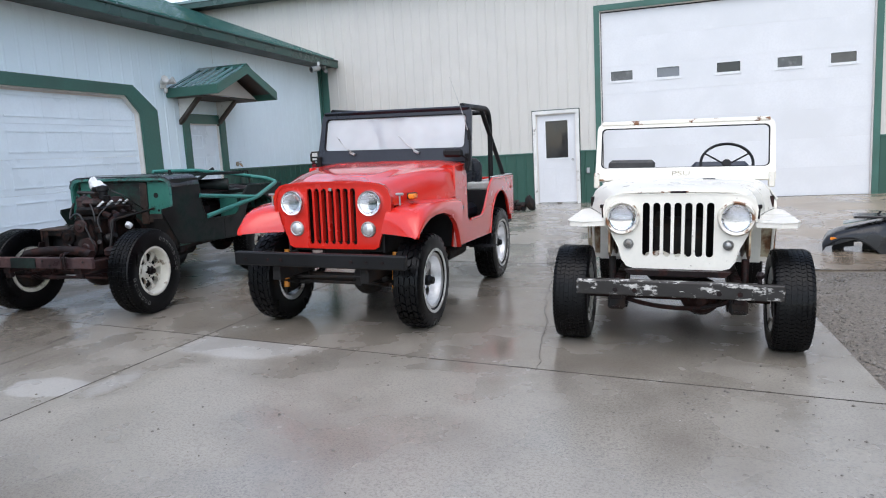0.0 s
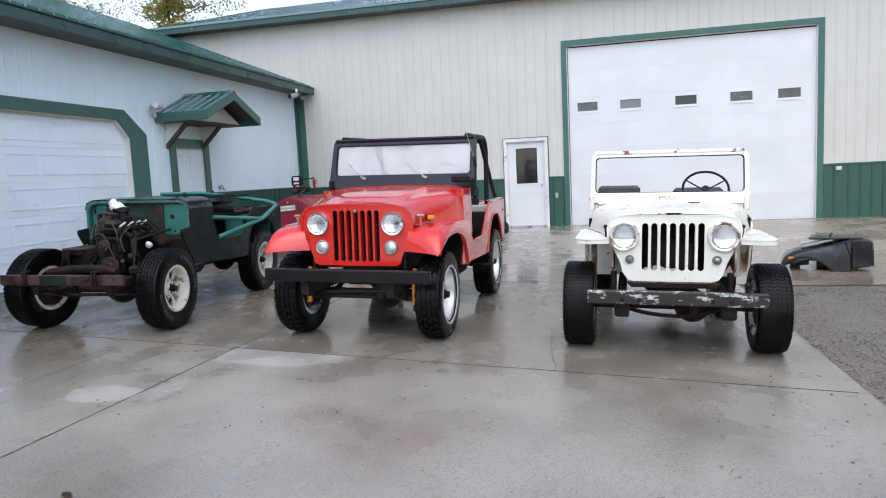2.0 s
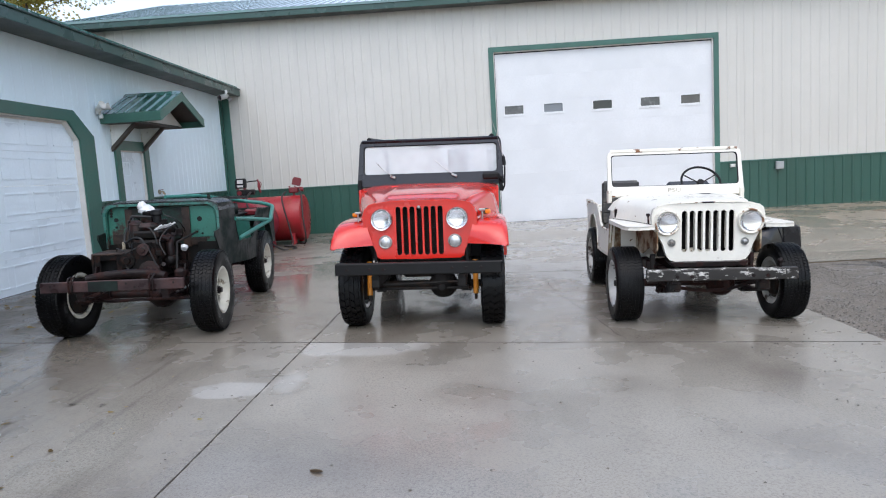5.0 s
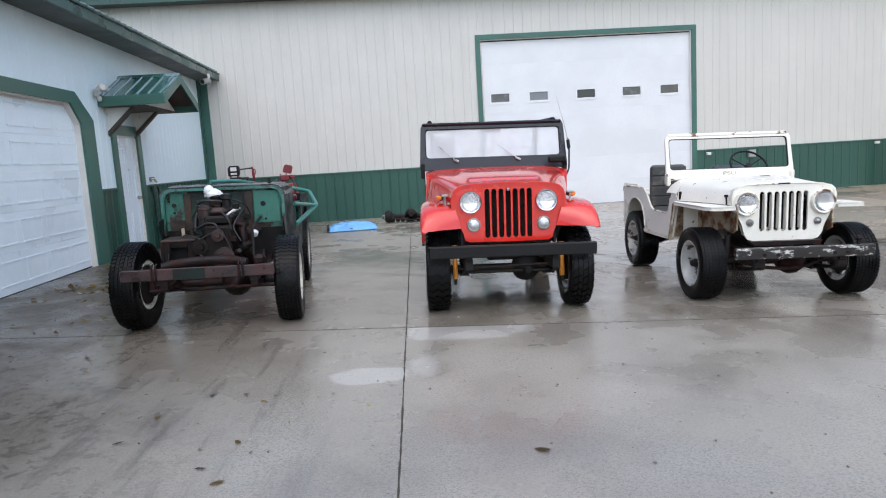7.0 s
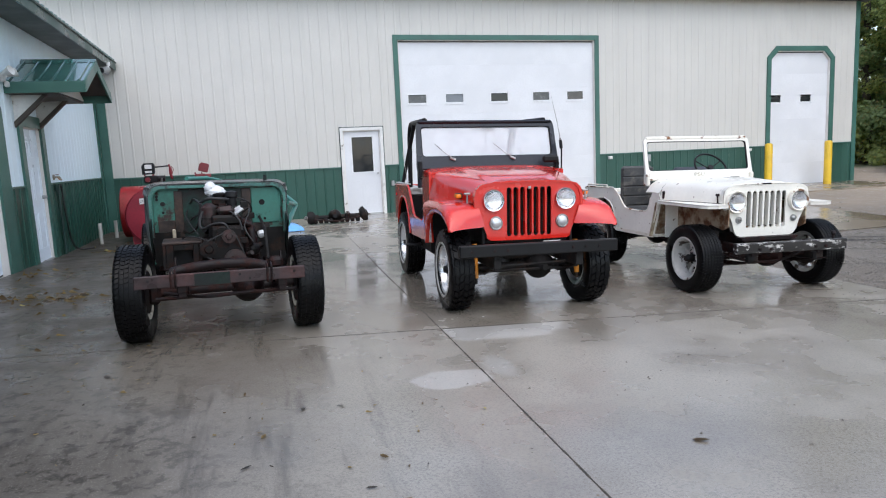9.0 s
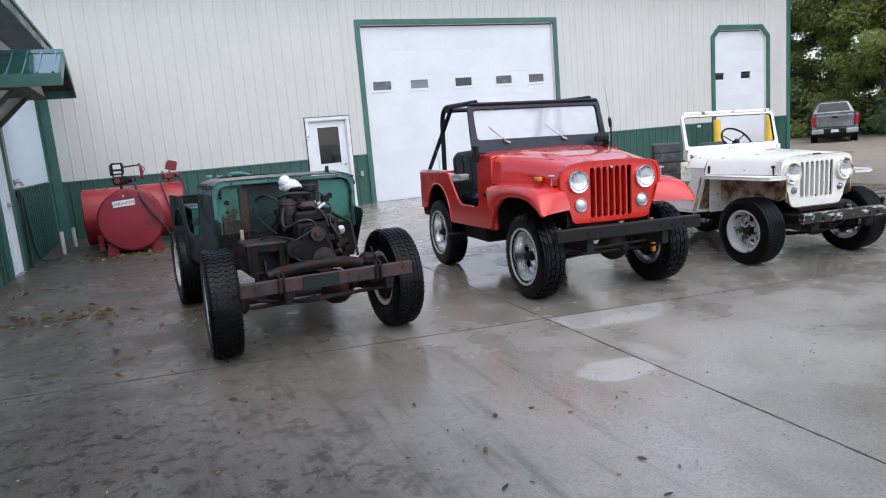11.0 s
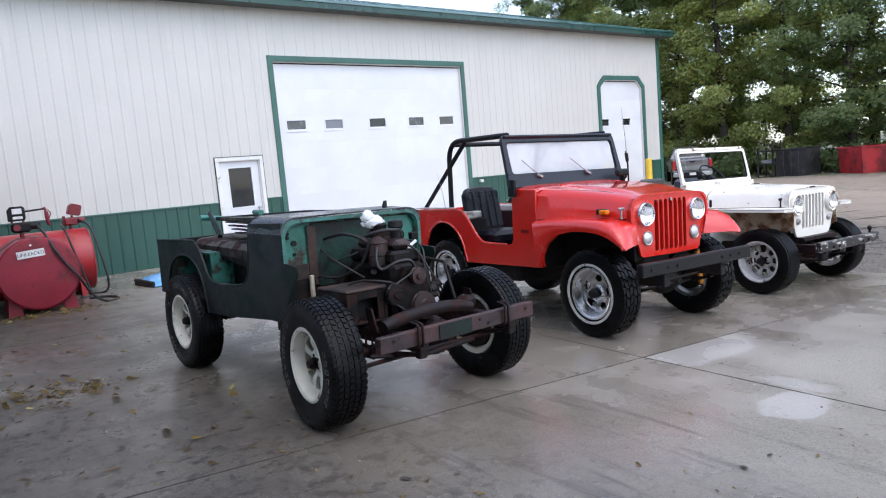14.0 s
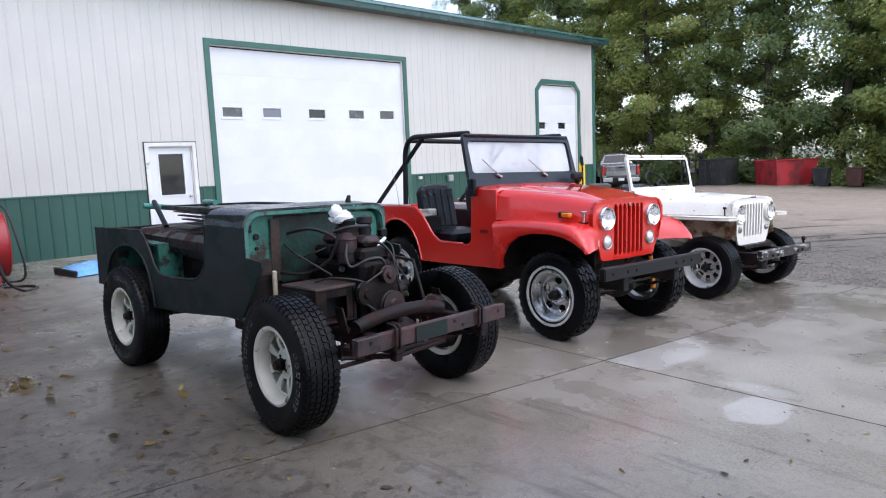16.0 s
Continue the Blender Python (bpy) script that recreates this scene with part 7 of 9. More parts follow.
    for x in (-0.43, -0.40, 0.25, 0.28):
        part("u_bolt", G().tube(corner_path([(x, -0.44, 0.49), (x, -0.502, 0.50), (x, -0.502, 0.622), (x, -0.44, 0.63)], 0.02), 0.008, 8), "rusty_frame", bp, smooth=True)
    for x, z in ((-0.585, 0.56), (0.05, 0.565), (0.45, 0.56), (0.12, 0.53)):
        part("hole", G().cyl((x, -0.4895, z), (x, -0.4925, z), 0.010, 10), "dark_void", bp)
    cm = curve_pts([(-0.43, -0.17, 0.565), (-0.33, -0.16, 0.585), (-0.18, -0.15, 0.60), (-0.02, -0.15, 0.605), (0.14, -0.15, 0.597), (0.27, -0.17, 0.57)], 6)
    part("crossmember", G().tube(cm, 0.040, 14), "rusty_frame", car, "arched tubular crossmember", smooth=True)
    part("crossmember", G().box(-0.36, 0.36, 0.55, 0.63, 0.44, 0.50, 0.01), "rusty_frame", car)
    bt = part("battery_tray", G().box(-0.50, -0.20, 0.09, 0.44, 0.748, 0.768, 0.006), "rust_brown", car, "rusty box beside the engine")
    for lim in ((-0.50, -0.475, 0.09, 0.44), (-0.225, -0.20, 0.09, 0.44), (-0.475, -0.225, 0.42, 0.44), (-0.475, -0.42, 0.095, 0.107), (-0.27, -0.225, 0.095, 0.107)):
        part("tray_wall", G().box(*lim, 0.56, 0.747, 0.003), "engine_grime", bt)
    # Added black sheet that makes the tray's opening dark, as its inner shade.
    part("tray_back", G().box(-0.474, -0.226, 0.20, 0.21, 0.56, 0.747), "dark_void", bt)
    part("tray_lip", G().box(-0.42, -0.27, 0.095, 0.107, 0.70, 0.747, 0.003), "engine_grime", bt)
    part("tray_floor", G().box(-0.50, -0.20, 0.09, 0.44, 0.545, 0.559, 0.003), "rusty_frame", bt)
    part("upright_stick", G().box(-0.435, -0.405, 0.62, 0.645, 0.50, 0.825, 0.006), "pale_wood", car, "pale bent strip standing by the firewall")
    part("steering_shaft", G().tube([(0.31, 0.02, 0.60), (0.30, 0.10, 0.85), (0.31, 0.68, 0.90)], 0.012, 8), "under_grime", car, smooth=True)
    for s in (-1, 1):
        part("fender_bracket", G().prism([(-0.08, 0.52), (0.0, 0.52), (0.04, 0.66), (-0.03, 0.66)], "x", s * 0.40, s * 0.41), "rusty_frame", car)
        leaf_spring(car, s * 0.36, -0.44, 0.52, 0.44, 0.04, "rusty_frame")
        leaf_spring(car, s * 0.40, 1.65, 2.65, 0.46, 0.05, "rusty_frame")
        part("shackle", G().box(s * 0.36 - 0.03, s * 0.36 + 0.03, -0.45, -0.40, 0.41, 0.50, 0.008), "rusty_frame", car)
        part("knuckle", G().box(s * 0.58 - 0.05, s * 0.58 + 0.05, FY - 0.07, FY + 0.07, R - 0.10, R + 0.10, 0.03), "rusty_frame", car)
    axle(car, FY, R - 0.01, 0.62, 0.14, "rusty_frame")
    axle(car, RY, R, 0.62, 0.10, "rusty_frame")
    part("tie_rod", G().tube([(-0.56, -0.14, 0.36), (0.56, -0.14, 0.36)], 0.014, 8), "rusty_frame", car, smooth=True)
    part("drag_link", G().tube(corner_path([(0.18, -0.28, 0.39), (-0.20, -0.26, 0.37), (-0.50, -0.12, 0.40)], 0.05), 0.013, 8), "rusty_frame", car, smooth=True)
    part("transfer_case", G().box(-0.2, 0.24, 1.05, 1.5, 0.34, 0.5, 0.05), "under_grime", car)
    # engine
    en = part("engine_block", G().box(-0.14, 0.14, 0.10, 0.62, 0.50, 0.88, 0.03), "engine_grime", car, "grimy rusty engine block")
    part("oil_pan", G().prism([(0.10, 0.50), (0.62, 0.50), (0.58, 0.36), (0.16, 0.40)], "x", -0.13, 0.13), "engine_grime", en)
    part("cylinder_head", G().box(-0.12, 0.12, 0.12, 0.62, 0.881, 0.965, 0.02), "engine_grime", en)
    part("valve_cover", G().box(-0.075, 0.075, 0.14, 0.60, 0.966, 1.035, 0.03), "engine_red", en, smooth=True)
    part("timing_cover", G().prism([(-0.11, 0.52), (0.11, 0.52), (0.12, 0.70), (0.07, 0.86), (-0.07, 0.86), (-0.12, 0.70)], "y", 0.06, 0.10), "engine_grime", en)
    fx = Matrix.Rotation(radians(90), 4, "X")
    for nm, c, rr, mt in (("crank_pulley", (0.05, 0.05, 0.60), 0.09, "engine_red"), ("water_pump_pulley", (0.01, 0.04, 0.80), 0.055, "engine_red"), ("generator_pulley", (-0.15, 0.07, 0.70), 0.072, "engine_grime")):
        part(nm, G().lathe([(0.0, -0.01), (rr, -0.012), (rr, 0.0), (rr * 0.86, 0.008), (rr, 0.016), (rr, 0.028), (rr * 0.5, 0.03), (rr * 0.4, 0.045), (0.0, 0.046)], 24, Matrix.Translation(c) @ fx), mt, en, smooth=True)
    part("fan_belt", G().tube([(0.14, 0.03, 0.60), (0.065, 0.02, 0.80), (0.01, 0.02, 0.855), (-0.045, 0.03, 0.82), (-0.21, 0.055, 0.74), (-0.22, 0.055, 0.68), (-0.02, 0.03, 0.53), (0.05, 0.03, 0.51), (0.13, 0.03, 0.55), (0.14, 0.03, 0.60)], 0.007, 6), "rubber_hose", en)
    part("generator", G().cyl((-0.15, 0.09, 0.70), (-0.15, 0.34, 0.70), 0.066, 18), "engine_grime", en, smooth=True)
    part("bell_housing", G().cyl((0.0, 0.62, 0.66), (0.0, 0.665, 0.66), 0.20, 20), "engine_grime", en, smooth=True)
    part("oil_filter", G().lathe([(0.0, 0.0), (0.060, 0.004), (0.066, 0.02), (0.064, 0.07), (0.068, 0.075), (0.066, 0.15), (0.07, 0.155), (0.068, 0.165), (0.025, 0.195), (0.0, 0.197)], 20, Matrix.Translation((-0.125, 0.26, 0.865))), "engine_red", en, "dull red filter canister", smooth=True)
    cb = part("carburettor", G().box(-0.10, 0.02, 0.30, 0.42, 1.036, 1.10, 0.015), "engine_grime", en, smooth=True)
    part("air_horn", G().lathe([(0.0, 0.0), (0.055, 0.0), (0.06, 0.03), (0.045, 0.045), (0.0, 0.046)], 18, Matrix.Translation((-0.04, 0.36, 1.10))), "engine_grime", cb, smooth=True)
    part("manifold", G().tube(curve_pts([(0.15, 0.56, 0.84), (0.19, 0.45, 0.86), (0.19, 0.28, 0.86), (0.20, 0.20, 0.80), (0.22, 0.22, 0.62), (0.24, 0.4, 0.50)], 5), 0.035, 12), "rusty_frame", en, smooth=True)
    for y in (0.20, 0.32, 0.44, 0.55):
        part("runner", G().tube([(0.13, y, 0.90), (0.20, y, 0.87)], 0.026, 10), "rusty_frame", en, smooth=True)
        part("spark_plug", G().cyl((0.07, y, 0.965), (0.14, y - 0.01, 1.01), 0.011, 8), "plastic_white", en, smooth=True)
    part("fuel_pump", G().lathe([(0.0, 0.0), (0.05, 0.0), (0.055, 0.04), (0.03, 0.07), (0.03, 0.10), (0.0, 0.10)], 16, Matrix.Translation((0.19, 0.14, 0.66)) @ Matrix.Rotation(radians(60), 4, "Y")), "engine_grime", en, smooth=True)
    part("starter", G().cyl((0.18, 0.35, 0.58), (0.18, 0.62, 0.58), 0.05, 14), "engine_grime", en, smooth=True)
    part("distributor", G().lathe([(0.0, 0.0), (0.04, 0.0), (0.04, 0.07), (0.055, 0.08), (0.05, 0.12), (0.0, 0.13)], 16, Matrix.Translation((0.06, 0.30, 1.03))), "black_satin", en, smooth=True)
    part("steering_box", G().box(0.31, 0.42, -0.09, 0.03, 0.53, 0.62, 0.025), "rusty_frame", car, smooth=True)
    part("white_cap", G().lathe([(0.0, 0.0), (0.03, 0.005), (0.035, 0.04), (0.0, 0.06)], 14, Matrix.Translation((0.29, 0.30, 0.76)) @ Matrix.Rotation(radians(-50), 4, "X")), "plastic_white", car, smooth=True)
    rnd = random.Random(11)
    hoses = [[(-0.27, 0.69, 1.05), (-0.24, 0.50, 1.085), (-0.20, 0.36, 1.06), (-0.17, 0.30, 1.02)],
             [(-0.34, 0.68, 0.80), (-0.28, 0.50, 0.80), (-0.22, 0.34, 0.88), (-0.20, 0.27, 0.99), (-0.19, 0.25, 1.06)],
             [(-0.18, 0.19, 1.0), (-0.205, 0.17, 0.92), (-0.19, 0.14, 0.86), (-0.10, 0.09, 0.90), (-0.02, 0.06, 0.90), (0.02, 0.06, 0.84)],
             [(-0.05, 0.20, 1.0), (0.04, 0.14, 0.99), (0.10, 0.10, 0.92), (0.12, 0.09, 0.84)],
             [(-0.19, 0.30, 1.07), (-0.13, 0.20, 1.10), (-0.04, 0.17, 1.10), (0.03, 0.22, 1.09)],
             [(0.10, 0.36, 1.10), (0.20, 0.40, 1.05), (0.23, 0.52, 0.96), (0.18, 0.69, 0.9)],
             [(-0.24, 0.69, 0.92), (-0.28, 0.55, 0.90), (-0.25, 0.42, 0.94), (-0.16, 0.36, 0.98)],
             [(-0.30, 0.69, 0.98), (-0.31, 0.55, 0.93), (-0.27, 0.40, 0.86), (-0.22, 0.30, 0.80)],
             [(-0.35, 0.30, 0.77), (-0.30, 0.20, 0.80), (-0.18, 0.08, 0.78), (-0.08, 0.05, 0.72)],
             [(0.16, 0.56, 0.95), (0.20, 0.36, 1.0), (0.18, 0.18, 0.96), (0.14, 0.10, 0.86), (0.20, 0.06, 0.74)]]
    for i, h in enumerate(hoses):
        part("hose", G().tube(curve_pts(h, 6), (0.011, 0.011, 0.011, 0.008, 0.012)[i] if i < 5 else 0.006, 8), "rubber_hose", en, smooth=True)
    for i in range(16):
        x, y, z = rnd.uniform(-0.22, 0.22), rnd.uniform(0.06, 0.5), rnd.uniform(0.62, 1.06)
        if i % 2 == 0:
            part("bracket", G().box(x - 0.03, x + 0.03, y - 0.02, y + 0.02, z - 0.025, z + 0.025, 0.006, Matrix.Translation((0, 0, 0))), rnd.choice(("engine_grime", "rusty_frame")), en)
        else:
            part("fitting", G().cyl((x, y, z), (x + rnd.uniform(-0.05, 0.05), y - 0.05, z + 0.02), rnd.uniform(0.012, 0.024), 10), rnd.choice(("engine_grime", "engine_red", "engine_grime")), en, smooth=True)
    tyre = tyre_mesh(R, 0.214, 0.215, 62, 5, 0.007)
    rim = rim_mesh(0.212, 0.214, 8, 0.085, 0.168, 0.70, 0.22, "white_rim", 0.055)
    hub = hub_mesh(0.036, 0.030, 0.055, "rusty_frame")
    drum = G().lathe([(0.05, -0.10), (0.168, -0.09), (0.170, -0.030), (0.15, -0.022), (0.0, -0.022)], 28).mesh("brake_drum", "under_grime", smooth=True)
    lt = G()
    for base, count in ((25, 9), (215, 7)):
        for i in range(count):
            a = radians(base + 9.5 * i)
            u, v = Vector((math.cos(a), math.sin(a), 0)), Vector((-math.sin(a), math.cos(a), 0))
            c = u * 0.300 + Vector((0, 0, 0.1092))
            hw, hh = (0.014, 0.016)
            o = [c - v * hw - u * hh, c + v * hw - u * hh, c + v * hw + u * hh, c - v * hw + u * hh]
            n2 = [c - v * (hw - 0.004) - u * (hh - 0.004), c + v * (hw - 0.004) - u * (hh - 0.004), c + v * (hw - 0.004) + u * (hh - 0.004), c - v * (hw - 0.004) + u * (hh - 0.004)]
            for p in range(4):
                q = (p + 1) % 4
                top4 = [o[p], o[q], n2[q], n2[p]]
                lt.add([t for t in top4] + [t - Vector((0, 0, 0.006)) for t in top4], [(0, 1, 2, 3), (7, 6, 5, 4), (0, 4, 5, 1), (2, 6, 7, 3)])
    marks = lt.mesh("sidewall_marks", "white_lettering")
    for y, st in ((FY, -5.0), (RY, 0.0)):
        for s in (-1, 1):
            add_wheel(car, (rim, tyre, hub, drum), s * (0.660 if y == FY else 0.625) - 0.052, y, R, s, st if s < 0 else 0.0, (("sidewall_marks", marks),))
    # plastic bag on the engine
    bag = G()
    rings = []
    rb = random.Random(4)
    for i, (h, rr) in enumerate(((0.0, 0.06), (0.02, 0.085), (0.045, 0.085), (0.07, 0.06), (0.085, 0.05), (0.10, 0.03))):
        rings.append([(rr * (1 + rb.uniform(-0.2, 0.25)) * math.cos(2 * math.pi * j / 14) * 1.15, rr * (1 + rb.uniform(-0.2, 0.25)) * math.sin(2 * math.pi * j / 14) * 0.8, h + rb.uniform(-0.008, 0.008)) for j in range(14)])
    bag.loft(rings)
    bag.loft([[(x * 0.6 - 0.05, y * 0.6, z * 0.9 + 0.05) for x, y, z in r] for r in rings])
    ob = solid("plastic_bag", bag, "plastic_white", "crumpled white plastic bag stuffed over the carburettor", "bag", smooth=True)
    ob.matrix_world = car.matrix_world @ Matrix.Translation((-0.06, 0.38, 1.115)) @ Matrix.Scale(0.85, 4)
    return car


stripped_vehicle()

# ---- things by the buildings ----
def bollard(x, y):
    g = G().lathe([(0.105, -0.02), (0.105, 1.22), (0.095, 1.25), (0.06, 1.27), (0.0, 1.275)], 24)
    return solid("bollard", g, "yellow_paint", "yellow painted steel bollard beside the narrow garage door", "bollard", group="bollards at the side bay", m=Matrix.Translation((x, y, 0)), smooth=True)


bollard(9.87, 15.2)
bollard(12.0, 15.2)


def wall_box(name, label, x, z, w, h, d, material="galvanised"):
    t = thing(name, label, "electrical box")
    t.matrix_world = Matrix.Translation((x, WALL_Y - 0.017, z))
    part("box", G().box(-w / 2, w / 2, -d, 0.0, -h / 2, h / 2, 0.008), material, t)
    part("cover", G().box(-w * 0.42, w * 0.42, -d - 0.012, -d - 0.0005, -h * 0.40, h * 0.40, 0.005), material, t)
    return t


wall_box("outlet_box", "small grey weatherproof outlet box on the green wainscot", -1.07, 0.74, 0.075, 0.13, 0.05)
wall_box("vent_hood", "small white vent cover on the green wainscot", 5.04, 1.09, 0.12, 0.08, 0.06, "pvc_white")
wall_box("meter_box", "square grey utility box on the green wainscot", 6.18, 1.03, 0.19, 0.19, 0.09)
wall_box("vent_hood", "small white vent cover near the narrow bay", 9.62, 1.11, 0.12, 0.07, 0.06, "pvc_white")

flood = thing("flood_light", "twin white flood light on the wall beside the porch", "lamp", Matrix.Translation((LEFT_X + 0.018, 9.76, 2.72)))
part("base", G().box(0.0, 0.04, -0.06, 0.06, -0.06, 0.06, 0.01), "pvc_white", flood)
for s in (-1, 1):
    m = Matrix.Translation((0.10, 0.09 * s, 0.06)) @ Matrix.Rotation(radians(70), 4, "Y") @ Matrix.Rotation(radians(-20 * s), 4, "X")
    hd = part("lamp_head", G().lathe([(0.0, -0.06), (0.03, -0.055), (0.04, 0.0), (0.062, 0.05), (0.065, 0.075), (0.05, 0.068), (0.0, 0.055)], 20, m), "pvc_white", flood, smooth=True)
    part("arm", G().tube([(0.03, 0.03 * s, 0.0), (0.07, 0.07 * s, 0.04)], 0.012, 8), "pvc_white", flood)
part("sensor", G().box(0.03, 0.09, -0.03, 0.03, -0.13, -0.05, 0.015), "pvc_white", flood)

cctv = thing("security_camera", "small white dome camera under the low eave's corner", "camera", Matrix.Translation((LEFT_X + 0.30, 15.35, LOW_EAVE_Z)))
part("mount", G().lathe([(0.05, -0.03), (0.05, -0.001), (0.0, -0.0005)], 16), "pvc_white", cctv, smooth=True)
part("body", G().cyl((0.0, 0.0, -0.05), (0.13, -0.16, -0.14), 0.042, 14), "galvanised", cctv, smooth=True)
part("stem", G().cyl((0, 0, -0.02), (0.03, -0.03, -0.08), 0.014, 8), "pvc_white", cctv)

tap = thing("garden_tap", "brass garden tap on the low wall above the wainscot", "tap", Matrix.Translation((LEFT_X, 11.75, 1.33)))
part("pipe", G().tube([(0.0, 0, 0), (0.07, 0, 0), (0.10, 0, -0.05)], 0.012, 8), "yellow_shock", tap, smooth=True)
part("handle", G().lathe([(0.0, 0.0), (0.03, 0.003), (0.03, 0.012), (0.0, 0.014)], 12, Matrix.Translation((0.06, 0, 0.03))), "pump_red", tap)

cable = solid("wall_cable", G().tube(curve_pts([(LEFT_X + 0.03, 11.9, 1.18), (LEFT_X + 0.03, 12.05, 1.15), (LEFT_X + 0.035, 12.1, 0.7), (LEFT_X + 0.05, 12.2, 0.25), (LEFT_X + 0.12, 12.3, 0.05), (LEFT_X + 0.35, 12.45, 0.03)], 8), 0.014, 8), "rubber_hose", "black cable hanging down the green wainscot", "cable", smooth=True)
for x, y, h in ((-7.33, 13.2, 0.40), (-7.25, 14.3, 0.36)):
    solid("standpipe", G().lathe([(0.035, -0.02), (0.035, h), (0.03, h), (0.03, 0.0)], 16, closed=True), "pvc_white", "short white plastic standpipe rising from the slab", "pipe", group="standpipes", m=Matrix.Translation((x, y, 0.0)), smooth=True)


# ---- fuel tanks ----
def fuel_tank(label, centre, r, length, along, sign, red="tank_red"):
    """A round drum on welded saddles; along: 'x' or 'y'."""
    rot = Matrix.Rotation(radians(90), 4, "X") if along == "y" else Matrix.Rotation(radians(90), 4, "Y")
    t = thing("fuel_tank", label, "tank", Matrix.Translation(centre))
    h = length / 2
    part("drum", G().lathe([(0.0, -h - 0.015), (r * 0.6, -h - 0.012), (r - 0.02, -h), (r, -h + 0.02), (r, h - 0.02), (r - 0.02, h), (r * 0.6, h + 0.012), (0.0, h + 0.015)], 48, rot), red, t, smooth=True)
    part("weld_bead", G().lathe([(r + 0.001, h - 0.03), (r + 0.008, h - 0.026), (r + 0.008, h - 0.018), (r + 0.001, h - 0.014)], 48, rot, closed=True), red, t, smooth=True)
    for q in (-h * 0.75, h * 0.75):
        for s in (-1, 1):
            poly = [(s * r * 0.52, -centre[2] + 0.002), (s * r * 0.86, -centre[2] + 0.002), (s * r * 0.80, -r * 0.62), (s * r * 0.50, -r * 0.84)]
            part("saddle_foot", G().prism(poly, "y" if along == "y" else "x", q - 0.04, q + 0.04), red, t)
    if sign:
        m = Matrix.Translation((-0.07, -h - 0.020, r * 0.57)) @ Matrix.Rotation(radians(-4), 4, "Y") @ Matrix.Rotation(radians(90), 4, "X")
        sg = part("sign", G().box(-0.165, 0.165, -0.05, 0.05, -0.003, 0.003, 0.001, m), "sign_white", t, "white sign lettered UNLEADED")
        tx = part("lettering", text_mesh("UNLEADED", 0.062, 0.0006, "sign_ink", "lettering"), None, sg)
        tx.matrix_local = m @ Matrix.Translation((0, -0.002, 0.0042))
        part("emblem", G().lathe([(0.014, 0.0), (0.014, 0.002), (0.0, 0.0022)], 12, Matrix.Translation((-0.06, -h - 0.018, r * 0.80)) @ Matrix.Rotation(radians(90), 4, "X")), "sign_white", t)
    return t


fuel_tank("red steel fuel tank lying on saddles, with a white sign", (-6.16, 12.40, 0.565), 0.495, 1.06, "y", True)
fuel_tank("second red steel fuel tank lying crosswise behind", (-6.10, 13.62, 0.56), 0.50, 1.70, "x", False, "tank_scarlet")


def pump(label, base, turn, head="black_satin", arm=True):
    p = thing("fuel_pump", label, "pump", Matrix.Translation(base) @ Matrix.Rotation(radians(turn), 4, "Z") @ Matrix.Scale(1.0 if arm else 0.88, 4))
    part("riser", G().cyl((0, 0, 0.0), (0, 0, 0.10), 0.028, 12), "pump_red", p, smooth=True)
    body = part("body", G().box(-0.12, 0.12, -0.08, 0.08, 0.07, 0.21, 0.025), head, p, smooth=True)
    part("cap", G().cyl((-0.05, -0.08, 0.14), (-0.05, -0.10, 0.14), 0.045, 16), "pump_red", body, smooth=True)
    part("motor", G().cyl((0.10, 0.0, 0.15), (0.24, 0.0, 0.15), 0.055, 16), head, p, smooth=True)
    tilt = Matrix.Identity(4) if arm else Matrix.Translation((0.03, 0, 0.02)) @ Matrix.Rotation(radians(16), 4, "Y")
    mt = part("meter", G().prism([(-0.14, 0.235), (0.06, 0.235), (0.075, 0.27), (0.075, 0.41), (0.05, 0.44), (-0.10, 0.44), (-0.14, 0.39)], "y", -0.07, 0.06), head, p, bevel=0.012)
    mt.matrix_local = tilt
    if arm:
        part("dial", G().box(-0.085, 0.035, -0.080, -0.071, 0.335, 0.41, 0.003), "sign_white", mt)
        part("counter", G().box(-0.085, 0.035, -0.079, -0.071, 0.262, 0.30, 0.003), "sign_white", mt)
    for sx in (-0.10, 0.04):
        part("bracket", G().box(sx - 0.014, sx + 0.014, -0.05, 0.03, 0.205, 0.25), "pump_red", p)
    if arm:
        part("arm", G().tube([(0.07, 0, 0.36), (0.31, 0, 0.375)], 0.013, 8), "black_satin", p, smooth=True)
        nz = part("nozzle", G().tube(curve_pts([(0.32, 0, 0.40), (0.34, 0, 0.32), (0.34, 0, 0.22), (0.36, 0.02, 0.13)], 4), [0.018] * 4 + [0.028] * 4 + [0.024] * 4 + [0.014], 10), "pump_red", p, smooth=True)
        part("nozzle_guard", G().tube(corner_path([(0.36, 0, 0.36), (0.40, 0, 0.31), (0.36, 0, 0.22)], 0.04), 0.008, 6), "pump_red", nz)
    return p


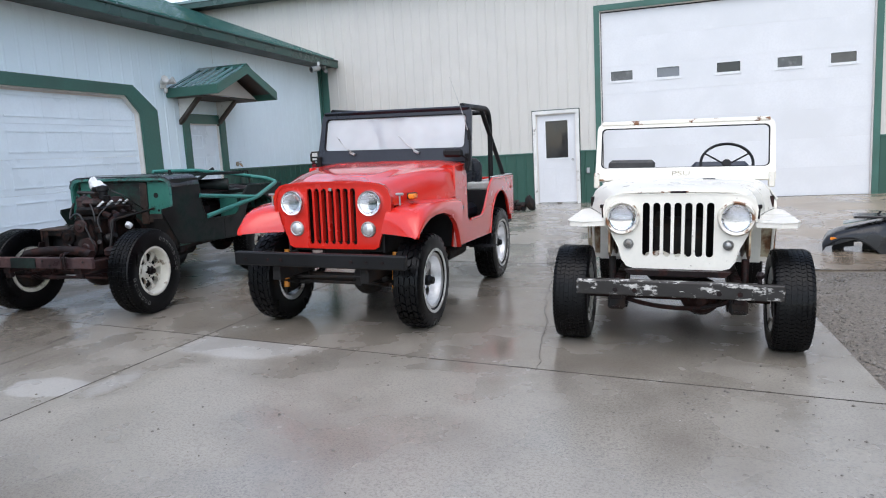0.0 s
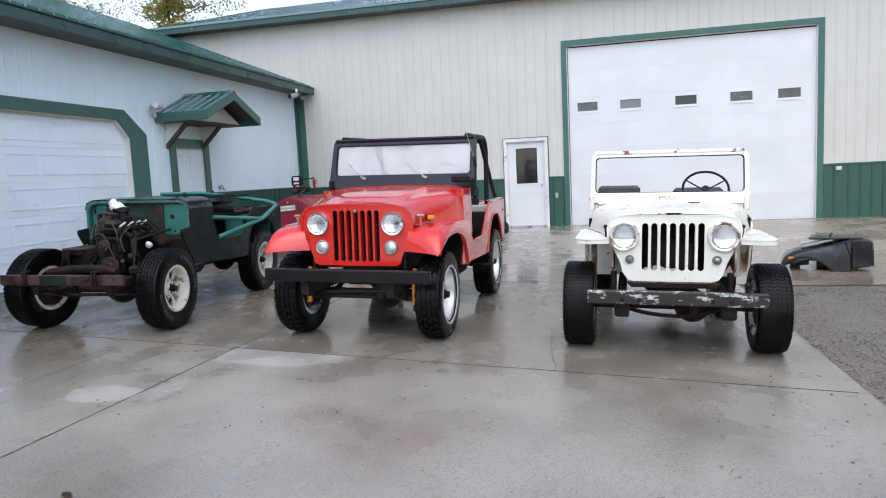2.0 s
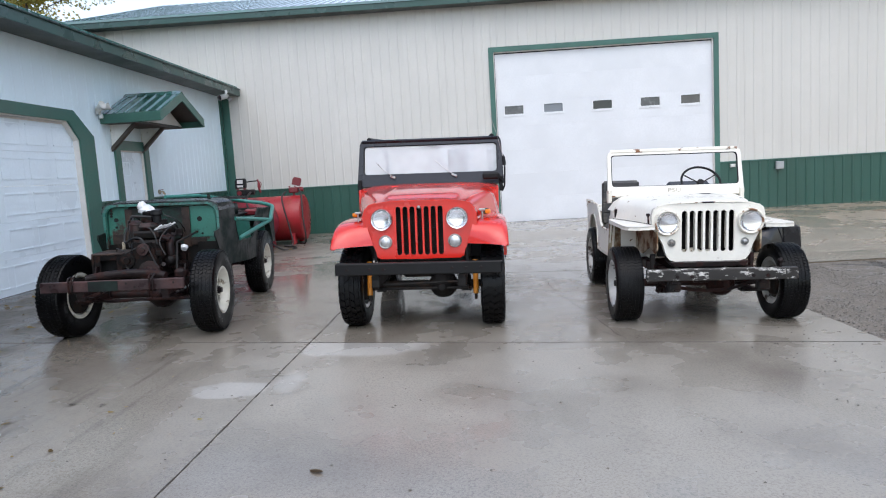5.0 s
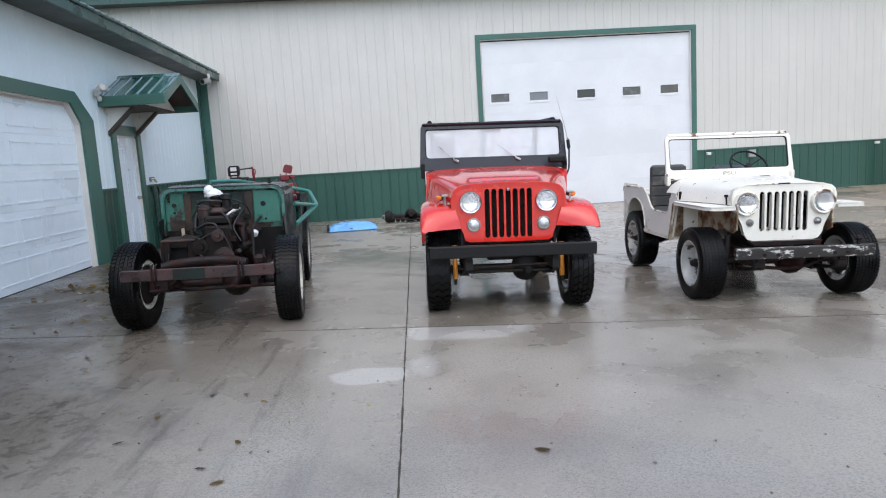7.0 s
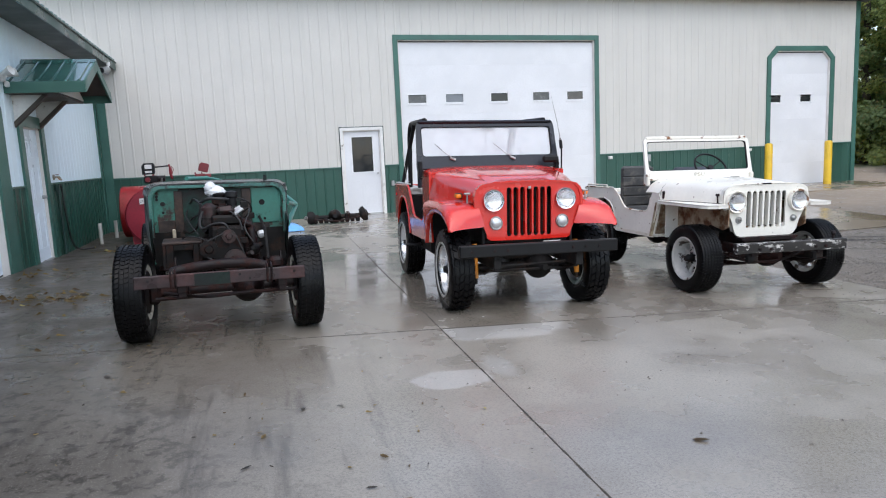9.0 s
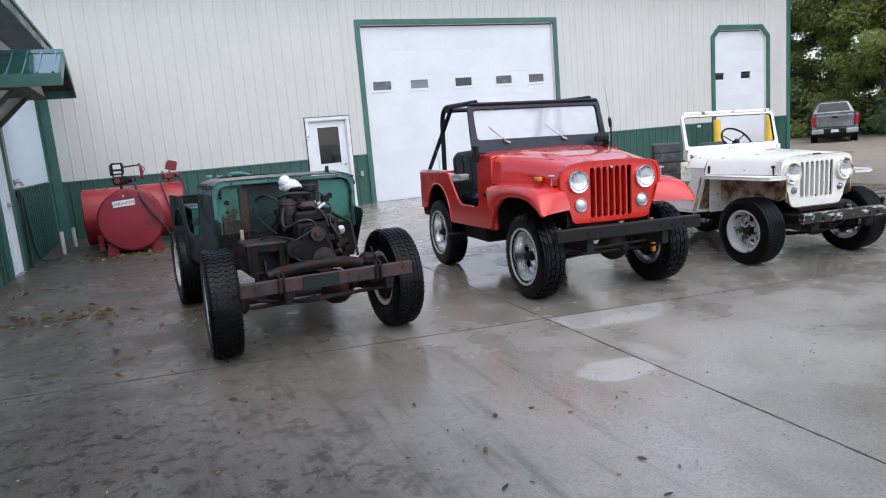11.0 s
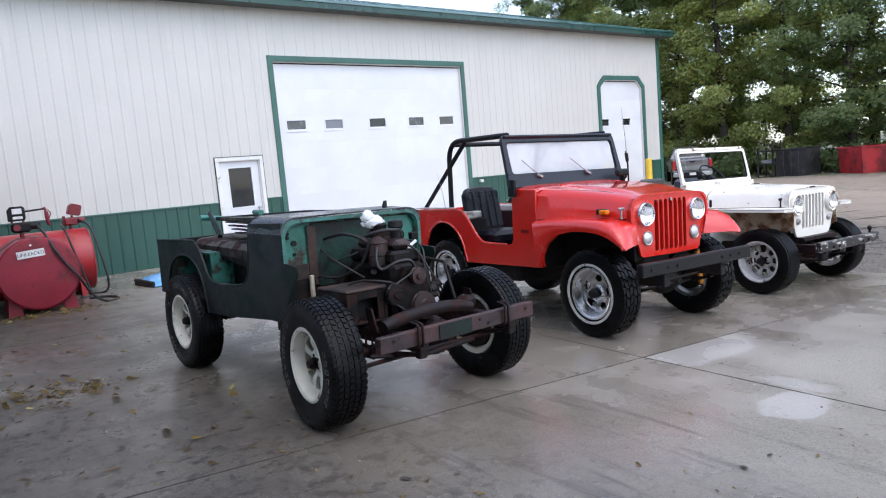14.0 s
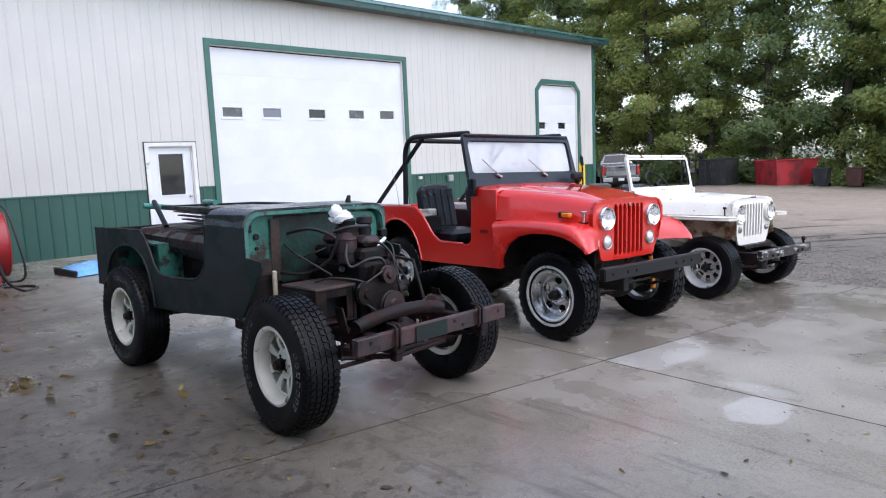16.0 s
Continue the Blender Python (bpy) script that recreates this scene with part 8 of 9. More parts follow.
pump("black fuel pump with a white dial and red nozzle", (-6.245, 12.50, 1.055), 0)
pump("smaller dark red transfer pump on the rear tank", (-5.47, 13.62, 1.055), 8, "pump_red", False)
for label, radius, hose_pts in (
        ("black rubber fuel hose draped down the tank's front to the slab", 0.019, [(-6.05, 12.36, 1.20), (-6.02, 11.98, 1.09), (-5.95, 11.83, 0.88), (-5.84, 11.81, 0.66), (-5.70, 11.82, 0.45), (-5.55, 11.9, 0.16), (-5.36, 12.0, 0.02), (-5.18, 12.15, 0.02), (-5.24, 12.45, 0.02), (-5.5, 12.58, 0.03)]),
        ("black fuel hose hanging between the two tanks", 0.017, [(-5.62, 13.50, 1.15), (-5.62, 13.12, 1.04), (-5.56, 13.03, 0.75), (-5.47, 13.0, 0.36), (-5.42, 12.95, 0.03), (-5.58, 12.86, 0.02)]),
        ("black fuel hose hanging beside the rear tank", 0.017, [(-5.36, 13.60, 1.20), (-5.24, 13.3, 1.06), (-5.18, 13.05, 0.6), (-5.14, 13.0, 0.2), (-5.20, 13.1, 0.02), (-5.5, 13.3, 0.02)])):
    solid("fuel_hose", G().tube(curve_pts(hose_pts, 8), radius, 10), "rubber_hose", label, "hose", smooth=True)


# ---- loose parts along the wall ----
def blue_shell():
    rows = []
    for i in range(9):
        t = i / 8
        x = -0.50 + 1.0 * t
        e = math.sin(math.pi * min(1, max(0, t))) ** 0.25 if 0 < t < 1 else 0.35
        rows.append([(x, -0.45 + 0.9 * j / 12, 0.02 + 0.16 * e * math.cos((j / 12 - 0.5) * math.pi) ** 0.5 if 0 < j < 12 else 0.02) for j in range(13)])
    t = thing("blue_panel", "light blue plastic panel lying on the concrete by the wall", "panel", Matrix.Translation((-4.08, 13.2, 0.0)) @ pose(0, 0, 0, 0, 0, 6))
    part("shell", G().sheet(rows, 0.008), "blue_plastic", t, smooth=True)
    part("slot", G().box(-0.06, 0.0, -0.462, -0.44, 0.06, 0.075, 0.003), "black_satin", t)
    part("edge", G().box(-0.53, -0.48, -0.43, 0.43, 0.0, 0.10, 0.01), "dark_void", t)
    return t


blue_shell()

ax = thing("loose_axle", "dirty black axle with hubs and brackets lying along the wall", "axle", Matrix.Translation((-2.72, 14.0, 0.0)) @ pose(0, 0, 0, 0, 0, -4))
sidew = Matrix.Rotation(radians(90), 4, "Y")
part("tube", G().cyl((-0.58, 0, 0.14), (0.58, 0, 0.15), 0.05, 14), "under_grime", ax, smooth=True)
part("housing", G().lathe([(0.05, -0.17), (0.12, -0.10), (0.15, 0.0), (0.13, 0.09), (0.05, 0.2)], 18, Matrix.Translation((-0.05, 0, 0.16)) @ Matrix.Rotation(radians(80), 4, "X")), "engine_grime", ax, smooth=True)
part("knuckle", G().lathe([(0.05, -0.10), (0.12, -0.08), (0.145, -0.02), (0.13, 0.05), (0.07, 0.09), (0.05, 0.16)], 20, Matrix.Translation((-0.56, 0, 0.15)) @ sidew), "under_grime", ax, smooth=True)
part("brake_drum", G().lathe([(0.06, -0.08), (0.13, -0.06), (0.165, 0.0), (0.165, 0.05), (0.10, 0.07), (0.05, 0.10), (0.0, 0.10)], 24, Matrix.Translation((0.58, 0, 0.175)) @ Matrix.Rotation(radians(70), 4, "Y")), "under_grime", ax, smooth=True)
part("hub", G().cyl((-0.62, -0.04, 0.15), (-0.70, -0.10, 0.16), 0.045, 12), "dull_aluminium", ax, smooth=True)
rx = random.Random(61)
for k in range(9):
    xx = -0.48 + 0.115 * k
    hh = rx.uniform(0.08, 0.22)
    part("bracket", G().box(xx - 0.04, xx + 0.05, rx.uniform(-0.16, -0.04), rx.uniform(0.03, 0.14), 0.02, hh, 0.02), rx.choice(("under_grime", "engine_grime", "rusty_frame")), ax, smooth=True)
part("tie_rod", G().tube([(-0.50, -0.15, 0.12), (0.0, -0.18, 0.06), (0.48, -0.14, 0.13)], 0.016, 8), "rusty_frame", ax, smooth=True)
part("spring", G().box(0.22, 0.28, -0.26, 0.28, 0.19, 0.23, 0.008), "rusty_frame", ax)


def fender_clip():
    """A black fender with its box-shaped panel, set down on the slab's edge."""
    c = thing("body_panel", "black fender and boxy body panel lying on the ground", "car part", Matrix.Translation((2.26, 9.0, lift(2.3, 9.0) - 0.012)) @ pose(0, 0, 0, 0, 0, -14) @ Matrix.Diagonal((0.74, 0.9, 0.92, 1.0)))
    crown = [(0.0, 0.13), (0.06, 0.21), (0.20, 0.27), (0.45, 0.32), (0.70, 0.37), (0.95, 0.42), (1.06, 0.44)]
    edge = [(0.0, 0.02), (0.05, 0.09), (0.20, 0.125), (0.45, 0.19), (0.62, 0.13), (0.80, 0.01), (1.06, 0.005)]
    rows = [[(x0, 0.55, z0 + 0.01), (x0, 0.25, z0 + 0.012), (x0, 0.06, z0), (x0, 0.01, z0 - 0.03), (0.5 * (x0 + x1), -0.005, 0.5 * (z0 + z1)), (x1, -0.01, z1)] for (x0, z0), (x1, z1) in zip(crown, edge)]
    part("fender", G().sheet(rows, 0.01), "gloss_black", c, smooth=True, angle=45)
    part("flare_lip", G().tube(curve_pts([(0.05, -0.012, 0.10), (0.25, -0.016, 0.20), (0.45, -0.016, 0.205), (0.62, -0.014, 0.14), (0.80, -0.012, 0.02)], 5), 0.012, 8), "black_satin", c, smooth=True)
    part("marker_lamp", G().box(0.10, 0.24, -0.012, 0.01, 0.175, 0.215, 0.008), "amber_lens", c, "amber side lamp")
    part("inner_skirt", G().prism([(0.12, 0.02), (0.30, 0.02), (0.30, 0.05), (0.44, 0.06), (0.44, 0.12), (0.56, 0.12), (0.56, 0.01), (1.0, 0.005), (1.02, 0.38), (0.2, 0.24)], "y", 0.30, 0.32), "black_satin", c)
    part("box_panel", G().prism([(1.07, 0.04), (1.42, 0.09), (1.40, 0.42), (1.32, 0.47), (1.07, 0.455)], "y", 0.02, 0.50), "gloss_black", c, bevel=0.025)
    part("edge_seam", G().tube([(1.065, -0.01, 0.02), (1.05, -0.012, 0.25), (0.98, 0.0, 0.43)], 0.012, 8), "black_satin", c, smooth=True)
    part("top_panel", G().box(0.42, 1.25, 0.10, 0.52, 0.452, 0.485, 0.02), "gloss_black", c)
    part("side_glass", G().prism([(0.28, 0.365), (0.75, 0.44), (0.75, 0.452), (0.28, 0.377)], "y", 0.2, 0.5), "tinted_pane", c, "pale tinted pane")
    part("stub", G().cyl((0.75, 0.3, 0.48), (0.80, 0.3, 0.53), 0.014, 8), "black_satin", c)
    return c


fender_clip()


# ---- far side of the lot ----
def pickup():
    m = Matrix.Translation((18.4, 17.7, -0.13)) @ pose(0, 0, 0, 0, 0, -52) @ Matrix.Diagonal((0.80, 1.0, 1.0, 1.0))
    t = thing("pickup_truck", "silver-grey pickup truck parked tail-on at the lot's edge", "truck", m)
    # own axes: y ahead, tail at y = 0
    bed = [(-0.96, 0.62), (0.96, 0.62), (0.985, 0.80), (0.98, 1.02), (0.95, 1.16), (0.86, 1.17), (0.86, 0.70), (-0.86, 0.70), (-0.86, 1.17), (-0.95, 1.16), (-0.98, 1.02), (-0.985, 0.80)]
    part("bed", G().prism(bed, "y", 0.0, 1.95), "truck_grey", t, bevel=0.015)
    part("tailgate", G().prism([(0.0, 0.66), (-0.025, 0.70), (-0.02, 0.90), (-0.035, 1.10), (-0.02, 1.155), (0.03, 1.155), (0.03, 0.66)], "x", -0.775, 0.775), "truck_grey", t, bevel=0.008)
    part("handle", G().box(-0.12, 0.12, -0.050, -0.034, 1.02, 1.09, 0.006), "black_satin", t)
    part("bumper_centre", G().box(-0.45, 0.45, -0.15, -0.02, 0.42, 0.62, 0.02), "black_satin", t)
    part("number_plate", G().box(-0.16, 0.16, -0.162, -0.151, 0.49, 0.60, 0.004), "sign_white", t)
    for s in (-1, 1):
        part("bumper_end", G().box(s * 0.452, s * 0.97, -0.17, -0.02, 0.44, 0.62, 0.03), "galvanised", t, smooth=True)
        part("tail_lamp", G().box(s * 0.83, s * 0.985, -0.022, 0.08, 0.74, 1.12, 0.02), "red_lens", t, "tall red tail lamp")
    rings = []
    for y, w0, w1, z1 in ((1.97, 0.94, 0.92, 1.20), (2.02, 0.93, 0.90, 1.26), (2.22, 0.90, 0.66, 1.62), (2.40, 0.90, 0.64, 1.68), (3.30, 0.90, 0.64, 1.70), (3.45, 0.90, 0.64, 1.66), (4.15, 0.92, 0.86, 1.22), (5.45, 0.90, 0.80, 1.10), (5.6, 0.85, 0.75, 0.98)):
        rings.append([(-w0, y, 0.58), (-w0 - 0.03, y, 0.90), (-w0, y, min(1.16, z1 - 0.03)), (-w1, y, z1 - 0.02), (-w1 + 0.1, y, z1), (w1 - 0.1, y, z1), (w1, y, z1 - 0.02), (w0, y, min(1.16, z1 - 0.03)), (w0 + 0.03, y, 0.90), (w0, y, 0.58)])
    part("cab", G().loft(rings), "truck_grey", t)
    part("rear_window", G().add([(-0.74, 2.005, 1.27), (0.74, 2.005, 1.27), (0.60, 2.180, 1.58), (-0.60, 2.180, 1.58), (-0.74, 2.045, 1.27), (0.74, 2.045, 1.27), (0.60, 2.215, 1.58), (-0.60, 2.215, 1.58)],
                            [(0, 1, 2, 3), (7, 6, 5, 4), (0, 4, 5, 1), (1, 5, 6, 2), (2, 6, 7, 3), (3, 7, 4, 0)]), "dark_glass", t)
    for s in (-1, 1):
        part("side_window", G().add([(s * 0.905, 2.25, 1.24), (s * 0.905, 3.85, 1.24), (s * 0.69, 3.35, 1.60), (s * 0.69, 2.42, 1.60), (s * 0.885, 2.25, 1.24), (s * 0.885, 3.85, 1.24), (s * 0.67, 3.35, 1.60), (s * 0.67, 2.42, 1.60)], [(0, 1, 2, 3), (7, 6, 5, 4), (0, 4, 5, 1), (1, 5, 6, 2), (2, 6, 7, 3), (3, 7, 4, 0)]), "dark_glass", t)
        for y in (0.95, 4.55):
            w = part("wheel", G().cyl((s * 0.70, y, 0.39), (s * 0.97, y, 0.39), 0.39, 28), "tyre_rubber", t, smooth=True)
            part("rim", G().cyl((s * 0.97, y, 0.39), (s * 0.978, y, 0.39), 0.24, 20), "aluminium", w, smooth=True)
            part("wheel_arch", G().cyl((s * 0.94, y, 0.45), (s * 0.985, y, 0.45), 0.46, 28), "black_satin", t, smooth=True)
    part("underside", G().box(-0.75, 0.75, 0.1, 5.4, 0.32, 0.56), "under_grime", t)
    return t


pickup()


def skip(name, label, x, y, length, width, h, material, slant0, slant1, turn=90.0):
    """An open steel container; the ends lean out by slant0 and slant1."""
    t = thing(name, label, "dumpster", Matrix.Translation((x, y, -0.15)) @ pose(0, 0, 0, 0, 0, turn))
    a, b = -length / 2, length / 2
    poly = [(a, 0.06), (b, 0.06), (b + slant1, h), (a - slant0, h)]
    for s in (-1, 1):
        sd = part("side", G().prism(poly, "y", s * width / 2, s * (width / 2 - 0.04)), material, t)
        for k in range(1, 4 if slant1 == 0 else 1):
            xx = a + (b - a) * k / 4
            part("stiffener", G().box(xx - 0.03, xx + 0.03, s * width / 2, s * (width / 2 + 0.05), 0.08, h - 0.06, 0.01), material, sd)
        part("rim", G().box(a - slant0 - 0.03, b + slant1 + 0.03, s * (width / 2 - 0.05), s * (width / 2 + 0.05), h, h + 0.06, 0.01), material, t)
    part("floor", G().box(a, b, -width / 2 + 0.04, width / 2 - 0.04, 0.06, 0.10), material, t)
    for xa, xb in ((a, a - slant0), (b, b + slant1)):
        part("end", G().prism([(xa, 0.08), (xa + (0.04 if xa < 0 else -0.04), 0.08), (xb + (0.04 if xa < 0 else -0.04), h), (xb, h)], "y", -width / 2 + 0.04, width / 2 - 0.04), material, t)
    for xx in (a + 0.2, b - 0.2):
        part("skid", G().box(xx - 0.08, xx + 0.08, -width / 2, width / 2, 0.0, 0.06), material, t)
    return t


skip("dumpster", "open red steel dumpster with a sloping end", 22.5, 12.52, 1.45, 1.45, 1.10, "dumpster_red", 0.06, 0.38, -35)
skip("dumpster", "black steel dumpster standing before the trees", 22.2, 15.12, 1.22, 1.3, 1.22, "dumpster_black", 0.0, 0.0, -90)
rack = thing("steel_rack", "open black steel rack beside the black dumpster", "rack", Matrix.Translation((21.3, 16.1, -0.15)))
for dx in (0.0, 0.7):
    for dy in (-0.35, 0.30):
        part("post", G().box(dx - 0.03, dx + 0.03, dy - 0.03, dy + 0.03, 0.0, 1.65 if dy < 0 else 1.35), "dumpster_black", rack)
for z in (0.08, 0.65, 1.2):
    part("shelf", G().box(-0.03, 0.73, -0.38, 0.33, z, z + 0.05), "dumpster_black", rack)
part("crate", G().box(0.1, 0.6, -0.2, 0.2, 0.702, 0.86, 0.02), "galvanised", rack)


def wheelie_bin(x, y, material, label):
    t = thing("wheelie_bin", label, "bin", Matrix.Translation((x, y, -0.15)) @ Matrix.Scale(0.82, 4), group="bins before the trees")
    part("tub", G().loft([[(-0.24, -0.26, 0.05), (0.24, -0.26, 0.05), (0.24, 0.26, 0.05), (-0.24, 0.26, 0.05)], [(-0.33, -0.34, 0.88), (0.33, -0.34, 0.88), (0.33, 0.34, 0.88), (-0.33, 0.34, 0.88)]]), material, t, bevel=0.02)
    part("lid", G().box(-0.36, 0.36, -0.37, 0.37, 0.88, 0.95, 0.02), material, t)
    for s in (-1, 1):
        part("wheel", G().cyl((0.22, s * 0.27, 0.1), (0.22, s * 0.33, 0.1), 0.1, 16), "tyre_rubber", t, smooth=True)
    part("handle", G().tube([(0.40, -0.25, 0.86), (0.40, 0.25, 0.86)], 0.015, 8), material, t)
    return t


wheelie_bin(22.0, 10.85, "dumpster_black", "black plastic wheelie bin beside the red dumpster")
wheelie_bin(22.3, 9.75, "brown_plastic", "brown plastic wheelie bin under the trees")

# ---- trees ----
def leaf_cloud(g, centres, per, size, rnd):
    for c, rad in centres:
        for _ in range(per):
            while True:
                p = Vector((rnd.uniform(-1, 1), rnd.uniform(-1, 1), rnd.uniform(-1, 1)))
                if 0.15 < p.length < 1:
                    break
            p = c + Vector((p.x * rad, p.y * rad, p.z * rad * 0.62))
            nrm = Vector((p.x, p.y, 0)).normalized() * 0.8 + Vector((rnd.uniform(-0.6, 0.6), rnd.uniform(-0.6, 0.6), 0.75 + rnd.uniform(-0.6, 0.6)))
            u = nrm.cross(Vector((rnd.uniform(-1, 1), rnd.uniform(-1, 1), rnd.uniform(-1, 1)))).normalized()
            v = nrm.cross(u).normalized()
            s = size * rnd.uniform(0.6, 1.25)
            k = len(g.v)
            g.v += [tuple(p - v * s * 0.38), tuple(p + u * s * 0.45), tuple(p + v * s * 0.38), tuple(p - u * s * 0.5)]
            g.f.append((k, k + 1, k + 2, k + 3))


def plain_mesh(g, name, material):
    me = bpy.data.meshes.new(name)
    me.from_pydata(g.v, [], g.f)
    me.materials.append(MATS[material])
    return me


def tree_kind(seed, h, spread, leaves, per, low=0.10):
    """Trunk with limbs and a crown of loose leaves round the limbs' ends."""
    rnd = random.Random(seed)
    wood, cents = G(), []
    lean = Vector((rnd.uniform(-0.5, 0.5), rnd.uniform(-0.5, 0.5), 0))
    spine = [Vector((0, 0, -0.1))] + [Vector((lean.x * t * t + rnd.uniform(-0.1, 0.1), lean.y * t * t + rnd.uniform(-0.1, 0.1), h * 0.9 * t)) for t in (0.12, 0.28, 0.45, 0.62, 0.8, 1.0)]
    rs = [0.24, 0.20, 0.17, 0.14, 0.10, 0.06, 0.02]
    wood.tube(spine, rs, 8)
    n = 30
    for i in range(n):
        t = low + (0.97 - low) * (i + rnd.random()) / n
        f = t * 6
        a, b = spine[min(int(f), 5)], spine[min(int(f) + 1, 6)]
        base = a.lerp(b, f - int(f))
        ang = 2.4 * i + rnd.uniform(-0.4, 0.4)
        prof = math.sin(math.pi * min(1.0, 0.18 + 0.82 * t)) ** 0.6
        ln = spread * prof * rnd.uniform(0.6, 1.1)
        d = Vector((math.cos(ang), math.sin(ang), rnd.uniform(-0.05, 0.5)))
        mid, end = base + d * ln * 0.5 + Vector((0, 0, rnd.uniform(0, 0.25))), base + d * ln
        wood.tube([base, mid, end], [0.055 * (1 - 0.6 * t), 0.035 * (1 - 0.5 * t), 0.01], 5)
        for q, rad in ((end, 0.85), (mid.lerp(end, 0.4), 0.75), (mid, 0.6), (base.lerp(mid, 0.35), 0.6)):
            cents.append((q + Vector((rnd.uniform(-0.3, 0.3), rnd.uniform(-0.3, 0.3), rnd.uniform(-0.3, 0.3))), rad * rnd.uniform(0.7, 1.25)))
    cents.append((spine[-1], 0.8))
    g = G()
    leaf_cloud(g, cents, per, 0.145, rnd)
    return wood.mesh("trunk", "bark", smooth=True), plain_mesh(g, "crown", leaves)


THIN = tree_kind(6, 15.5, 2.9, "maple_leaves", 170)
KINDS = [tree_kind(1, 15.5, 3.1, "maple_leaves", 310), tree_kind(2, 17.5, 2.8, "dark_leaves", 310), tree_kind(3, 14.0, 3.3, "maple_leaves", 310), tree_kind(4, 16.5, 3.0, "dark_leaves", 310), THIN]


def plant_tree(k, x, y, turn, scale, label, group="trees along the lot"):
    t = thing("tree", label, "tree", Matrix.Translation((x, y, -0.15)) @ pose(0, 0, 0, 0, 0, turn) @ Matrix.Scale(scale, 4), group)
    part("trunk", KINDS[k][0], None, t)
    part("crown", KINDS[k][1], None, t)
    return t


rt = random.Random(21)
labels = ["tall maple in full green leaf at the lot's edge", "tall dark-leaved tree in the row behind the dumpsters", "leafy green tree with gaps of sky in its crown", "tall slender tree with dense dark foliage"]
for row, x0 in ((0, 24.6), (1, 27.6)):
    y = 3.0 + 1.2 * row
    while y < 34:
        k = rt.randrange(4)
        spot = (x0 + rt.uniform(-0.7, 0.7) + 0.05 * (y - 12), y, rt.uniform(0, 360), rt.uniform(0.9, 1.12))
        if row and 14.0 < y < 19.5:  # thin crowns in the rear row
            plant_tree(4, *spot, "slender tree with a thin crown and sky behind")
        else:
            plant_tree(k, *spot, labels[k])
        y += rt.uniform(2.4, 3.1) + 0.6 * row
yellow = tree_kind(8, 13.0, 4.0, "autumn_leaves", 110, low=0.3)
KINDS.append(yellow)
plant_tree(5, -25.3, 37.0, 20, 1.32, "yellowing tree rising behind the low roof", "trees behind the buildings")
plant_tree(5, -33.0, 36.5, 140, 1.36, "yellowing tree rising behind the low roof", "trees behind the buildings")


def shrub_kind(seed, material):
    rnd = random.Random(seed)
    g = G()
    leaf_cloud(g, [(Vector((rnd.uniform(-0.9, 0.9), rnd.uniform(-1.2, 1.2), rnd.uniform(0.2, 1.5))), rnd.uniform(0.5, 0.8)) for _ in range(16)], 130, 0.17, rnd)
    return plain_mesh(g, "shrub", material)


SHRUBS = [shrub_kind(31, "dark_leaves"), shrub_kind(32, "maple_leaves")]
y = 4.0
while y < 32:
    ob = new("shrub", SHRUBS[rt.randrange(2)])
    ob.matrix_world = Matrix.Translation((23.9 + rt.uniform(-0.3, 0.5) + 0.05 * (y - 12), y, -0.2)) @ pose(0, 0, 0, 0, 0, rt.uniform(0, 360)) @ Matrix.Scale(rt.uniform(0.8, 1.25), 4)
    tagged(ob, "low green undergrowth along the foot of the trees", "shrub", "undergrowth")
    y += rt.uniform(1.2, 1.7)


# ---- fallen leaves, grit and stones ----
def litter(name, label, spots, material, size, seed, curl=0.3):
    """Small loose flakes lying on the slabs; spots: centre, radius and count."""
    rnd = random.Random(seed)
    g = G()
    for cx, cy, rx, ry, n in spots:
        for _ in range(n):
            a, q = rnd.uniform(0, 2 * math.pi), rnd.random() ** 0.6
            x, y = cx + rx * q * math.cos(a), cy + ry * q * math.sin(a)
            z = lift(x, y) + 0.007
            s, t = size * (0.25 + 1.2 * rnd.random() ** 2), rnd.uniform(0, 2 * math.pi)
            u, v = Vector((math.cos(t), math.sin(t), 0)) * s, Vector((-math.sin(t), math.cos(t), 0)) * s * rnd.uniform(0.22, 0.5)
            c, up = Vector((x, y, z)), Vector((0, 0, s * curl * rnd.random()))
            k = len(g.v)
            g.v += [tuple(p) for p in (c - u, c - 0.3 * u - v + up * 0.3, c + 0.5 * u - 0.8 * v + up, c + u + up * 0.6, c + 0.4 * u + 0.9 * v + up * 0.2, c - 0.4 * u + v)]
            g.f += [(k, k + 1, k + 2, k + 3, k + 4, k + 5)]
    ob = new(name, plain_mesh(g, name, material))
    return tagged(ob, label, "leaves", kind="stuff")


litter("leaf_litter", "damp fallen leaves gathered by the garage and tanks", ((-6.75, 7.0, 0.50, 0.22, 110), (-6.7, 6.8, 0.9, 0.8, 40), (-6.3, 11.65, 0.95, 0.35, 210), (-7.2, 8.6, 0.35, 1.2, 40), (-6.3, 9.4, 1.2, 1.8, 45), (-6.6, 12.3, 0.8, 0.8, 80), (-6.2, 6.0, 1.2, 1.5, 35), (-5.6, 12.2, 0.8, 0.5, 40)), "fallen_leaves", 0.044, 41, 0.9)
litter("scattered_leaves", "single brown and yellow leaves scattered over wet concrete", ((-4.6, 2.6, 1.6, 1.4, 14), (-6.2, 4.6, 1.2, 2.0, 16), (-3.6, 1.8, 1.2, 1.0, 4)), "fallen_leaves", 0.032, 42, 0.7)
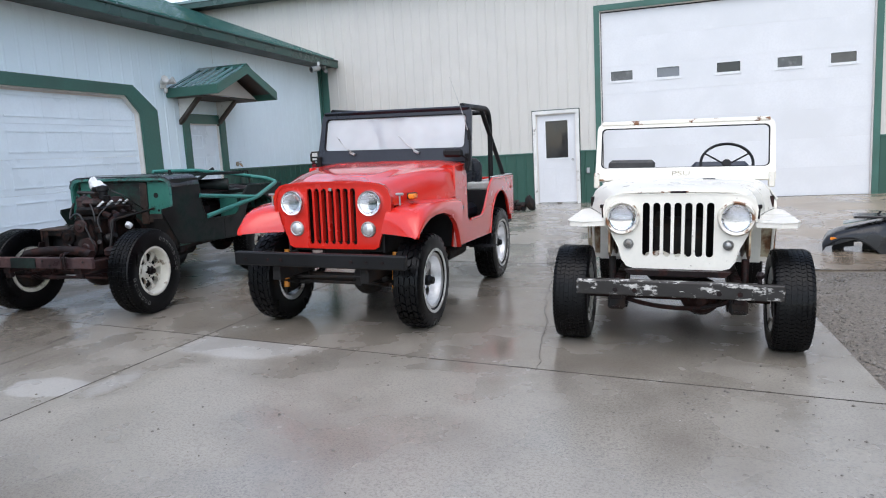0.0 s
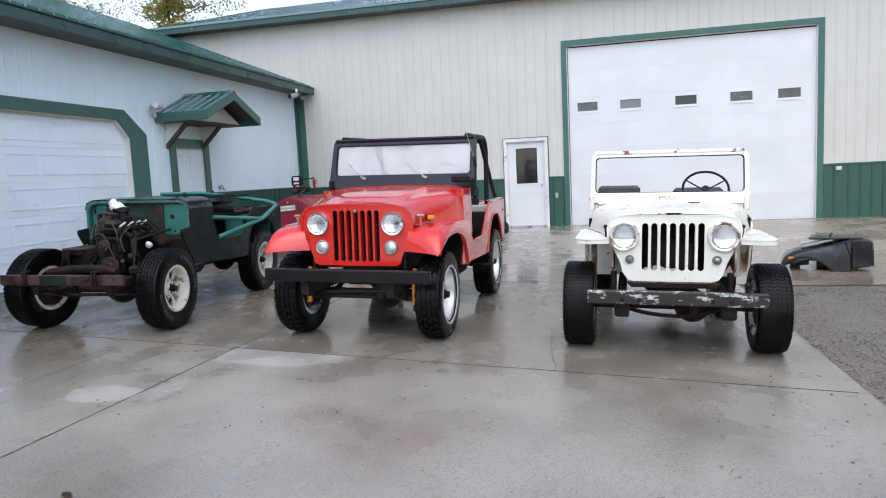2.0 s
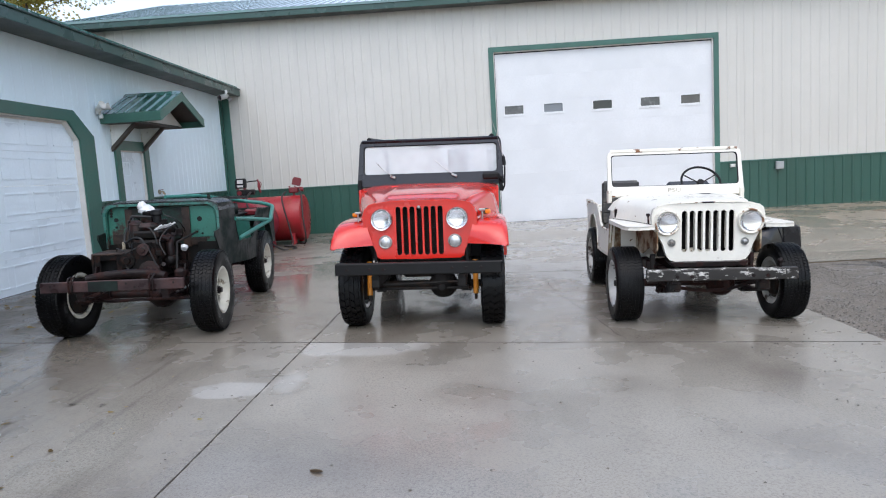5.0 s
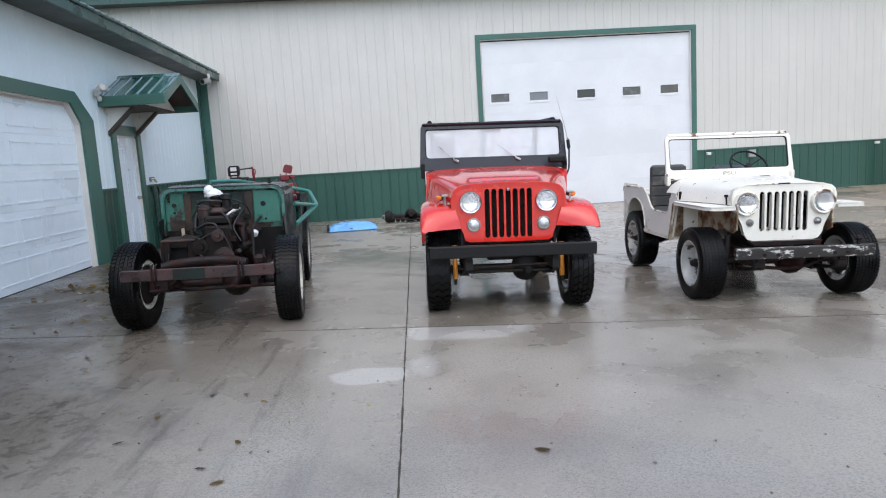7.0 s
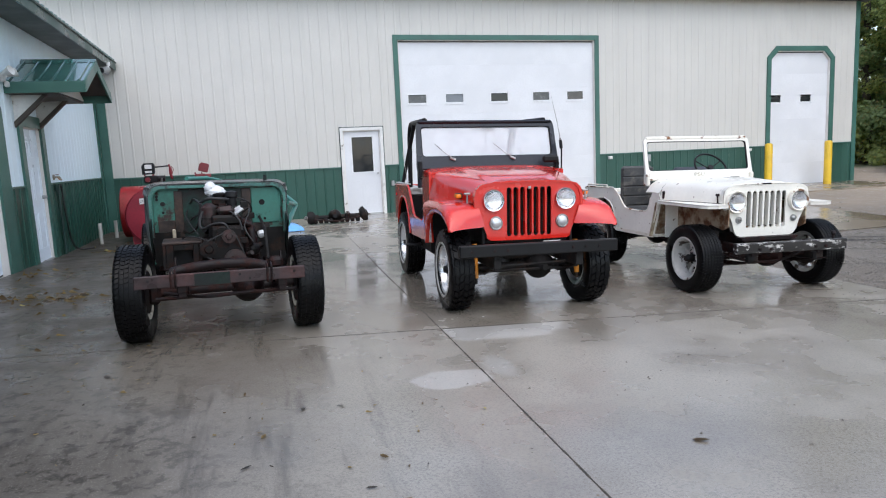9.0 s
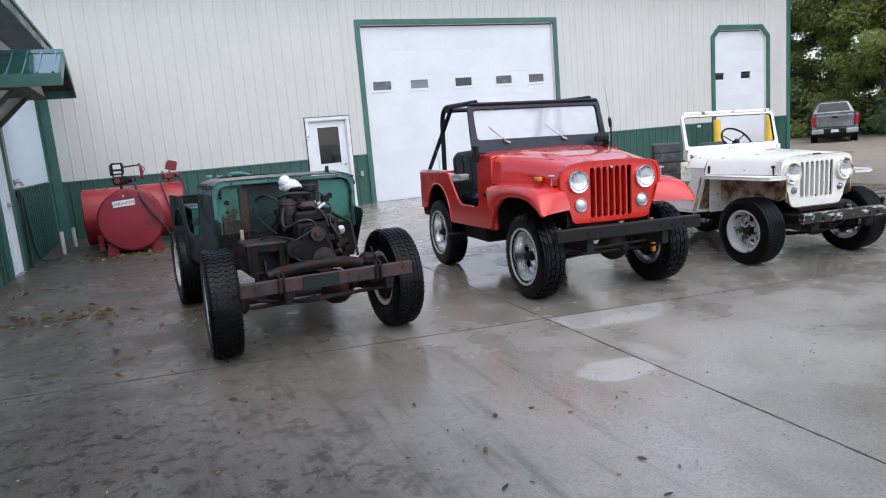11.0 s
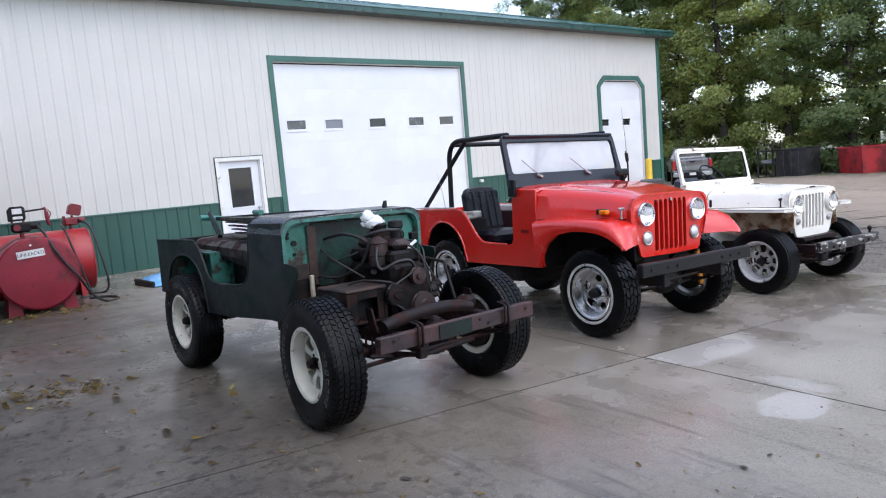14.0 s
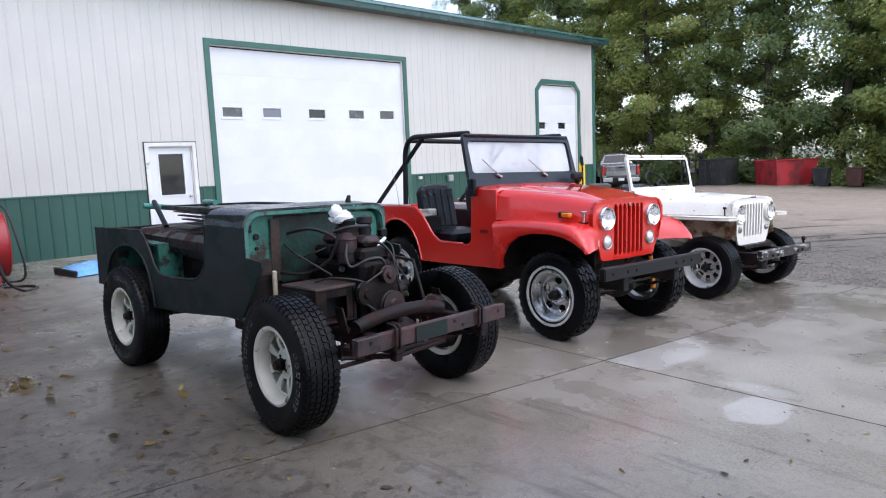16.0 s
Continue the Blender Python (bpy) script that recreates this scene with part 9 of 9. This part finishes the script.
litter("leaf_scraps", "small pale scraps of leaf strewn over the damp slabs", ((-6.2, 5.2, 1.2, 2.2, 110), (-6.3, 9.5, 1.1, 2.6, 120), (-5.0, 2.6, 1.6, 1.2, 40), (-6.2, 11.6, 0.8, 0.5, 60)), "fallen_leaves", 0.017, 45, 0.5)
litter("wet_debris", "dark bits of bark and dirt on the slabs", ((-4.6, 2.4, 1.8, 1.4, 26), (-6.4, 5.0, 1.1, 2.8, 90), (-6.5, 8.0, 0.9, 2.5, 90)), "debris", 0.024, 43)
litter("fine_specks", "tiny dark specks on the concrete", ((-1.5, 2.4, 3.0, 1.8, 110), (0.6, 3.4, 0.8, 1.4, 60), (-4.6, 2.4, 2.2, 1.8, 60)), "debris", 0.007, 44)


def stones(name, label, spots, size, seed):
    rnd = random.Random(seed)
    g = G()
    for cx, cy, rx, ry, n in spots:
        for _ in range(n):
            x, y = cx + rnd.uniform(-rx, rx), cy + rnd.uniform(-ry, ry)
            s = size * (0.4 + rnd.random() ** 2)
            z = lift(x, y) + (-0.016 if x > 1.53 else 0.0) + s * 0.2
            k = len(g.v)
            for sx, sy, sz in ((1, 0, 0), (0, 1, 0), (-1, 0, 0), (0, -1, 0), (0, 0, 0.7), (0, 0, -0.7)):
                g.v.append((x + s * sx * rnd.uniform(0.7, 1.2), y + s * sy * rnd.uniform(0.7, 1.2), z + s * sz * rnd.uniform(0.7, 1.1)))
            g.f += [tuple(k + i for i in f) for f in ((0, 1, 4), (1, 2, 4), (2, 3, 4), (3, 0, 4), (1, 0, 5), (2, 1, 5), (3, 2, 5), (0, 3, 5))]
    ob = new(name, plain_mesh(g, name, "stone"))
    return tagged(ob, label, "stones", kind="stuff")


stones("gravel", "wet grey-brown gravel along the slab's edge", ((2.25, 5.4, 0.72, 2.4, 4200), (3.6, 6.0, 1.2, 1.8, 1800), (1.96, 2.6, 0.44, 1.6, 1100)), 0.0105, 51)
stones("loose_grit", "small stones strewn over the concrete", ((0.9, 4.2, 0.5, 2.8, 220), (-0.5, 2.6, 2.0, 1.8, 70), (-4.0, 2.4, 2.5, 1.6, 50)), 0.009, 52)

# ---- siding panels, last ----
side_with(wall_main, on_main, LEFT_X, MAIN_X1, -0.02, WAINS, "green_siding", [BIG, MAN, SIDE])
side_with(wall_main, on_main, MAIN_X0, MAIN_X1, WAINS, EAVE_Z, "white_siding", [BIG, MAN, SIDE])


def on_left(a, z):
    return Matrix.Translation((LEFT_X, a, z)) @ Matrix.Rotation(radians(90), 4, "Z")


side_with(wall_left, on_left, GAR[1], WALL_Y, -0.02, WAINS + 0.04, "green_siding", [GAR, ENTRY])
side_with(wall_left, on_left, LOW_Y0, GAR[0], -0.02, WAINS + 0.04, "green_siding", [GAR, ENTRY])
side_with(wall_left, on_left, LOW_Y0, WALL_Y, WAINS + 0.04, LOW_EAVE_Z, "skylit_siding", [GAR, ENTRY])


def on_side(a, z):
    return Matrix.Translation((MAIN_X1, a, z)) @ Matrix.Rotation(radians(90), 4, "Z")


side_with(wall_side, on_side, WALL_Y, MAIN_BACK, -0.02, WAINS, "green_siding", [])
side_with(wall_side, on_side, WALL_Y, MAIN_BACK, WAINS, EAVE_Z, "white_siding", [])
